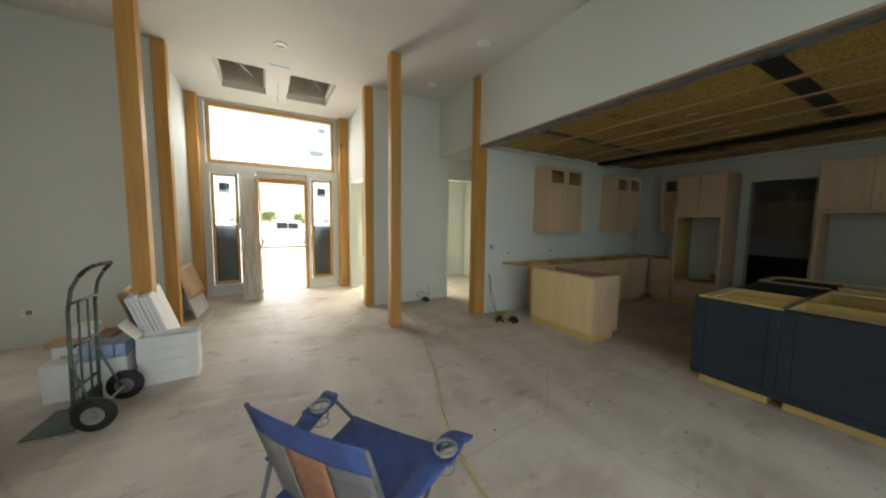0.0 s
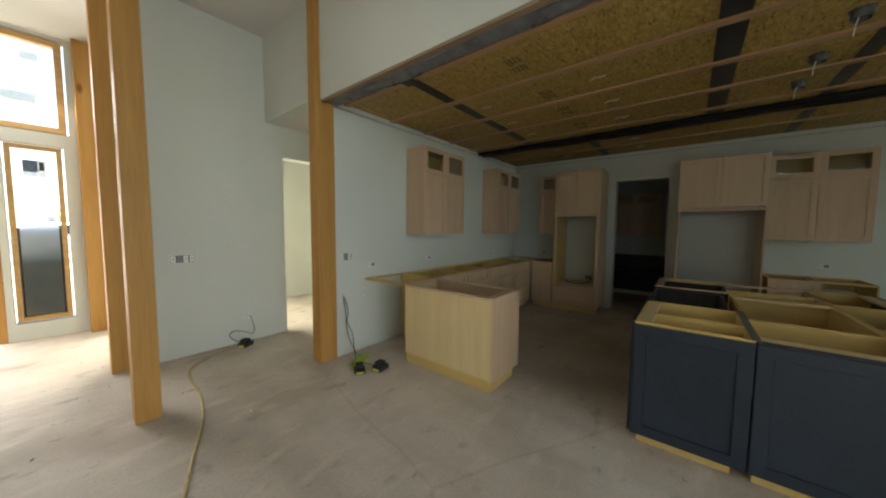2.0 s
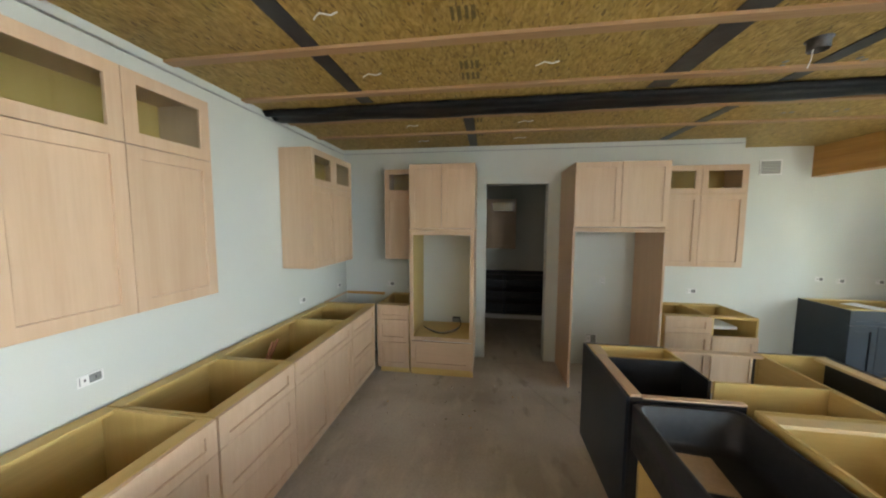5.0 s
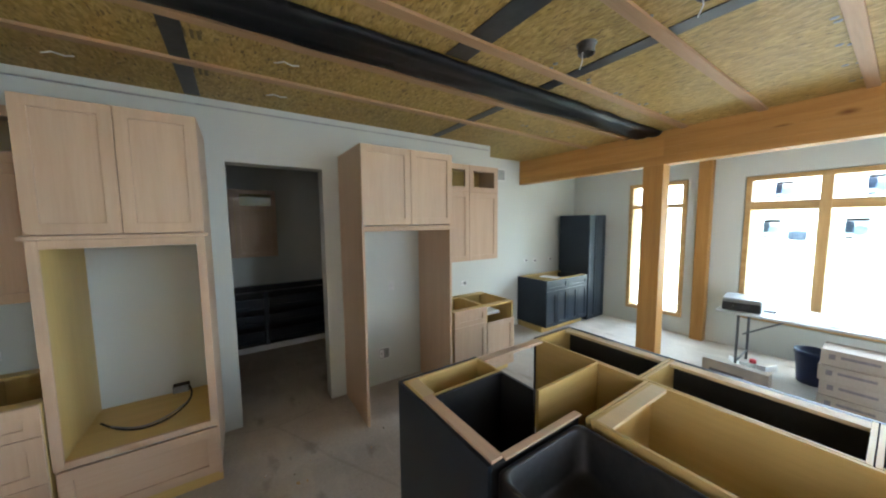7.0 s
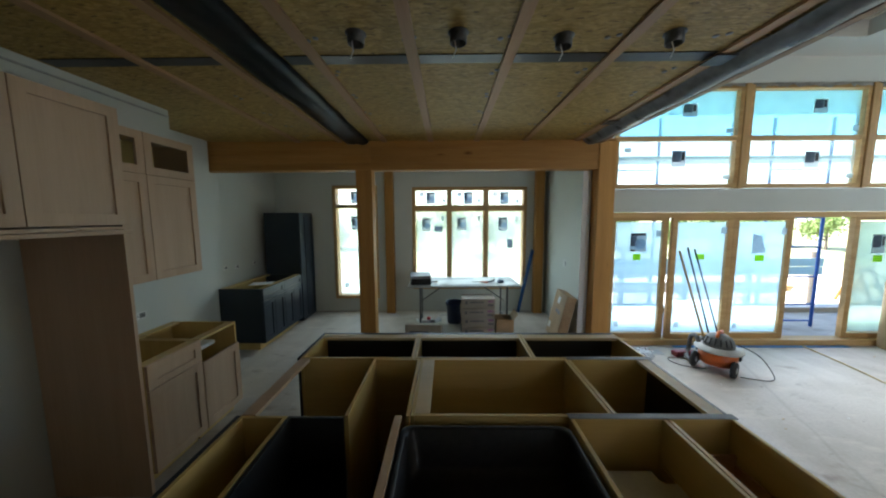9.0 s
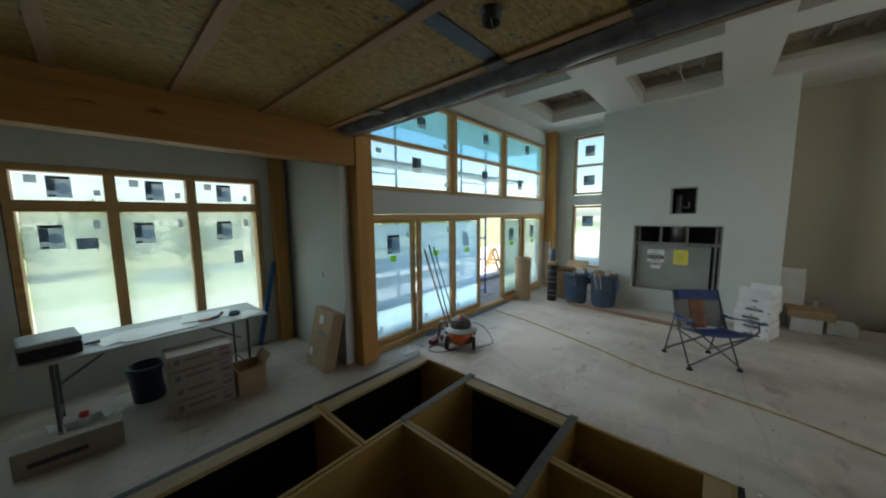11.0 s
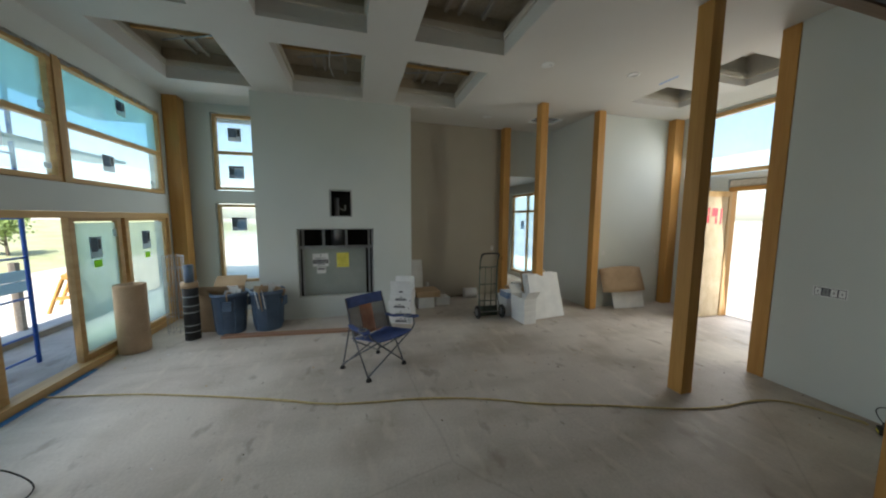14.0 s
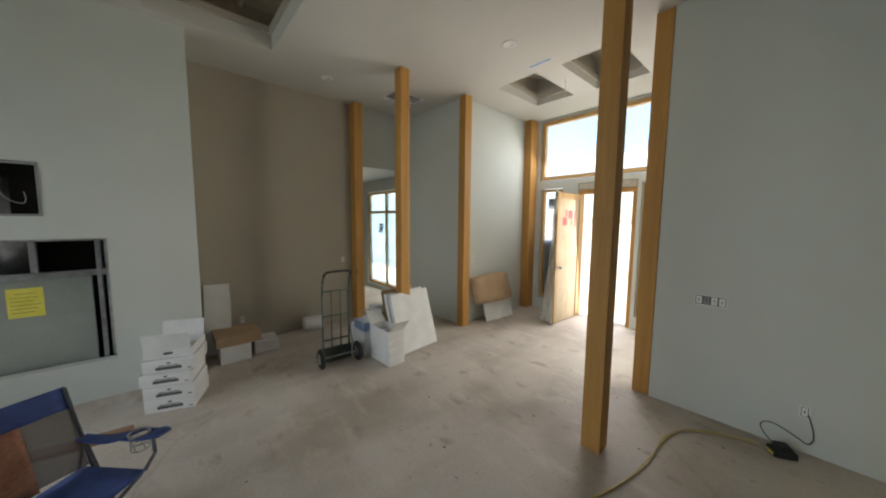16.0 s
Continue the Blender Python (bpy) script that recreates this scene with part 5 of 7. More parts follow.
def carton(m, w, d, h, material, label, tape=True, lid=0, category="box", group=""):
    """A closed or open card box; lid: angle of its raised flaps."""
    c = thing("carton", m, label, category, group)
    if lid:
        t = 0.006
        part("wall", boxes((0, w, 0, t, 0, h), (0, w, d - t, d, 0, h), (0, t, t, d - t, 0, h), (w - t, w, t, d - t, 0, h), (t, w - t, t, d - t, 0, t)), material, c)
        for x0, s in ((0, -1), (w, 1)):
            bm = boxes((0, t, 0.005, d - 0.005, 0, w * 0.42))
            bmesh.ops.transform(bm, matrix=Matrix.Translation((x0, 0, h)) @ Matrix.Rotation(radians(s * lid), 4, "Y"), verts=bm.verts)
            part("flap", bm, material, c)
    else:
        part("body", boxes((0, w, 0, d, 0, h), bevel=0.006), material, c)
        if tape:
            part("tape", boxes((w / 2 - 0.025, w / 2 + 0.025, -0.001, d + 0.001, h * 0.8, h + 0.0015)), WRAP, c)
    return c


for i in range(4):
    carton(pose(-0.03 + 0.006 * (i % 2), 4.80 - 0.004 * i, 0.115 * i, 0, 0, 2), 0.45, 0.24, 0.113, WHITECARD, "small plain white carton in a stack of four", False, 38 if i == 3 else 0, group="stacked white cartons")
carton(pose(-0.38, 4.72, 0), 0.31, 0.27, 0.34, WHITECARD, "white carton wrapped in clear film", False)
for k in range(4):
    carton(pose(-0.375 + 0.076 * k, 4.725, 0.342), 0.07, 0.255, 0.12, mat("blue_white_wrap", (0.10, 0.20, 0.42), (0.45, 0.52, 0.62), 0.35, 9, bump=0.05), "blue and white shrink-wrapped pack on a carton", False, group="blue packs")
c = carton(pose(-0.64, 5.02, 0), 0.3, 0.26, 0.42, WHITECARD, "white printed carton behind the hand truck", False)
for z in (0.1, 0.16, 0.3):
    part("print_bar", boxes((0.05, 0.25, -0.0012, -0.0003, z, z + 0.03)), GREYPLASTIC, c)
carton(pose(-0.67, 4.98, 0.422), 0.42, 0.32, 0.05, CARD, "flat brown carton on a white one", False)
carton(pose(-0.55, 5.04, 0.474), 0.18, 0.2, 0.05, WHITECARD, "small white packet on a flat carton", False, group="small packets")
carton(pose(-0.54, 5.05, 0.526), 0.17, 0.19, 0.045, WHITECARD, "small white packet on another packet", False, group="small packets")
carton(pose(-0.63, 4.80, 0), 0.2, 0.17, 0.33, WHITECARD, "narrow white carton behind the hand truck", False)


def leaning(m, w, h, n, step, material, label, name="white_board_pack", category="panel"):
    """Panels that lean as a pack: local x along, leaning back towards +y."""
    c = thing(name, m, label, category)
    for i in range(n):
        bm = boxes((0.01 * (i % 3), w - 0.008 * (i % 2), 0.0, step * 0.8, 0, h - 0.012 * (i % 3)), bevel=0.002)
        bmesh.ops.transform(bm, matrix=Matrix.Translation((0, i * step, 0.012)) @ Matrix.Rotation(radians(-17), 4, "X"), verts=bm.verts)
        part("sheet", bm, material, c)
    return c


leaning(pose(0.26, 5.12, 0, 0, 0, 97), 0.71, 0.84, 6, 0.034, WHITECARD, "white foam panels that lean against a timber post")
leaning(pose(0.04, 5.10, 0, 0, 0, 97), 0.6, 0.86, 1, 0.012, CARD, "brown card sheet that leans behind white panels")

# ---- kraft sheet and offcuts against the entry wall ----
kraft = thing("kraft_sheet", pose(0, 0, 0), "curled brown kraft sheet that leans on the entry wall", "paper")
rows = []
for j in range(7):
    v = j / 6
    rows.append([(-0.06 + 0.16 * math.sin(math.pi * (0.15 + 0.6 * u)) * (1 - 0.6 * v) - 0.1 * v, 6.86 + 1.05 * u, 0.36 + 0.46 * v + 0.05 * math.sin(3 * u) * v) for u in (0, 0.17, 0.33, 0.5, 0.67, 0.83, 1)])
part("sheet", sheet(bmesh.new(), rows, 0.004), CARD, kraft, smooth=True)
leaning(pose(0.06, 7.12, 0, 0, 0, 84), 0.42, 0.36, 2, 0.015, WHITECARD, "white board offcuts that lean on the entry wall")
leaning(pose(0.10, 7.5, 0, 0, 0, 88), 0.36, 0.34, 2, 0.015, WHITECARD, "grey board offcuts that lean on the entry wall")

# ---- carton stack by the fireplace ----
for i in range(4):
    c = carton(pose(-0.66 + 0.012 * (i % 2), 2.69 - 0.01 * (i % 3), 0.13 * i, 0, 0, -20 + (i % 2)), 0.42, 0.395, 0.128, WHITECARD, "white printed carton in a stack by the fireplace", False, group="cartons by the fireplace")
    for y0, y1, z0, z1 in ((0.10, 0.30, 0.03, 0.058), (0.12, 0.28, 0.064, 0.072), (0.185, 0.215, 0.085, 0.1), (0.345, 0.375, 0.02, 0.03)):
        part("print_bar", boxes((0.4205, 0.4215, y0, y1, z0, z1)), INK, c)
top = carton(pose(-0.65, 2.70, 0.522, 0, 0, -19), 0.40, 0.37, 0.085, WHITECARD, "open white carton with a raised flap on the stack", lid=14)
# flat black tab on the carton's side
part("black_tab", boxes((0.4003, 0.4015, 0.15, 0.22, 0.035, 0.06)), INK, top)
carton(pose(-1.45, 3.22, 0), 0.45, 0.34, 0.22, WHITECARD, "white carton beside the chase", False)
carton(pose(-1.5, 3.18, 0.222), 0.5, 0.5, 0.12, CARD, "brown carton on a white one beside the chase", False)
carton(pose(-1.42, 3.62, 0), 0.3, 0.3, 0.17, WHITECARD, "low white carton beside the chase", False)
for k in range(3):
    leaning(pose(-1.50 + 0.05 * k, 3.09, 0, 0, 0, 80), 0.3, 0.95 - 0.12 * k, 1, 0.012, WHITECARD, "narrow white trim board that leans in the recess", "white_trim_board", "board")

cord("recess_wire", [(-1.62, 3.72, 0.008), (-1.68, 3.95, 0.008), (-1.75, 4.15, 0.008), (-1.77, 4.45, 0.008), (-1.79, 4.8, 0.02)], 0.006, RUBBER, "dark wire along the foot of the recess wall", "wire")
roll3 = thing("paper_roll", pose(-1.62, 4.42, 0.115, -90, 0, -6), "short white paper roll that lies in the recess", "paper roll")
bm = bmesh.new()
lathe(bm, [(0.03, 0.0), (0.11, 0.0), (0.115, 0.01), (0.115, 0.29), (0.11, 0.3), (0.03, 0.3), (0.03, 0.0)], 26)
part("paper", bm, WHITECARD, roll3, smooth=True)

# ---- fireplace insert ----
STENCIL = mat("faint_print", (0.30, 0.26, 0.05), (0.38, 0.33, 0.08), 0.7, 20, bump=0)


def lettering(words, size, m, material, parent):
    """Words in the built-in font as a thin mesh, read along local x."""
    curve = bpy.data.curves.new("lettering", "FONT")
    curve.body, curve.size, curve.extrude = words, size, 0.0004
    holder = bpy.data.objects.new("lettering", curve)
    me = bpy.data.meshes.new_from_object(holder)
    bpy.data.objects.remove(holder)
    me.transform(m)
    me.materials.append(material)
    ob = new("lettering", me)
    ob.parent = parent
    return ob


insert = thing("fireplace_insert", pose(0, 0, 0.035), "uncovered steel fireplace insert with notices, set in a metal stud frame", "fireplace")
# near-black board behind the insert: shade of the open cavity put into colour
part("cavity_shade_board", boxes((-1.5, -1.48, 0.7, 2.6, 0.2, 1.85)), DARK, insert)
FIREBOX = mat("grey_steel_front", (0.32, 0.35, 0.32), (0.40, 0.43, 0.40), 0.4, 3, metal=0.35, bump=0.04)
part("front_plate", boxes((-1.16, -1.10, 1.08, 2.19, 0.3, 1.233), bevel=0.004), FIREBOX, insert, "plain grey steel front plate")
for y in (0.985, 1.05, 2.235, 2.3):
    part("stud", boxes((-1.09 + 0.05 * (y in (1.05, 2.235)) * -1, -1.06, y, y + 0.035, 0.365, 1.615), bevel=0.002), STEEL, insert)
for y in (1.405, 1.812):
    part("stud", boxes((-1.12, -1.07, y, y + 0.045, 1.297, 1.594)), STEEL, insert)
part("track", boxes((-1.12, -1.055, 0.975, 2.345, 1.238, 1.295), bevel=0.003), STEEL, insert)
part("track", boxes((-1.11, -1.055, 0.975, 2.345, 1.595, 1.619)), STEEL, insert)
bm = bmesh.new()
tube(bm, (-1.3, 1.67, 1.2), (-1.3, 1.67, 2.2), 0.12, 24)
part("flue_pipe", bm, STEEL, insert, "round flue pipe", True)
n1 = part("notice", boxes((-1.0998, -1.098, 1.22, 1.50, 0.90, 1.145)), WHITE, insert, "white notice with a black band")
part("print_bar", boxes((-1.0978, -1.0968, 1.225, 1.495, 0.955, 1.03)), INK, n1)
lettering("DO NOT REMOVE", 0.036, pose(-1.0962, 1.238, 0.977, 90, 0, 90), WHITE, n1)
for y0, y1, z in ((1.35, 1.38, 1.105), (1.27, 1.46, 1.052), (1.3, 1.44, 0.925)):
    part("print_bar", boxes((-1.0978, -1.0968, y0, y1, z, z + 0.012)), INK, n1)
n2 = part("notice", boxes((-1.0998, -1.098, 1.29, 1.45, 0.765, 0.885)), WHITE, insert, "small white notice")
part("print_bar", boxes((-1.0978, -1.0968, 1.305, 1.435, 0.84, 0.868)), INK, n2)
n3 = part("notice", boxes((-1.0998, -1.098, 1.65, 1.87, 0.875, 1.155)), YELLOWNOTE, insert, "yellow notice")
for k in range(6):
    part("print_bar", boxes((-1.0978, -1.0968, 1.67 if k else 1.70, 1.85 - 0.02 * (k % 3) if k else 1.82, 1.10 - 0.036 * k, 1.106 - 0.036 * k)), STENCIL, n3)
tv = thing("recessed_wall_box", pose(0, -0.015, 0.037), "open recessed box with loose wires above the fireplace", "wall box")
# plate coloured near-black in place of the shade inside the open box
part("box_shade_plate", boxes((-1.2, -1.19, 1.5, 2.05, 1.75, 2.4)), DARK, tv)
part("trim", boxes((-0.929, -0.922, 1.575, 1.592, 1.835, 2.325), (-0.929, -0.922, 1.948, 1.965, 1.835, 2.325), (-0.929, -0.922, 1.5925, 1.9475, 1.835, 1.85), (-0.929, -0.922, 1.5925, 1.9475, 2.31, 2.325)), GREYPLASTIC, tv)
cord("loose_wire", [(-1.1, 1.7, 2.2), (-1.05, 1.68, 2.1), (-1.05, 1.75, 2.0), (-1.08, 1.85, 1.98), (-1.1, 1.82, 2.1)], 0.004, WHITE, "loose white wire in the wall box", "wire")
plank = solid("floor_plank", boxes((0, 0.13, 0, 2.5, 0.0, 0.035), bevel=0.004), mat("reddish_board", (0.24, 0.13, 0.08), (0.34, 0.2, 0.13), 0.6, 4, (6, 0.5, 6)), "reddish brown board on the floor before the fireplace", "board")
plank.matrix_basis = pose(-0.34, 0.0, 0, 0, 0, -6)

# ---- bins, rolls and tube in the window corner ----


def bin_(x, y, turn):
    c = thing("waste_bin", pose(x, y, 0, 0, 0, turn), "large blue-grey plastic waste bin full of card and offcuts", "bin", "waste bins")
    bm = bmesh.new()
    lathe(bm, [(0.0, 0.0), (0.2, 0.0), (0.205, 0.02), (0.245, 0.6), (0.265, 0.6), (0.27, 0.66), (0.25, 0.665), (0.24, 0.62), (0.2, 0.05), (0.0, 0.05)], 36)
    part("body", bm, PLASTICBLUE, c, smooth=True)
    for s in (-1, 1):
        part("handle", boxes((s * 0.24, s * 0.3, -0.06, 0.06, 0.52, 0.55), (s * 0.28, s * 0.3, -0.06, 0.06, 0.4, 0.519), bevel=0.006), PLASTICBLUE, c)
    for k in range(8):
        a = math.tau * (k + 0.5) / 8
        bm = bmesh.new()
        tube(bm, (0.212 * math.cos(a), 0.212 * math.sin(a), 0.05), (0.243 * math.cos(a), 0.243 * math.sin(a), 0.57), 0.01, 6)
        part("rib", bm, PLASTICBLUE, c)
    for k in range(7):
        bm = boxes((-0.09 - 0.01 * k, 0.09, -0.006, 0.006, 0.0, 0.34 + 0.03 * (k % 3)), bevel=0.001)
        bmesh.ops.transform(bm, matrix=pose(0.12 * math.cos(2.4 * k), 0.12 * math.sin(2.4 * k), 0.36, 14 * math.sin(3 * k), 18 * math.cos(2 * k), 50 * k), verts=bm.verts)
        part("card_scrap", bm, (CARD, WHITECARD, CARD, GREYPLASTIC)[k % 4], c)
    return c


bin_(-0.57, 0.02, 10)
bin_(-0.60, 0.56, 75)
for k in range(2):
    cord("white_strap", [(-0.52 + 0.02 * k, 0.40 + 0.1 * k, 0.62), (-0.40, 0.42 + 0.1 * k, 0.70), (-0.325, 0.45 + 0.1 * k, 0.665), (-0.318, 0.47 + 0.1 * k, 0.56), (-0.322, 0.50 + 0.09 * k, 0.40)], 0.006, WHITE, "white strap that hangs over a waste bin's rim", "strap", "bin straps")
carton(pose(-1.2, -0.45, 0), 0.6, 0.5, 0.62, CARD, "brown carton behind the waste bins", lid=50)
roll = thing("kraft_roll", pose(-0.06, -0.98, 0), "thick upright roll of brown kraft paper", "paper roll")
bm = bmesh.new()
lathe(bm, [(0.1, 0), (0.165, 0), (0.17, 0.02), (0.17, 0.92), (0.165, 0.94), (0.1, 0.94), (0.095, 0.9), (0.095, 0.0)], 32)
part("paper", bm, CARD, roll, smooth=True)
roll2 = thing("membrane_roll", pose(-0.35, -0.42, 0), "dark upright roll of roofing membrane with a second on top", "roll")
bm = bmesh.new()
lathe(bm, [(0.0, 0), (0.1, 0), (0.1, 0.88), (0.0, 0.88)], 24)
part("lower_roll", bm, RUBBER, roll2, smooth=True)
bm = bmesh.new()
lathe(bm, [(0.0, 0.881), (0.06, 0.881), (0.06, 1.14), (0.0, 1.14)], 20)
part("upper_roll", bm, PLASTICBLUE, roll2, smooth=True)
bm = bmesh.new()
lathe(bm, [(0.0, 0.8805), (0.106, 0.8805), (0.106, 0.80), (0.1005, 0.80), (0.1005, 0.879), (0.0, 0.879)], 24)
part("wrap_end", bm, CARD, roll2, "pale brown wrapper at the top", True)
for z in (0.12, 0.22, 0.42, 0.52, 0.66):
    bm = bmesh.new()
    lathe(bm, [(0.1005, z), (0.1015, z), (0.1015, z + 0.018), (0.1005, z + 0.018)], 24)
    part("label_band", bm, GREYPLASTIC, roll2)
mesh_roll = thing("wire_mesh_roll", pose(-0.72, -0.78, 0), "loose upright roll of wire mesh behind the rolls", "mesh roll")
bm = bmesh.new()
for k in range(10):
    a = math.tau * k / 10
    tube(bm, (0.13 * math.cos(a), 0.13 * math.sin(a), 0), (0.13 * math.cos(a), 0.13 * math.sin(a), 1.25), 0.004, 5)
for z in (0.05, 0.3, 0.55, 0.8, 1.05, 1.24):
    for k in range(10):
        a, b = math.tau * k / 10, math.tau * (k + 1) / 10
        tube(bm, (0.13 * math.cos(a), 0.13 * math.sin(a), z), (0.13 * math.cos(b), 0.13 * math.sin(b), z), 0.004, 5)
part("mesh", bm, STEEL, mesh_roll)

# ---- wet vacuum, poles and floor scrap by the patio doors ----
vac = thing("wet_vacuum", pose(2.87, -0.45, 0, 0, 0, 35), "orange and grey wet vacuum with rear wheels and castors", "vacuum cleaner")
bm = bmesh.new()
lathe(bm, [(0.0, 0.07), (0.16, 0.07), (0.18, 0.09), (0.195, 0.235), (0.0, 0.235)], 30)
part("tank", bm, ORANGE, vac, "orange tank", True)
bm = bmesh.new()
lathe(bm, [(0.0, 0.235), (0.215, 0.236), (0.238, 0.246), (0.235, 0.262), (0.175, 0.285), (0.16, 0.292), (0.0, 0.292)], 32)
part("brim", bm, mat("dusty_pale_plastic", (0.34, 0.34, 0.32), (0.46, 0.45, 0.42), 0.6, 9, bump=0.1), vac, "dusty pale grey brim", True)
bm = bmesh.new()
lathe(bm, [(0.0, 0.29), (0.155, 0.293), (0.15, 0.34), (0.13, 0.39), (0.09, 0.425), (0.0, 0.44)], 32)
part("motor_head", bm, mat("dusty_dark_plastic", (0.06, 0.063, 0.06), (0.13, 0.13, 0.125), 0.6, 9, bump=0.1), vac, "dusty dark grey domed motor head", True)
bm = bmesh.new()
for k in range(7):
    a = math.pi * (0.15 + 0.7 * k / 6) - math.pi / 2
    tube(bm, (0.155 * math.cos(a), 0.155 * math.sin(a), 0.325), (0.125 * math.cos(a), 0.125 * math.sin(a), 0.40), 0.008, 6)
part("vent_ribs", bm, RUBBER, vac)
bm = bmesh.new()
bent(bm, [(-0.1, 0, 0.40), (-0.075, 0, 0.455), (0.06, 0, 0.465), (0.1, 0, 0.405)], 0.016)
part("carry_handle", bm, ORANGE, vac, "orange carry handle", True)
for s in (-1, 1):
    part("latch", boxes((-0.03, 0.03, s * 0.195, s * 0.215, 0.17, 0.25), bevel=0.006), RUBBER, vac)
    bm = bmesh.new()
    bmesh.ops.create_cone(bm, cap_ends=True, segments=26, radius1=0.095, radius2=0.095, depth=0.045, matrix=Matrix.Translation((0.15, s * 0.19, 0.096)) @ Matrix.Rotation(radians(90), 4, "X"))
    bmesh.ops.bevel(bm, geom=[e for e in bm.edges if e.calc_length() < 0.03], offset=0.008, segments=2, affect="EDGES")
    w = part("rear_wheel", bm, RUBBER, vac, "black rear wheel", True)
    bm = bmesh.new()
    bmesh.ops.create_cone(bm, cap_ends=True, segments=16, radius1=0.035, radius2=0.035, depth=0.05, matrix=Matrix.Translation((0.15, s * 0.19, 0.096)) @ Matrix.Rotation(radians(90), 4, "X"))
    part("hub_cap", bm, GREYPLASTIC, w)
    bm = bmesh.new()
    bmesh.ops.create_cone(bm, cap_ends=True, segments=16, radius1=0.035, radius2=0.035, depth=0.035, matrix=Matrix.Translation((-0.19, s * 0.12, 0.036)) @ Matrix.Rotation(radians(90), 4, "X"))
    tube(bm, (-0.175, s * 0.12, 0.05), (-0.15, s * 0.11, 0.12), 0.022)
    part("castor", bm, RUBBER, vac, smooth=False)
HOSE = mat("dusty_grey_hose", (0.10, 0.095, 0.09), (0.2, 0.185, 0.165), 0.7, 30, bump=0.3, fine=40)
cord("vacuum_hose", [(2.98, -0.56, 0.2), (3.0, -0.62, 0.36), (2.96, -0.78, 0.3), (2.9, -0.85, 0.12), (2.98, -0.8, 0.035), (3.1, -0.62, 0.035), (3.06, -0.5, 0.06), (2.94, -0.62, 0.2), (2.86, -0.74, 0.3), (2.74, -0.82, 0.2), (2.72, -0.86, 0.04)], 0.026, HOSE, "dusty grey vacuum hose coiled beside the vacuum", "hose")
cord("power_cord", [(2.72, -0.36, 0.33), (2.55, -0.29, 0.27), (2.42, -0.22, 0.05), (2.5, -0.12, 0.008), (2.66, -0.15, 0.008), (2.8, -0.22, 0.008)], 0.005, RUBBER, "black power cord of the vacuum", "cord")
cord("power_cord", [(3.02, -0.42, 0.008), (3.2, -0.46, 0.008), (3.32, -0.58, 0.008), (3.3, -0.72, 0.008), (3.16, -0.74, 0.008), (3.02, -0.66, 0.008)], 0.005, RUBBER, "loop of black power cord on the floor", "cord")
nozzle = solid("vacuum_nozzle", boxes((0, 0.28, 0, 0.1, 0.0, 0.07), bevel=0.02), mat("dark_red_plastic", (0.18, 0.02, 0.03), (0.26, 0.04, 0.05), 0.4, 8), "dark red vacuum floor nozzle", "nozzle")
nozzle.matrix_basis = pose(2.88, -0.88, 0, 0, 0, 8)
for x0, x1, h, r, m in ((2.62, 2.93, 1.38, 0.014, PINE["z"]), (2.55, 2.82, 1.43, 0.011, GREYTUBE), (2.42, 2.72, 1.40, 0.010, GREYTUBE)):
    bm = bmesh.new()
    tube(bm, (x0, -0.88, 0.012), (x1, -1.12, h), r)
    solid("broom_pole", bm, m, "long pole that leans on the patio door", "pole", group="leaning poles", smooth=True)
solid("tie_plate", boxes((3.24, 3.64, -0.97, -0.83, 0.0, 0.004)), STEEL, "flat steel tie plate on the floor", "plate")
bag = thing("plastic_scrap", pose(3.62, -0.72, 0), "crumpled clear plastic on the floor by the post", "plastic")
bm = bmesh.new()
bmesh.ops.create_icosphere(bm, subdivisions=3, radius=0.13, matrix=Matrix.Diagonal((1.2, 0.9, 0.7, 1)))
for v in bm.verts:
    v.co *= 0.75 + 0.5 * noise.noise(v.co * 14)
    v.co.z = max(v.co.z + 0.07, 0.003)
part("film", bm, WRAP, bag)

# ---- cords and chargers ----
LINE = [(1.1, -1.1), (1.22, -0.4), (1.45, 0.3), (1.6, 0.75), (1.8, 1.25), (2.0, 1.7), (2.08, 2.2), (2.14, 2.6), (2.26, 3.1), (2.38, 3.4), (2.55, 3.72), (2.68, 4.2), (2.85, 4.65), (3.0, 5.05), (3.07, 5.5), (3.08, 5.85), (3.15, 6.2), (3.4, 6.38), (3.62, 6.46)]
for k, (off, r) in enumerate(((0.0, 0.0085), (0.022, 0.007))):
    cord("extension_cord", [(x + off * math.sin(2.3 * i + k), y + off * math.cos(1.7 * i), 0.009 + 0.004 * (k and i % 3 == 0)) for i, (x, y) in enumerate(LINE)], r, YELLOW, "yellow extension cord that winds across the floor", "cord", "extension cords")


def charger(m, label):
    c = thing("battery_charger", m, label, "charger", "battery chargers")
    part("body", boxes((-0.075, 0.075, -0.055, 0.055, 0.0, 0.055), bevel=0.012), RUBBER, c)
    part("battery", boxes((-0.05, 0.04, -0.04, 0.04, 0.056, 0.095), bevel=0.01), RUBBER, c, "black battery pack")
    part("stripe", boxes((-0.076, -0.0745, -0.04, 0.04, 0.012, 0.03)), YELLOWNOTE, c)
    return c


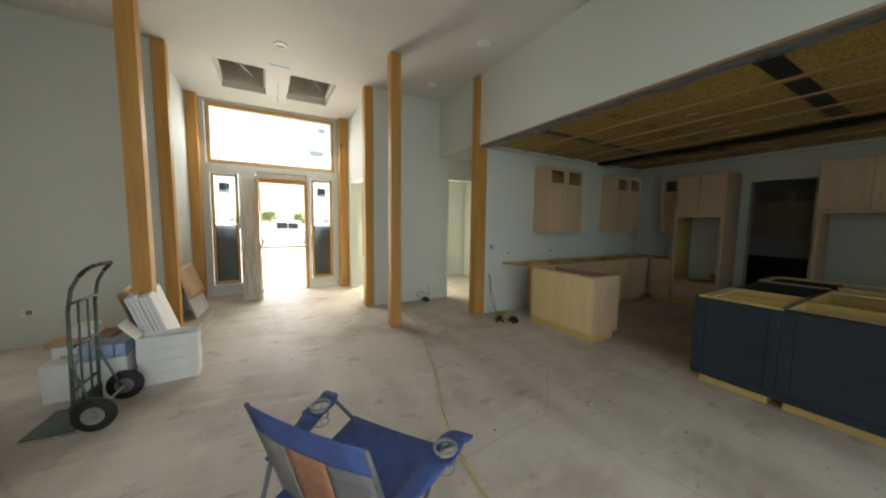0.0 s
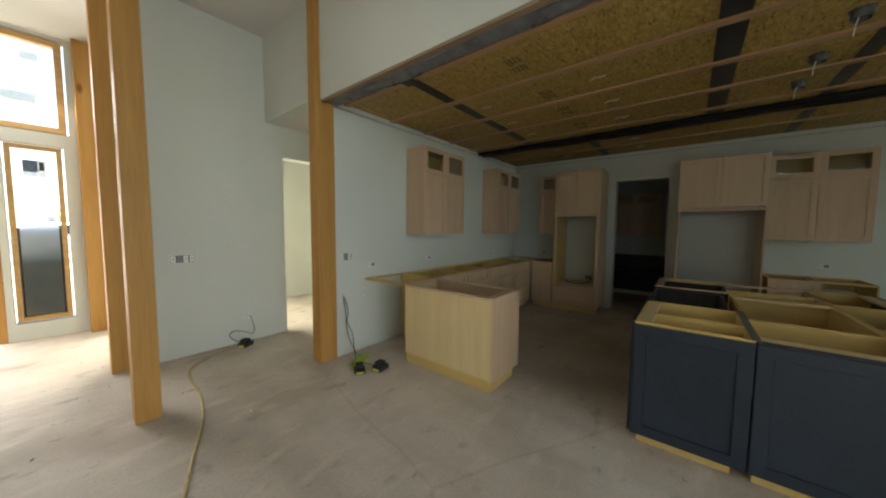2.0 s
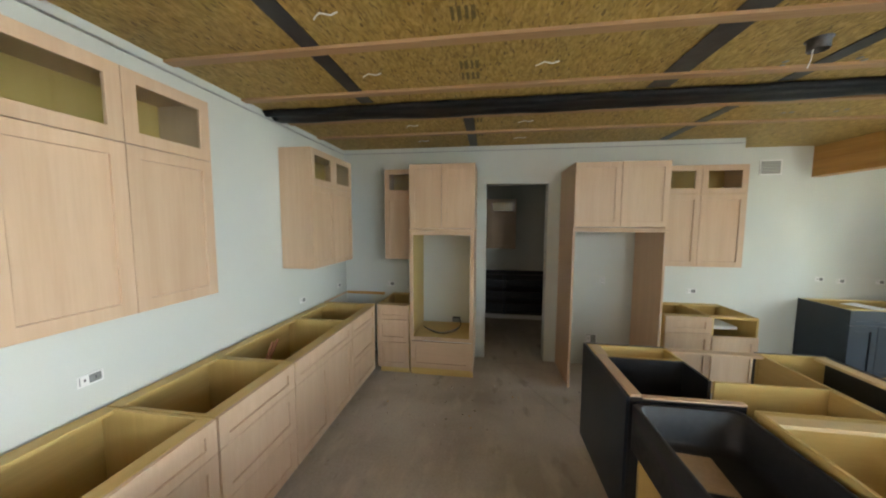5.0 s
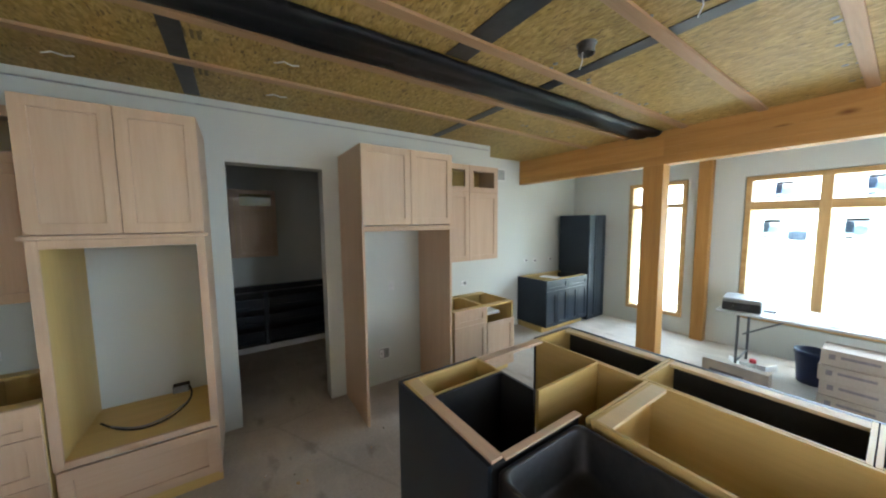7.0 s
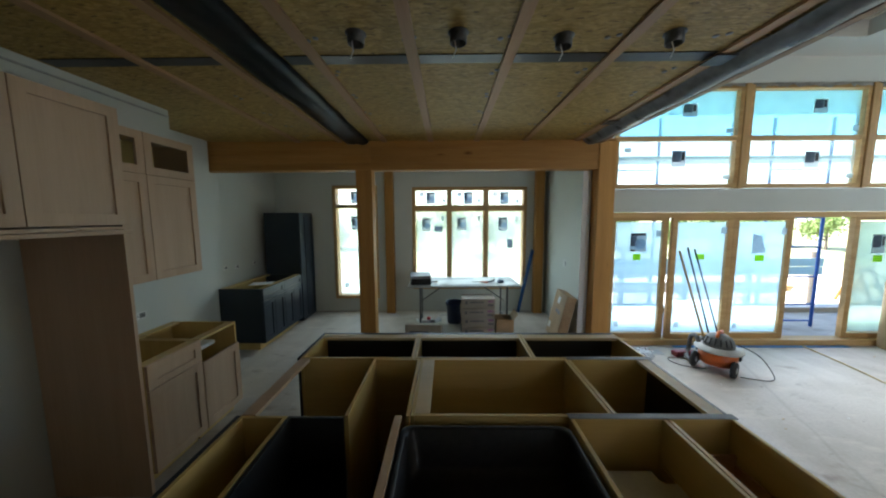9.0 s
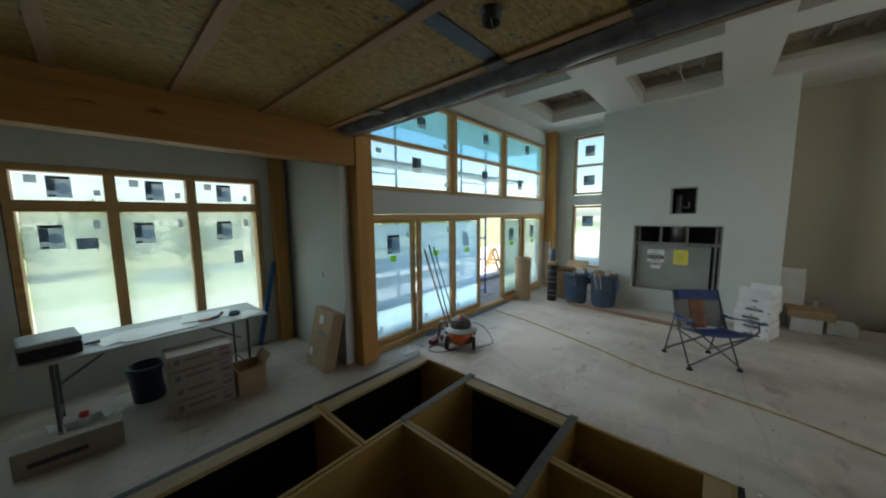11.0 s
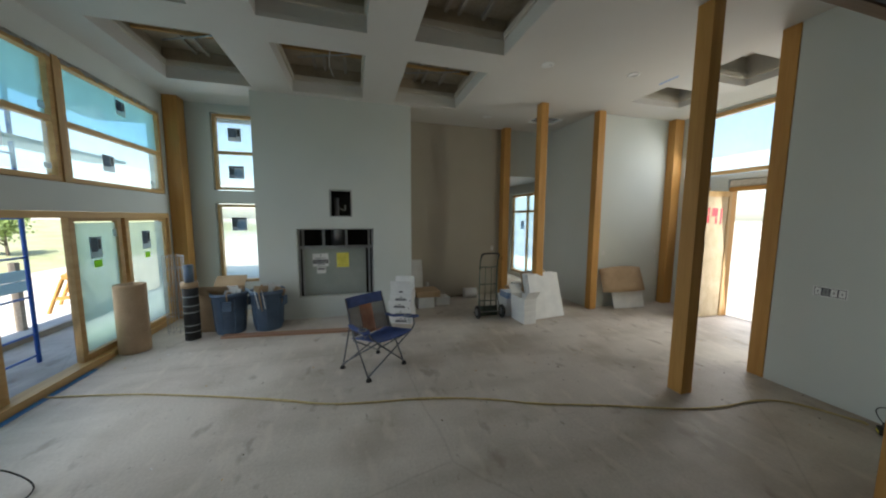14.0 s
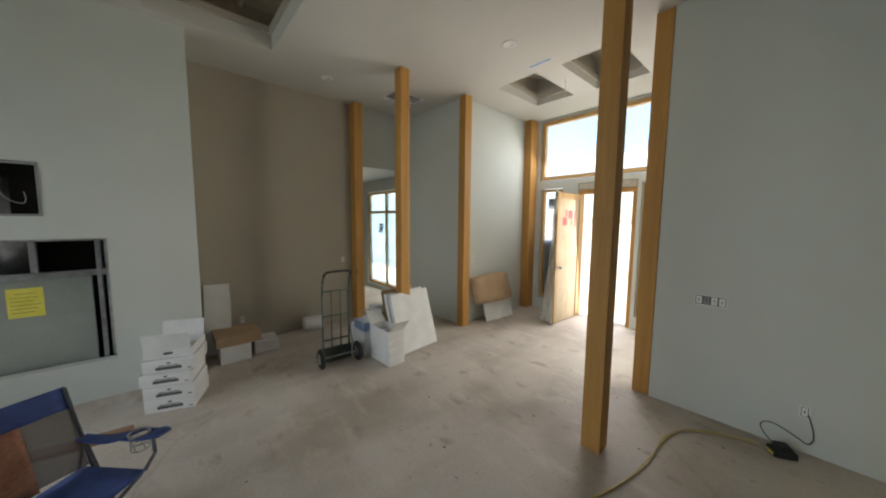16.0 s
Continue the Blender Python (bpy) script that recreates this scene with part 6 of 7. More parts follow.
charger(pose(3.76, 6.42, 0, 0, 0, 30), "black battery charger on the floor by the hall wall")
charger(pose(4.24, 4.74, 0, 0, 0, 60), "black battery charger on the floor below the kitchen outlet")
charger(pose(4.42, 4.62, 0, 0, 0, 10), "black battery charger beside a coiled green cord")
cord("charger_cord", [(3.74, 6.45, 0.03), (3.6, 6.52, 0.12), (3.66, 6.56, 0.2), (3.82, 6.55, 0.14), (3.9, 6.56, 0.08), (3.93, 6.57, 0.18), (3.88, 6.585, 0.33)], 0.004, RUBBER, "looped black charger cord at the hall outlet")
cord("charger_cord", [(4.25, 4.78, 0.04), (4.33, 4.95, 0.1), (4.42, 5.1, 0.3), (4.36, 5.15, 0.42), (4.44, 5.19, 0.55), (4.38, 5.215, 0.7)], 0.004, RUBBER, "black charger cord that hangs from a kitchen outlet")
cord("charger_cord", [(4.42, 4.66, 0.04), (4.36, 4.8, 0.02), (4.4, 5.0, 0.05), (4.36, 5.14, 0.3), (4.40, 5.2, 0.55), (4.37, 5.215, 0.69)], 0.004, RUBBER, "second black charger cord that hangs from a kitchen outlet")
cord("green_cord", [(4.25 + (0.06 + 0.05 * math.sin(0.7 * i) ** 2) * math.cos(1.9 * i) + 0.003 * i, 4.82 + (0.07 + 0.04 * math.cos(1.1 * i) ** 2) * math.sin(1.9 * i), 0.012 + 0.0035 * i) for i in range(34)], 0.0065, GREEN, "tangled green and yellow cord on the floor")

# ---- outlet boxes ----


def outlet(m, w, h, n, label):
    """An open junction box in a wall, its face along local -y."""
    c = thing("outlet_box", m, label, "outlet", "outlet boxes")
    part("rim", boxes((-w / 2, w / 2, -0.004, -0.0005, -h / 2, -h / 2 + 0.008), (-w / 2, w / 2, -0.004, -0.0005, h / 2 - 0.008, h / 2), (-w / 2, -w / 2 + 0.008, -0.004, -0.0005, -h / 2 + 0.0085, h / 2 - 0.0085), (w / 2 - 0.008, w / 2, -0.004, -0.0005, -h / 2 + 0.0085, h / 2 - 0.0085)), WHITE, c)
    part("recess", boxes((-w / 2 + 0.0085, w / 2 - 0.0085, -0.0018, -0.0003, -h / 2 + 0.0085, h / 2 - 0.0085)), INK if n == 4 else GREYPLASTIC, c)
    for i in range(n):
        a = -w / 2 + 0.008 + (w - 0.016) * i / n
        b = -w / 2 + 0.008 + (w - 0.016) * (i + 1) / n
        part("device", boxes((a + 0.006, b - 0.006, -0.003, -0.0005, -h * 0.36, h * 0.36)), GREYPLASTIC if i % 3 == 1 else WHITE, c)
        part("screw_slot", boxes(((a + b) / 2 - 0.004, (a + b) / 2 + 0.004, -0.0036, -0.003, -h * 0.12, h * 0.12)), INK, c)
    return c


for x, y, z, rz, w, h, n, label in (
        (3.22, 6.6, 1.13, 0, 0.24, 0.1, 4, "four-gang open switch box in the hall wall"), (3.86, 6.6, 0.34, 0, 0.06, 0.1, 1, "single outlet low in the hall wall"),
        (4.45, 5.235, 1.16, 0, 0.2, 0.1, 4, "four-gang open switch box beside the timber post"), (4.8, 5.235, 1.04, 0, 0.11, 0.06, 2, "small outlet box in the kitchen wall"),
        (4.67, 5.235, 0.71, 0, 0.06, 0.1, 1, "single outlet in the kitchen wall"), (4.37, 5.235, 0.7, 0, 0.06, 0.1, 1, "single outlet with chargers plugged in"),
        (5.88, 5.235, 1.05, 0, 0.11, 0.06, 2, "small outlet box over the counter run"), (7.75, 5.235, 1.0, 0, 0.11, 0.06, 2, "small outlet box over the counter run"),
        (8.6, 5.235, 1.0, 0, 0.11, 0.06, 2, "small outlet box near the kitchen corner"), (8.835, 4.56, 1.0, -90, 0.11, 0.06, 2, "small outlet box beside the oven tower"),
        (8.835, 1.72, 1.13, -90, 0.06, 0.1, 1, "single outlet in the fridge bay"), (8.835, 1.83, 0.35, -90, 0.14, 0.13, 2, "water outlet box low in the fridge bay"),
        (8.835, 0.67, 1.03, -90, 0.11, 0.06, 2, "small outlet box under the wall cabinet"), (9.5, -1.3, 1.12, -90, 0.1, 0.06, 2, "small outlet box over the sideboard"),
        (9.5, -1.55, 1.1, -90, 0.1, 0.06, 2, "small outlet box over the sideboard"), (9.5, -2.0, 1.1, -90, 0.1, 0.06, 2, "small outlet box beside the tall cabinet"),
        (4.28, -1.74, 1.11, 90, 0.12, 0.1, 2, "two-gang open switch box in the dining wall"), (-1.82, 5.21, 1.13, 90, 0.06, 0.1, 1, "single switch box in the recess wall"),
        (-1.82, 3.59, 0.32, 90, 0.06, 0.1, 1, "single outlet low in the recess wall"), (-0.2, 7.0, 1.16, 90, 0.06, 0.1, 1, "single switch box in the entry wall"),
        (-1.5, 6.66, 0.42, 0, 0.12, 0.08, 2, "double outlet low in the alcove wall"), (-0.2, 8.42, 1.15, 90, 0.06, 0.1, 1, "single switch box beside the front windows")):
    outlet(pose(x, y, z, 0, 0, rz), w, h, n, label)
grille = thing("wall_grille", pose(9.38, -0.5, 2.62, 0, 0, -90), "small white louvred air grille", "grille")
part("frame", boxes((-0.13, 0.13, -0.008, -0.001, -0.1, -0.085), (-0.13, 0.13, -0.008, -0.001, 0.085, 0.1), (-0.13, -0.115, -0.008, -0.001, -0.0845, 0.0845), (0.115, 0.13, -0.008, -0.001, -0.0845, 0.0845)), WHITE, grille)
for k in range(8):
    part("slat", boxes((-0.114, 0.114, -0.006, -0.001, -0.08 + 0.0205 * k, -0.068 + 0.0205 * k)), GREYPLASTIC, grille)

# ---- downlights and kitchen ceiling fittings ----
for x, y in ((1.3, 5.95), (3.63, 4.5), (3.62, 5.96), (1.2, 4.58), (-1.05, 4.68)):
    d = thing("downlight", pose(x, y, CEIL), "unlit white recessed downlight trim", "downlight", "downlights")
    bm = bmesh.new()
    lathe(bm, [(0.0, -0.003), (0.055, -0.003), (0.06, -0.012), (0.085, -0.006), (0.088, -0.0005), (0.0, -0.0005)], 28)
    part("trim", bm, WHITE, d, smooth=True)
for x, y in ((6.69, 1.4), (6.12, 1.4), (5.52, 1.35), (4.91, 1.37)):
    d = thing("light_can", pose(x, y, KC), "open steel light can with hanging wires under the ceiling", "light can", "light cans")
    bm = bmesh.new()
    lathe(bm, [(0.058, -0.001), (0.058, -0.004), (0.047, -0.005), (0.047, -0.056), (0.044, -0.06), (0.041, -0.056), (0.041, -0.008), (0.0, -0.008)], 26)
    part("can", bm, mat("dull_dark_steel", (0.05, 0.05, 0.05), (0.13, 0.13, 0.13), 0.35, 20, metal=0.7, bump=0), d, smooth=True)
    bm = bmesh.new()
    bent(bm, [(0.01, 0, -0.006), (0.02, 0.01, -0.05), (0.012, 0.02, -0.1), (0.03, 0.02, -0.14)], 0.003, 6)
    part("wire", bm, WHITE, d, "pale hanging wire")
WASHER = mat("dull_washer_steel", (0.16, 0.16, 0.15), (0.30, 0.30, 0.29), 0.45, 20, metal=0.6, bump=0)
for x in (4.63, 5.24, 5.85, 6.4, 6.96, 7.95):
    for k in range(6 if x < 7.5 else 4):
        y = -0.75 + 0.42 * k
        bm = bmesh.new()
        lathe(bm, [(0.0, -0.0045), (0.006, -0.0045), (0.006, -0.006), (0.017, -0.004), (0.017, -0.0008), (0.0, -0.0008)], 12)
        for s in (-0.03, 0.03):
            w = new("washer", mesh_of("washer", bm.copy(), WASHER))
            tagged(w, "round steel washer screwed to strand board", "washer", "ceiling washers")
            w.matrix_basis = pose(x + s * math.cos(9 * y), y + s * math.sin(9 * y), KC)
        bm.free()
for x in (5.45, 6.1, 6.72, 7.85, 8.45):
    for y in (4.0, 2.84):
        bm = bmesh.new()
        bent(bm, [(0, -0.07, 0), (0.012, -0.03, -0.004), (-0.006, 0.02, 0), (0.01, 0.05, -0.006), (0.03, 0.07, -0.004)], 0.004, 6)
        w = solid("wire_tail", bm, WHITE, "short white wire tail stapled to strand board", "wire", group="ceiling wire tails")
        w.matrix_basis = pose(x, y, KC - 0.008)
PRINT = mat("stencil_ink", (0.11, 0.08, 0.03), (0.20, 0.145, 0.05), 0.7, 40, bump=0)
for k, x in enumerate((4.75, 4.9, 5.5, 5.62, 6.05, 6.2, 6.7, 6.85, 7.8, 8.3)):
    s = thing("stencil_print", pose(x, 3.27, KC), "faded black stencil bars on strand board", "print", "stencil prints")
    for j in range(4):
        part("print_bar", boxes((-0.05, 0.05, 0.035 * j, 0.035 * j + 0.02 - 0.004 * (j % 2), -0.003, -0.0012)), PRINT, s)
cord("coffer_wire", [(0.35, 1.75, 4.35), (0.3, 1.72, 4.15), (0.38, 1.7, 3.95), (0.33, 1.74, 3.85), (0.36, 1.76, 3.8)], 0.006, WHITE, "pale wire that hangs from a coffer", "wire")
cord("entry_wire", [(1.3, 7.3, CEIL), (1.32, 7.31, 3.8), (1.28, 7.3, 3.7), (1.31, 7.29, 3.62)], 0.004, WHITE, "pale wire that hangs from the entry ceiling", "wire")
solid("blue_tape_strip", boxes((1.15, 1.45, 6.6, 6.63, CEIL - 0.002, CEIL - 0.0005)), mat("blue_tape", (0.05, 0.22, 0.6), (0.08, 0.3, 0.7), 0.5, 10), "strip of blue masking tape on the ceiling", "tape")

# ---- oven cavity wires, copper pipes, cardboard in the sink, papers ----
cord("oven_wire", [(8.56, 4.02, 0.497), (8.47, 3.95, 0.492), (8.38, 3.86, 0.491), (8.33, 3.76, 0.491), (8.37, 3.64, 0.494), (8.46, 3.55, 0.52), (8.57, 3.52, 0.56), (8.66, 3.55, 0.575)], 0.0065, RUBBER, "thin dark cable coiled in the oven cavity", "cable")
cord("oven_wire", [(8.47, 3.95, 0.5), (8.36, 3.83, 0.5), (8.35, 3.72, 0.5), (8.42, 3.6, 0.515), (8.5, 3.54, 0.535)], 0.005, GREYPLASTIC, "second grey strand of cable in the oven cavity", "cable")
box_ = thing("junction_box", pose(8.67, 3.60, 0.545), "small dark junction box on the oven cavity's back wall", "junction box")
part("body", boxes((-0.03, 0.03, -0.05, 0.05, 0, 0.06), bevel=0.004), RUBBER, box_)
part("cover", boxes((-0.036, -0.0305, -0.045, 0.045, 0.005, 0.055)), GREYPLASTIC, box_)
COPPER = mat("copper_pipe", (0.45, 0.2, 0.12), (0.58, 0.29, 0.18), 0.35, 10, metal=0.8)
for k in range(2):
    bm = bmesh.new()
    bent(bm, [(6.85 + 0.05 * k, 5.0, 0.15), (6.85 + 0.05 * k, 5.0, 0.72), (6.92 + 0.06 * k, 4.98, 0.86)], 0.011)
    solid("copper_stub", bm, COPPER, "bent copper water pipe in a base cabinet", "pipe", group="copper stubs", smooth=True)
for x, rz in ((5.75, 4), (6.05, -6)):
    c = solid("card_offcut", boxes((0, 0.24, 0, 0.2, 0, 0.006)), CARD, "brown card offcut in the sink", "card", group="cards in the sink")
    c.matrix_basis = pose(x, 2.07, 0.662, 0, 0, rz)
paper = solid("paper_sheet", boxes((0, 0.3, 0, 0.22, 0, 0.003)), WHITE, "white paper on the open sideboard", "paper")
paper.matrix_basis = pose(8.85, -1.45, 0.883, 0, 0, 15)
bag2 = solid("white_bag", boxes((0, 0.3, 0, 0.25, 0, 0.04), bevel=0.018), WHITE, "white plastic bag in a missing drawer's gap", "bag")
bag2.matrix_basis = pose(8.35, 0.47, 0.705)
part("drawer_gap_floor", boxes((0.019, 0.421, 0.002, 0.6, 0.685, 0.7)), PLY["x"], bpy.data.objects["base_cabinet.006"] if "base_cabinet.006" in bpy.data.objects else pen)

# ---- pantry cabinets ----
pantry = thing("pantry_cabinet", pose(10.65, 3.9, 0, 0, 0, FACE), "dark navy pantry base cabinet with open drawer gaps", "cabinet")
carcass(pantry, 2.2, 0.62, 0.1, 0.88, BLACKIN, NAVY)
for k in range(3):
    for x0, x1 in ((0.02, 0.99), (1.07, 2.18)):
        part("drawer_front", shaker(x0, x1, 0.15 + 0.24 * k, 0.31 + 0.24 * k, -0.001), NAVY, pantry)
part("mid_post", boxes((1.0, 1.06, -0.02, -0.0005, 0.1, 0.88)), NAVY, pantry)
part("plinth", boxes((0.0, 2.2, 0.05, 0.07, 0.0, 0.099)), WHITE, pantry)
upper_cabinet(pose(10.95, 3.7, 0, 0, 0, FACE), 1.05, 0.33, 1.36, 2.35, 2.05, 2, "dim maple wall cabinet in the pantry")

# ---- dining area ----
table = thing("folding_table", pose(5.0, -2.5, 0, 0, 0, 1.5), "long pale folding table with tools and papers on it", "table")
part("tabletop", boxes((0, 1.85, 0, 0.75, 0.715, 0.745), bevel=0.01), mat("pale_moulded_plastic", (0.42, 0.44, 0.45), (0.55, 0.56, 0.57), 0.5, 6), table)
for x, s in ((0.2, 1), (1.65, -1)):
    for y in (0.1, 0.65):
        bm = bmesh.new()
        tube(bm, (x, y, 0.0), (x, y, 0.714), 0.014)
        part("leg", bm, GREYTUBE, table, smooth=True)
    bm = bmesh.new()
    tube(bm, (x, 0.1, 0.12), (x, 0.65, 0.12), 0.011)
    part("crossbar", bm, GREYTUBE, table, smooth=True)
    bm = bmesh.new()
    tube(bm, (x, 0.375, 0.4), (x + s * 0.45, 0.375, 0.71), 0.01)
    part("brace", bm, GREYTUBE, table, smooth=True)
tool = thing("tool_case", pose(6.5, -2.2, 0.748, 0, 0, 8), "black hard tool case on the folding table", "tool case")
part("body", boxes((0, 0.34, 0, 0.4, 0, 0.1), bevel=0.015), RUBBER, tool)
part("lid", boxes((0.0, 0.34, 0, 0.4, 0.101, 0.15), bevel=0.015), GREYPLASTIC, tool)
bm = bmesh.new()
bent(bm, [(0.1, 0.4, 0.06), (0.1, 0.44, 0.06), (0.24, 0.44, 0.06), (0.24, 0.4, 0.06)], 0.01)
part("handle", bm, RUBBER, tool, smooth=True)
for k, (x, y, w, d, rz) in enumerate(((5.65, -2.25, 0.6, 0.42, 6), (5.25, -2.3, 0.45, 0.35, -12), (6.1, -2.2, 0.35, 0.3, 20), (5.1, -2.05, 0.3, 0.22, 30))):
    rows = [[(w * u / 4, d * v / 3, 0.003 + 0.006 * math.sin(3 * u + v + k)) for u in range(5)] for v in range(4)]
    p = solid("drawing_sheet", sheet(bmesh.new(), rows, 0.0015), WHITE, "curled white drawing sheet on the folding table", "paper", group="papers on the table")
    p.matrix_basis = pose(x, y, 0.75, 0, 0, rz)
tape = thing("tape_roll", pose(5.28, -1.95, 0.748), "blue roll of masking tape on the table", "tape roll")
bm = bmesh.new()
lathe(bm, [(0.038, 0.0), (0.055, 0.0), (0.055, 0.045), (0.038, 0.045), (0.038, 0.0)], 24)
part("roll", bm, PLASTICBLUE, tape, smooth=True)
for k, (x, y, rz, l_, m) in enumerate(((5.42, -2.0, 25, 0.22, GREYTUBE), (5.5, -1.92, -15, 0.26, ORANGE), (5.36, -2.12, 60, 0.18, RUBBER), (6.35, -1.98, 10, 0.2, GREYTUBE))):
    h = thing("hand_tool", pose(x, y, 0.749, 0, 0, rz), "small hand tool on the folding table", "tool", "tools on the table")
    bm = bmesh.new()
    tube(bm, (0, 0, 0.016), (l_ * 0.5, 0, 0.016), 0.015, 10, 0.011)
    part("grip", bm, m, h, smooth=True)
    bm = bmesh.new()
    tube(bm, (l_ * 0.5, 0, 0.016), (l_, 0, 0.014), 0.006)
    part("shaft", bm, STEEL, h, smooth=True)
FADED = mat("faded_print", (0.17, 0.165, 0.18), (0.26, 0.25, 0.27), 0.7, 20, bump=0)
DULLCARD = mat("greyish_card", (0.36, 0.325, 0.285), (0.46, 0.42, 0.37), 0.75, 5, bump=0.08)
VIOLET = mat("violet_print", (0.34, 0.18, 0.32), (0.44, 0.26, 0.42), 0.7, 20, bump=0)
for i, (dx, dy, rz) in enumerate(((0, 0, 0.4), (-0.012, -0.014, -0.8), (0.01, 0.006, 1.0), (-0.006, -0.01, -0.5))):
    c = carton(pose(5.445 + dx, -1.75 + dy, 0.151 * i, 0, 0, rz), 0.515, 0.3, 0.149, DULLCARD, "long greyish printed carton in a stack under the table edge", False, group="printed cartons")
    for x0, x1, z0, z1 in ((0.12, 0.34, 0.08, 0.105), (0.05, 0.09, 0.06, 0.11), (0.40, 0.49, 0.09, 0.125), (0.40, 0.49, 0.03, 0.065)):
        part("print_bar", boxes((0.515 - x1, 0.515 - x0, 0.3005, 0.302, z0, z1)), FADED if x0 < 0.2 or z0 < 0.05 else VIOLET, c)
carton(pose(5.16, -1.7, 0), 0.265, 0.3, 0.28, CARD, "open brown carton beside the printed cartons", lid=35)
bucket = thing("bucket", pose(6.05, -2.15, 0), "dark blue plastic bucket under the table", "bucket")
bm = bmesh.new()
lathe(bm, [(0.0, 0.0), (0.13, 0.0), (0.155, 0.33), (0.165, 0.33), (0.165, 0.37), (0.15, 0.37), (0.125, 0.01), (0.0, 0.01)], 28)
part("body", bm, mat("navy_plastic", (0.012, 0.018, 0.06), (0.025, 0.035, 0.1), 0.4, 6), bucket, smooth=True)
bm = bmesh.new()
bent(bm, [(0.165 * math.cos(a), -0.02 - 0.03 * math.sin(a), 0.34 - 0.16 * math.sin(a)) for a in [math.pi * k / 8 for k in range(9)]], 0.004, 6)
part("handle", bm, STEEL, bucket, smooth=True)
c = carton(pose(6.27, -1.5, 0, 0, 0, -3), 0.57, 0.1, 0.2, DULLCARD, "flat greyish printed carton on edge on the dining floor", False)
part("print_bar", boxes((0.2, 0.5, 0.1005, 0.102, 0.06, 0.1)), INK, c)
carton(pose(6.4, -2.02, 0, 0, 0, 10), 0.24, 0.2, 0.08, WHITECARD, "small open white carton on the dining floor", lid=60)
cup = thing("red_cap_bottle", pose(6.5, -1.92, 0.0), "small white bottle with a red cap", "bottle")
bm = bmesh.new()
lathe(bm, [(0.0, 0), (0.035, 0), (0.035, 0.1), (0.02, 0.12), (0.0, 0.12)], 18)
part("body", bm, WHITE, cup, smooth=True)
bm = bmesh.new()
lathe(bm, [(0.0, 0.121), (0.032, 0.121), (0.03, 0.16), (0.0, 0.165)], 18)
part("cap", bm, RED, cup, "red cap", True)
lean = thing("leaning_carton", pose(4.56, -1.74, 0, 0, 0, 86), "tall brown carton that leans on the dining wall", "box")
bm = boxes((0, 0.54, 0, 0.14, 0, 0.72), bevel=0.006)
bmesh.ops.transform(bm, matrix=Matrix.Translation((0, 0, 0.002)) @ Matrix.Rotation(radians(-13), 4, "X"), verts=bm.verts)
part("body", bm, CARD, lean)
for b, m in (((0.04, 0.14, -0.002, -0.0005, 0.1, 0.19), WHITECARD), ((0.19, 0.3, -0.002, -0.0005, 0.54, 0.64), WHITECARD), ((0.2, 0.42, -0.002, -0.0005, 0.4, 0.45), FADED)):
    bm = boxes(b)
    bmesh.ops.transform(bm, matrix=Matrix.Translation((0, 0, 0.002)) @ Matrix.Rotation(radians(-13), 4, "X"), verts=bm.verts)
    part("label", bm, m, lean)
bm = boxes((-0.03, 0.03, 0.0, 0.025, 0, 1.25), bevel=0.003)
lev = solid("spirit_level", bm, mat("blue_metal", (0.03, 0.10, 0.3), (0.05, 0.16, 0.42), 0.35, 8, metal=0.3), "long blue spirit level that leans in the dining corner", "level")
lev.matrix_basis = pose(4.80, -2.72, 0.008, 0, -12, 0)
drape = thing("door_plastic", pose(0, 0, 0), "torn clear plastic that hangs from the open front door", "plastic")
rows = []
for j in range(25):
    v = j / 24
    rows.append([(0.64 + 0.31 * u + 0.012 * math.sin(8 * u + 4 * v) + 0.03 * noise.noise((u * 3, v * 5, 1)), 7.86 + 0.014 * math.sin(13 * u + 3 * math.sin(5 * v)) + 0.07 * noise.noise((u * 5, v * 8, 4)) + 0.5 * (1 - u) * v + 0.12 * (1 - u), 0.03 + 2.38 * v + 0.05 * noise.noise((u * 6, 3, 0)) * (v < 0.05)) for u in [k / 20 for k in range(21)]])
part("film", sheet(bmesh.new(), rows), PLASTIC, drape, smooth=True)
bundle = thing("wrapped_bundle", pose(0, 0, 0), "kraft-faced insulation stuffed over the front door", "insulation", "", "structure")
bm = boxes((0.89, 1.89, 8.775, 8.9, 2.465, 2.595), bevel=0.03)
part("batt", bm, mat("plastic_wrapped_batt", (0.42, 0.38, 0.31), (0.60, 0.56, 0.48), 0.4, 9, bump=0.4, fine=20), bundle)

# ---- outdoors ----
BARK = mat("grey_bark", (0.08, 0.065, 0.05), (0.16, 0.13, 0.1), 0.9, 8, (4, 4, 0.6), 0.4)
LEAF = mat("green_leaves", (0.12, 0.17, 0.04), (0.22, 0.30, 0.09), 0.7, 3, bump=0.1)


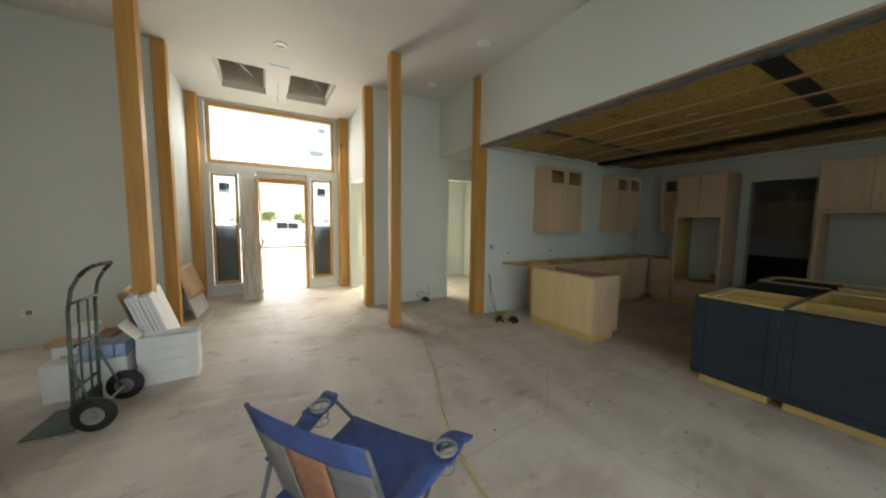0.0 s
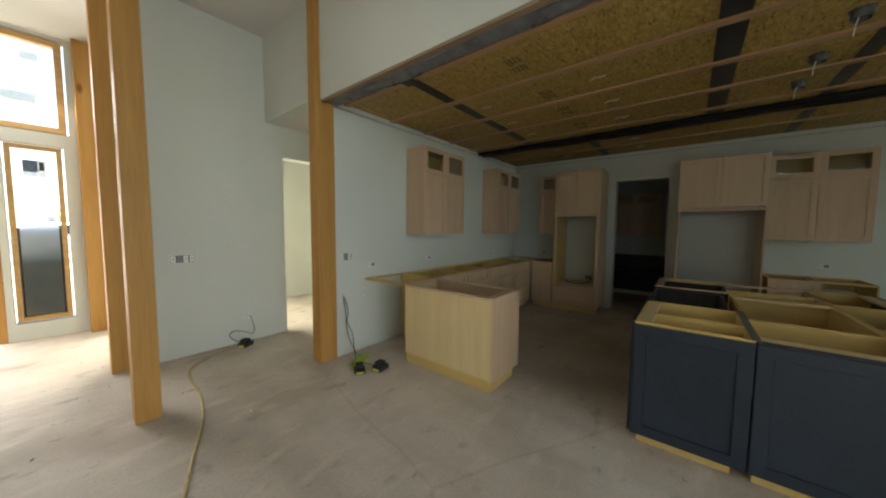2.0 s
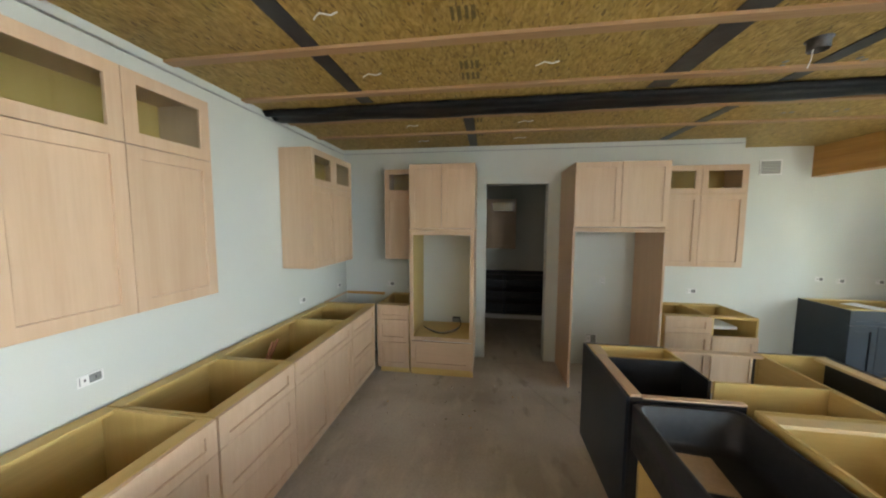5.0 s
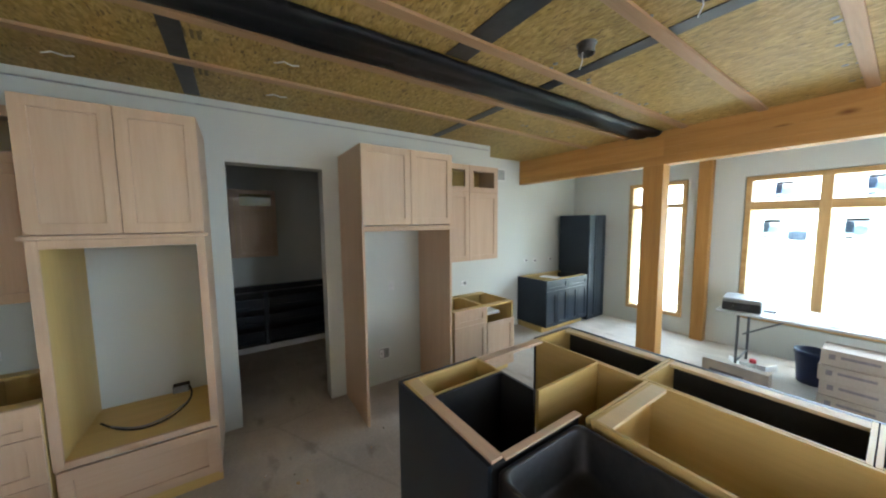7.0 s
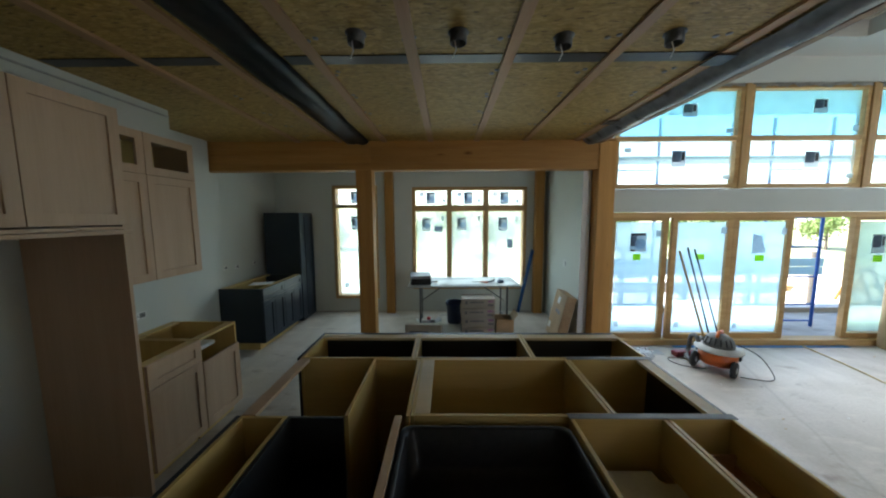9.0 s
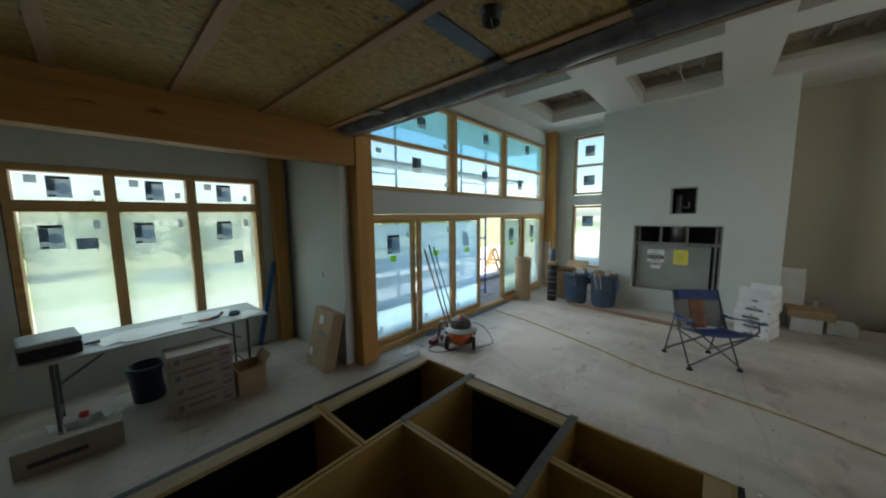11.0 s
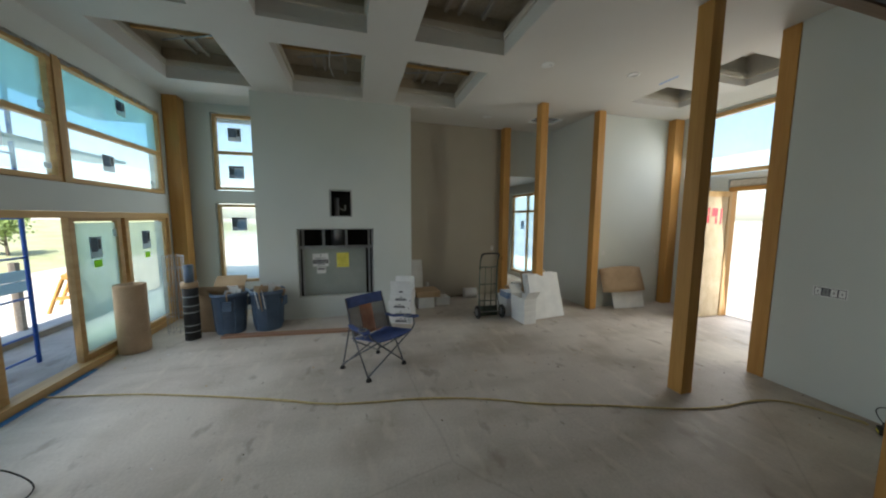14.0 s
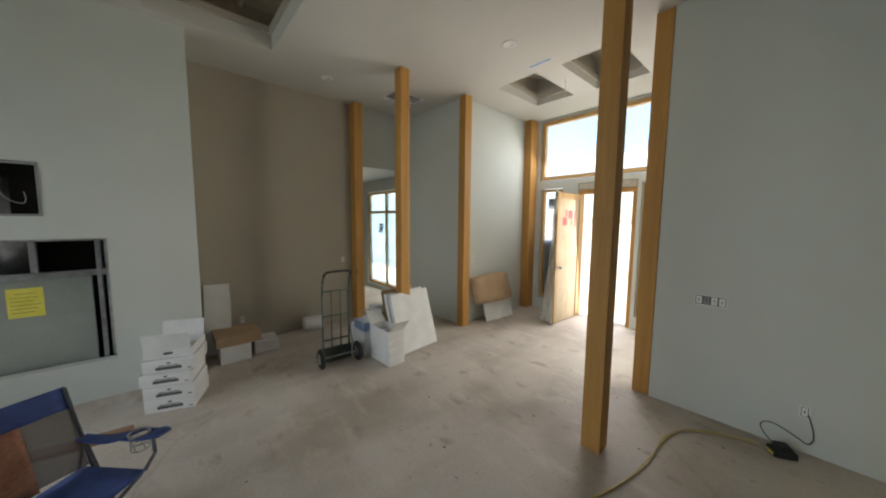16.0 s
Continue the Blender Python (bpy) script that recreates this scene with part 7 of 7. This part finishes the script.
def tree(x, y, h, seed, label):
    rnd = random.Random(seed)
    t = thing("tree", pose(x, y, -0.3), label, "tree", "trees")
    bm = bmesh.new()
    tube(bm, (0, 0, 0), (0.05 * h * 0.3, 0, h * 0.55), 0.03 * h, 9, 0.014 * h)
    tips = []
    for k in range(7):
        a, z = rnd.uniform(0, math.tau), h * rnd.uniform(0.28, 0.55)
        tip = (h * 0.22 * math.cos(a), h * 0.22 * math.sin(a), z + h * rnd.uniform(0.12, 0.3))
        tube(bm, (0.01 * h, 0, z), tip, 0.011 * h, 6, 0.004 * h)
        tips.append(tip)
    part("trunk", bm, BARK, t)
    vs, fs = [], []
    for k in range(1500):
        c = rnd.choice(tips) if rnd.random() < 0.75 else (0, 0, h * 0.75)
        p = Vector(c) + Vector((rnd.gauss(0, 0.1), rnd.gauss(0, 0.1), rnd.gauss(0, 0.09))) * h
        if p.z < h * 0.22:
            continue
        s = h * rnd.uniform(0.012, 0.028)
        m = Euler((rnd.uniform(0, 6), rnd.uniform(0, 6), rnd.uniform(0, 6))).to_matrix()
        i = len(vs)
        vs += [tuple(p + m @ Vector(q) * s) for q in ((-1, -0.6, 0), (1, -0.6, 0.2), (1, 0.6, 0), (-1, 0.6, 0.2))]
        fs.append((i, i + 1, i + 2, i + 3))
    me = bpy.data.meshes.new("crown")
    me.from_pydata(vs, [], fs)
    me.materials.append(LEAF)
    ob = new("crown", me)
    ob.parent = t
    return t


for k, (x, y, h) in enumerate((*((-17 + 6.3 * i, 84 + 5 * math.sin(4 * i), 4.0 + 0.9 * math.sin(2.3 * i)) for i in range(6)), *((-13 + 2.1 * i, -12.6 + 1.3 * math.sin(5 * i), 2.5 + 0.3 * math.sin(3 * i)) for i in range(14)))):
    tree(x, y, h, 40 + k, "leafy green tree at the edge of the site")
bm = bmesh.new()
rows = [[(-60 + 3.0 * k, -9.5 - 2.2 * j + 0.5 * noise.noise((k * 0.4, j, 1)), -0.32 + 1.75 * (j / 8) ** 0.8 + 0.12 * noise.noise((k * 0.5, j * 0.7, 6)) * j / 4) for k in range(41)] for j in range(9)]
solid("grass_bank", sheet(bm, rows), mat("dry_green_grass", (0.24, 0.26, 0.12), (0.38, 0.38, 0.22), 0.9, 0.9, bump=0.4, fine=9), "green grassy bank that rises behind the patio", "bank", "structure", smooth=True)
slab("patio", -4, 9.5, -6.5, -2.98, -0.12, -0.04, (), mat("pale_patio_slab", (0.52, 0.50, 0.47), (0.66, 0.64, 0.60), 0.8, 1.5), "pale concrete patio outside the glass doors", "patio")
slab("patio_step", -4, 4.08, -2.98, -1.36, -0.12, -0.03, (), mat("pale_patio_edge", (0.52, 0.50, 0.47), (0.64, 0.62, 0.58), 0.8, 1.5), "pale concrete step outside the glass doors", "patio")
GREYWOOD = mat("weathered_timber", (0.28, 0.22, 0.16), (0.42, 0.35, 0.27), 0.8, 5, (0.5, 6, 6), 0.3)
PALEBLUE = mat("pale_blue_wrap", (0.34, 0.55, 0.68), (0.46, 0.66, 0.76), 0.6, 3, (0.4, 3, 3), 0.1)
for y, z0, z1, n in ((-3.3, 0.62, 0.98, 2), (-4.4, -0.04, 0.24, 2), (-2.7, -0.03, 0.1, 1)):
    wall_ = thing("guard_boards", pose(0, 0, 0), "pale wrapped and weathered boards set along the patio", "boards", "patio boards")
    for k in range(n):
        h = (z1 - z0) / n
        part("board", boxes((-1.7 if y == -3.3 else -2.0, 4.0, y - 0.02 + 0.004 * k, y + 0.02, z0 + h * k, z0 + h * (k + 1) - 0.012), bevel=0.004), PALEBLUE if y == -3.3 else GREYWOOD, wall_)
    if z0 > 0.3:
        for k in range(5):
            part("post", boxes((-1.65 + 1.35 * k, -1.57 + 1.35 * k, y - 0.12, y - 0.025, -0.04, 1.1), bevel=0.004), GREYWOOD, wall_)
scaf = thing("scaffold", pose(0, 0, 0), "blue tubular scaffold frame outside the patio doors", "scaffold")
SCAFBLUE = mat("blue_scaffold_paint", (0.02, 0.08, 0.4), (0.04, 0.14, 0.55), 0.4, 10)
for x0, x1 in ((0.05, 0.98), (2.78, 3.7)):
    for x in (x0, x1):
        bm = bmesh.new()
        tube(bm, (x, -1.92, -0.03), (x, -1.92, 3.4), 0.022)
        part("standard", bm, SCAFBLUE, scaf, smooth=True)
    for z in (0.1, 0.38, 0.85, 1.35, 1.83, 2.6, 3.1):
        bm = bmesh.new()
        tube(bm, (x0, -1.92, z), (x1, -1.92, z), 0.014)
        part("rung", bm, SCAFBLUE, scaf, smooth=True)
part("deck_plank", boxes((-1.6, 3.85, -2.24, -1.75, 2.74, 2.79), bevel=0.004), PALEBLUE, scaf, "pale blue wrapped deck planks")
horse = thing("sawhorse", pose(-3.1, -3.7, -0.04, 0, 0, 25), "reddish timber sawhorse on the patio", "sawhorse")
part("top_beam", boxes((-0.5, 0.5, -0.045, 0.045, 0.66, 0.75), bevel=0.004), FIR["x"], horse)
for sx in (-0.42, 0.42):
    for sy in (-1, 1):
        bm = bmesh.new()
        tube(bm, (sx, sy * 0.26, 0.0), (sx, sy * 0.04, 0.66), 0.032, 4)
        part("leg", bm, FIR["z"], horse)
    part("spreader", boxes((sx - 0.015, sx + 0.015, -0.17, 0.17, 0.25, 0.32)), FIR["y"], horse)
solid("blue_sill_flashing", boxes((0.48, 2.95, -1.115, -1.05, 0.001, 0.006)), mat("blue_flashing", (0.03, 0.14, 0.36), (0.06, 0.22, 0.48), 0.5, 6), "strip of blue flashing on the floor along the patio doors", "flashing")
for k in range(9):
    b = solid("timber_offcut", boxes((0, 1.6 - 0.1 * (k % 3), 0, 0.14, 0, 0.045), bevel=0.003), PINE["x"], "pale timber board in a stack on the patio", "board", group="patio timber")
    b.matrix_basis = pose(-2.6 + 0.05 * (k % 4), -5.0 + 0.16 * (k % 3), -0.04 + 0.046 * (k // 3), 0, 0, 2 * math.sin(k))

pick = thing("pickup", pose(2.15, 26.0, -0.3, 0, 0, 2), "white pickup parked on the dirt before the house", "car")
CAR = mat("white_car_paint", (0.66, 0.67, 0.68), (0.74, 0.75, 0.76), 0.25, 2, bump=0)
bm = boxes((-2.45, 2.9, -0.95, 0.95, 0.45, 1.22), bevel=0.1)
part("body", bm, CAR, pick, smooth=True)
bm = boxes((-0.9, 1.25, -0.85, 0.85, 1.221, 1.9))
for v in bm.verts:
    if v.co.z > 1.6:
        v.co.x = v.co.x * 0.72 + 0.1
        v.co.y *= 0.85
bmesh.ops.bevel(bm, geom=bm.edges[:], offset=0.06, segments=2, affect="EDGES")
part("cab", bm, CAR, pick, smooth=True)
CARGLASS = mat("dark_car_glass", (0.02, 0.025, 0.03), (0.04, 0.045, 0.05), 0.08, 2, bump=0)
for x0, x1 in ((-0.5, 0.15), (0.22, 0.85)):
    bm = boxes((x0, x1, -0.845, -0.76, 1.34, 1.76))
    part("side_window", bm, CARGLASS, pick)
for x in (-1.7, 1.75):
    for y in (-0.87, 0.87):
        bm = bmesh.new()
        bmesh.ops.create_cone(bm, cap_ends=True, segments=28, radius1=0.4, radius2=0.4, depth=0.24, matrix=Matrix.Translation((x, y, 0.4)) @ Matrix.Rotation(radians(90), 4, "X"))
        w = part("wheel", bm, RUBBER, pick)
        bm = bmesh.new()
        bmesh.ops.create_cone(bm, cap_ends=True, segments=20, radius1=0.24, radius2=0.24, depth=0.26, matrix=Matrix.Translation((x, y, 0.4)) @ Matrix.Rotation(radians(90), 4, "X"))
        part("rim", bm, STEEL, w)
part("headlight", boxes((-2.46, -2.40, -0.9, -0.55, 0.9, 1.06), bevel=0.015), CARGLASS, pick)
part("bumper", boxes((-2.56, -2.44, -0.92, 0.92, 0.45, 0.68), bevel=0.03), STEEL, pick)
for y in (-0.97, 0.97):
    part("door_handle", boxes((0.05, 0.25, y - 0.015, y + 0.015, 1.05, 1.09), bevel=0.006), CARGLASS, pick)

# ---- inserts in the island units ----
bm = boxes((5.15, 5.56, 1.87, 2.30, 0.655, 0.668))
bmesh.ops.bevel(bm, geom=[e for e in bm.edges if abs(e.verts[0].co.z - e.verts[1].co.z) > 0.005], offset=0.07, segments=5, affect="EDGES")
insert_tray = thing("waste_insert", pose(0, 0, 0), "pale rounded bin insert in a narrow island unit", "insert")
part("lid", bm, mat("pale_insert_plastic", (0.46, 0.44, 0.38), (0.56, 0.54, 0.47), 0.5, 6, bump=0.05), insert_tray)
part("frame", boxes((5.14, 5.149, 1.83, 2.35, 0.62, 0.66), (5.561, 5.566, 1.83, 2.35, 0.62, 0.66)), PLY["y"], insert_tray)
insert_box = thing("pull_out_box", pose(0, 0, 0), "reddish wooden pull-out box in a narrow island unit", "box")
REDPLY = mat("reddish_ply", (0.36, 0.19, 0.09), (0.46, 0.26, 0.13), 0.5, 4, (4, 0.6, 4))
part("front", boxes((4.82, 5.085, 1.85, 1.865, 0.3, 0.74), bevel=0.002), REDPLY, insert_box)
part("back", boxes((4.82, 5.085, 2.29, 2.305, 0.3, 0.74), bevel=0.002), REDPLY, insert_box)
part("side", boxes((4.82, 4.833, 1.866, 2.289, 0.3, 0.70), bevel=0.002), REDPLY, insert_box)
part("side", boxes((5.072, 5.085, 1.866, 2.289, 0.3, 0.70), bevel=0.002), REDPLY, insert_box)
part("bottom", boxes((4.834, 5.071, 1.866, 2.289, 0.3, 0.31)), REDPLY, insert_box)

# ---- chips and scraps on the floor ----
rnd = random.Random(7)
for name, material, count, label in (("wood_chips", PINE["x"], 70, "scattered small wood chips on the concrete"), ("dark_grit", mat("brown_grit", (0.10, 0.08, 0.06), (0.18, 0.15, 0.11), 0.8, 20, bump=0), 70, "scattered dark grit and screws on the concrete"), ("paper_scraps", WHITECARD, 26, "scattered white paper and drywall scraps on the concrete")):
    vs, fs = [], []
    for k in range(count):
        x, y = rnd.uniform(-0.7, 4.0), rnd.uniform(-0.8, 8.2)
        if rnd.random() < 0.3:
            x, y = rnd.uniform(7.3, 8.1), rnd.uniform(0.0, 4.4)
        a, s, w = rnd.uniform(0, 3.2), rnd.uniform(0.004, 0.013), rnd.uniform(0.25, 0.8)
        c, d = math.cos(a) * s, math.sin(a) * s
        h = rnd.uniform(0.002, 0.006)
        base = [(x + c - d * w, y + d + c * w), (x - c - d * w, y - d + c * w), (x - c + d * w, y - d - c * w), (x + c + d * w, y + d - c * w)]
        i = len(vs)
        vs += [(px, py, 0.0003) for px, py in base] + [(px * 0.9 + x * 0.1, py * 0.9 + y * 0.1, h * rnd.uniform(0.6, 1.2)) for px, py in base]
        fs += [(i + 4, i + 5, i + 6, i + 7)] + [(i + j, i + (j + 1) % 4, i + 4 + (j + 1) % 4, i + 4 + j) for j in range(4)]
    me = bpy.data.meshes.new(name)
    me.from_pydata(vs, [], fs)
    me.materials.append(material)
    tagged(new(name, me), label, "debris", "", "stuff")
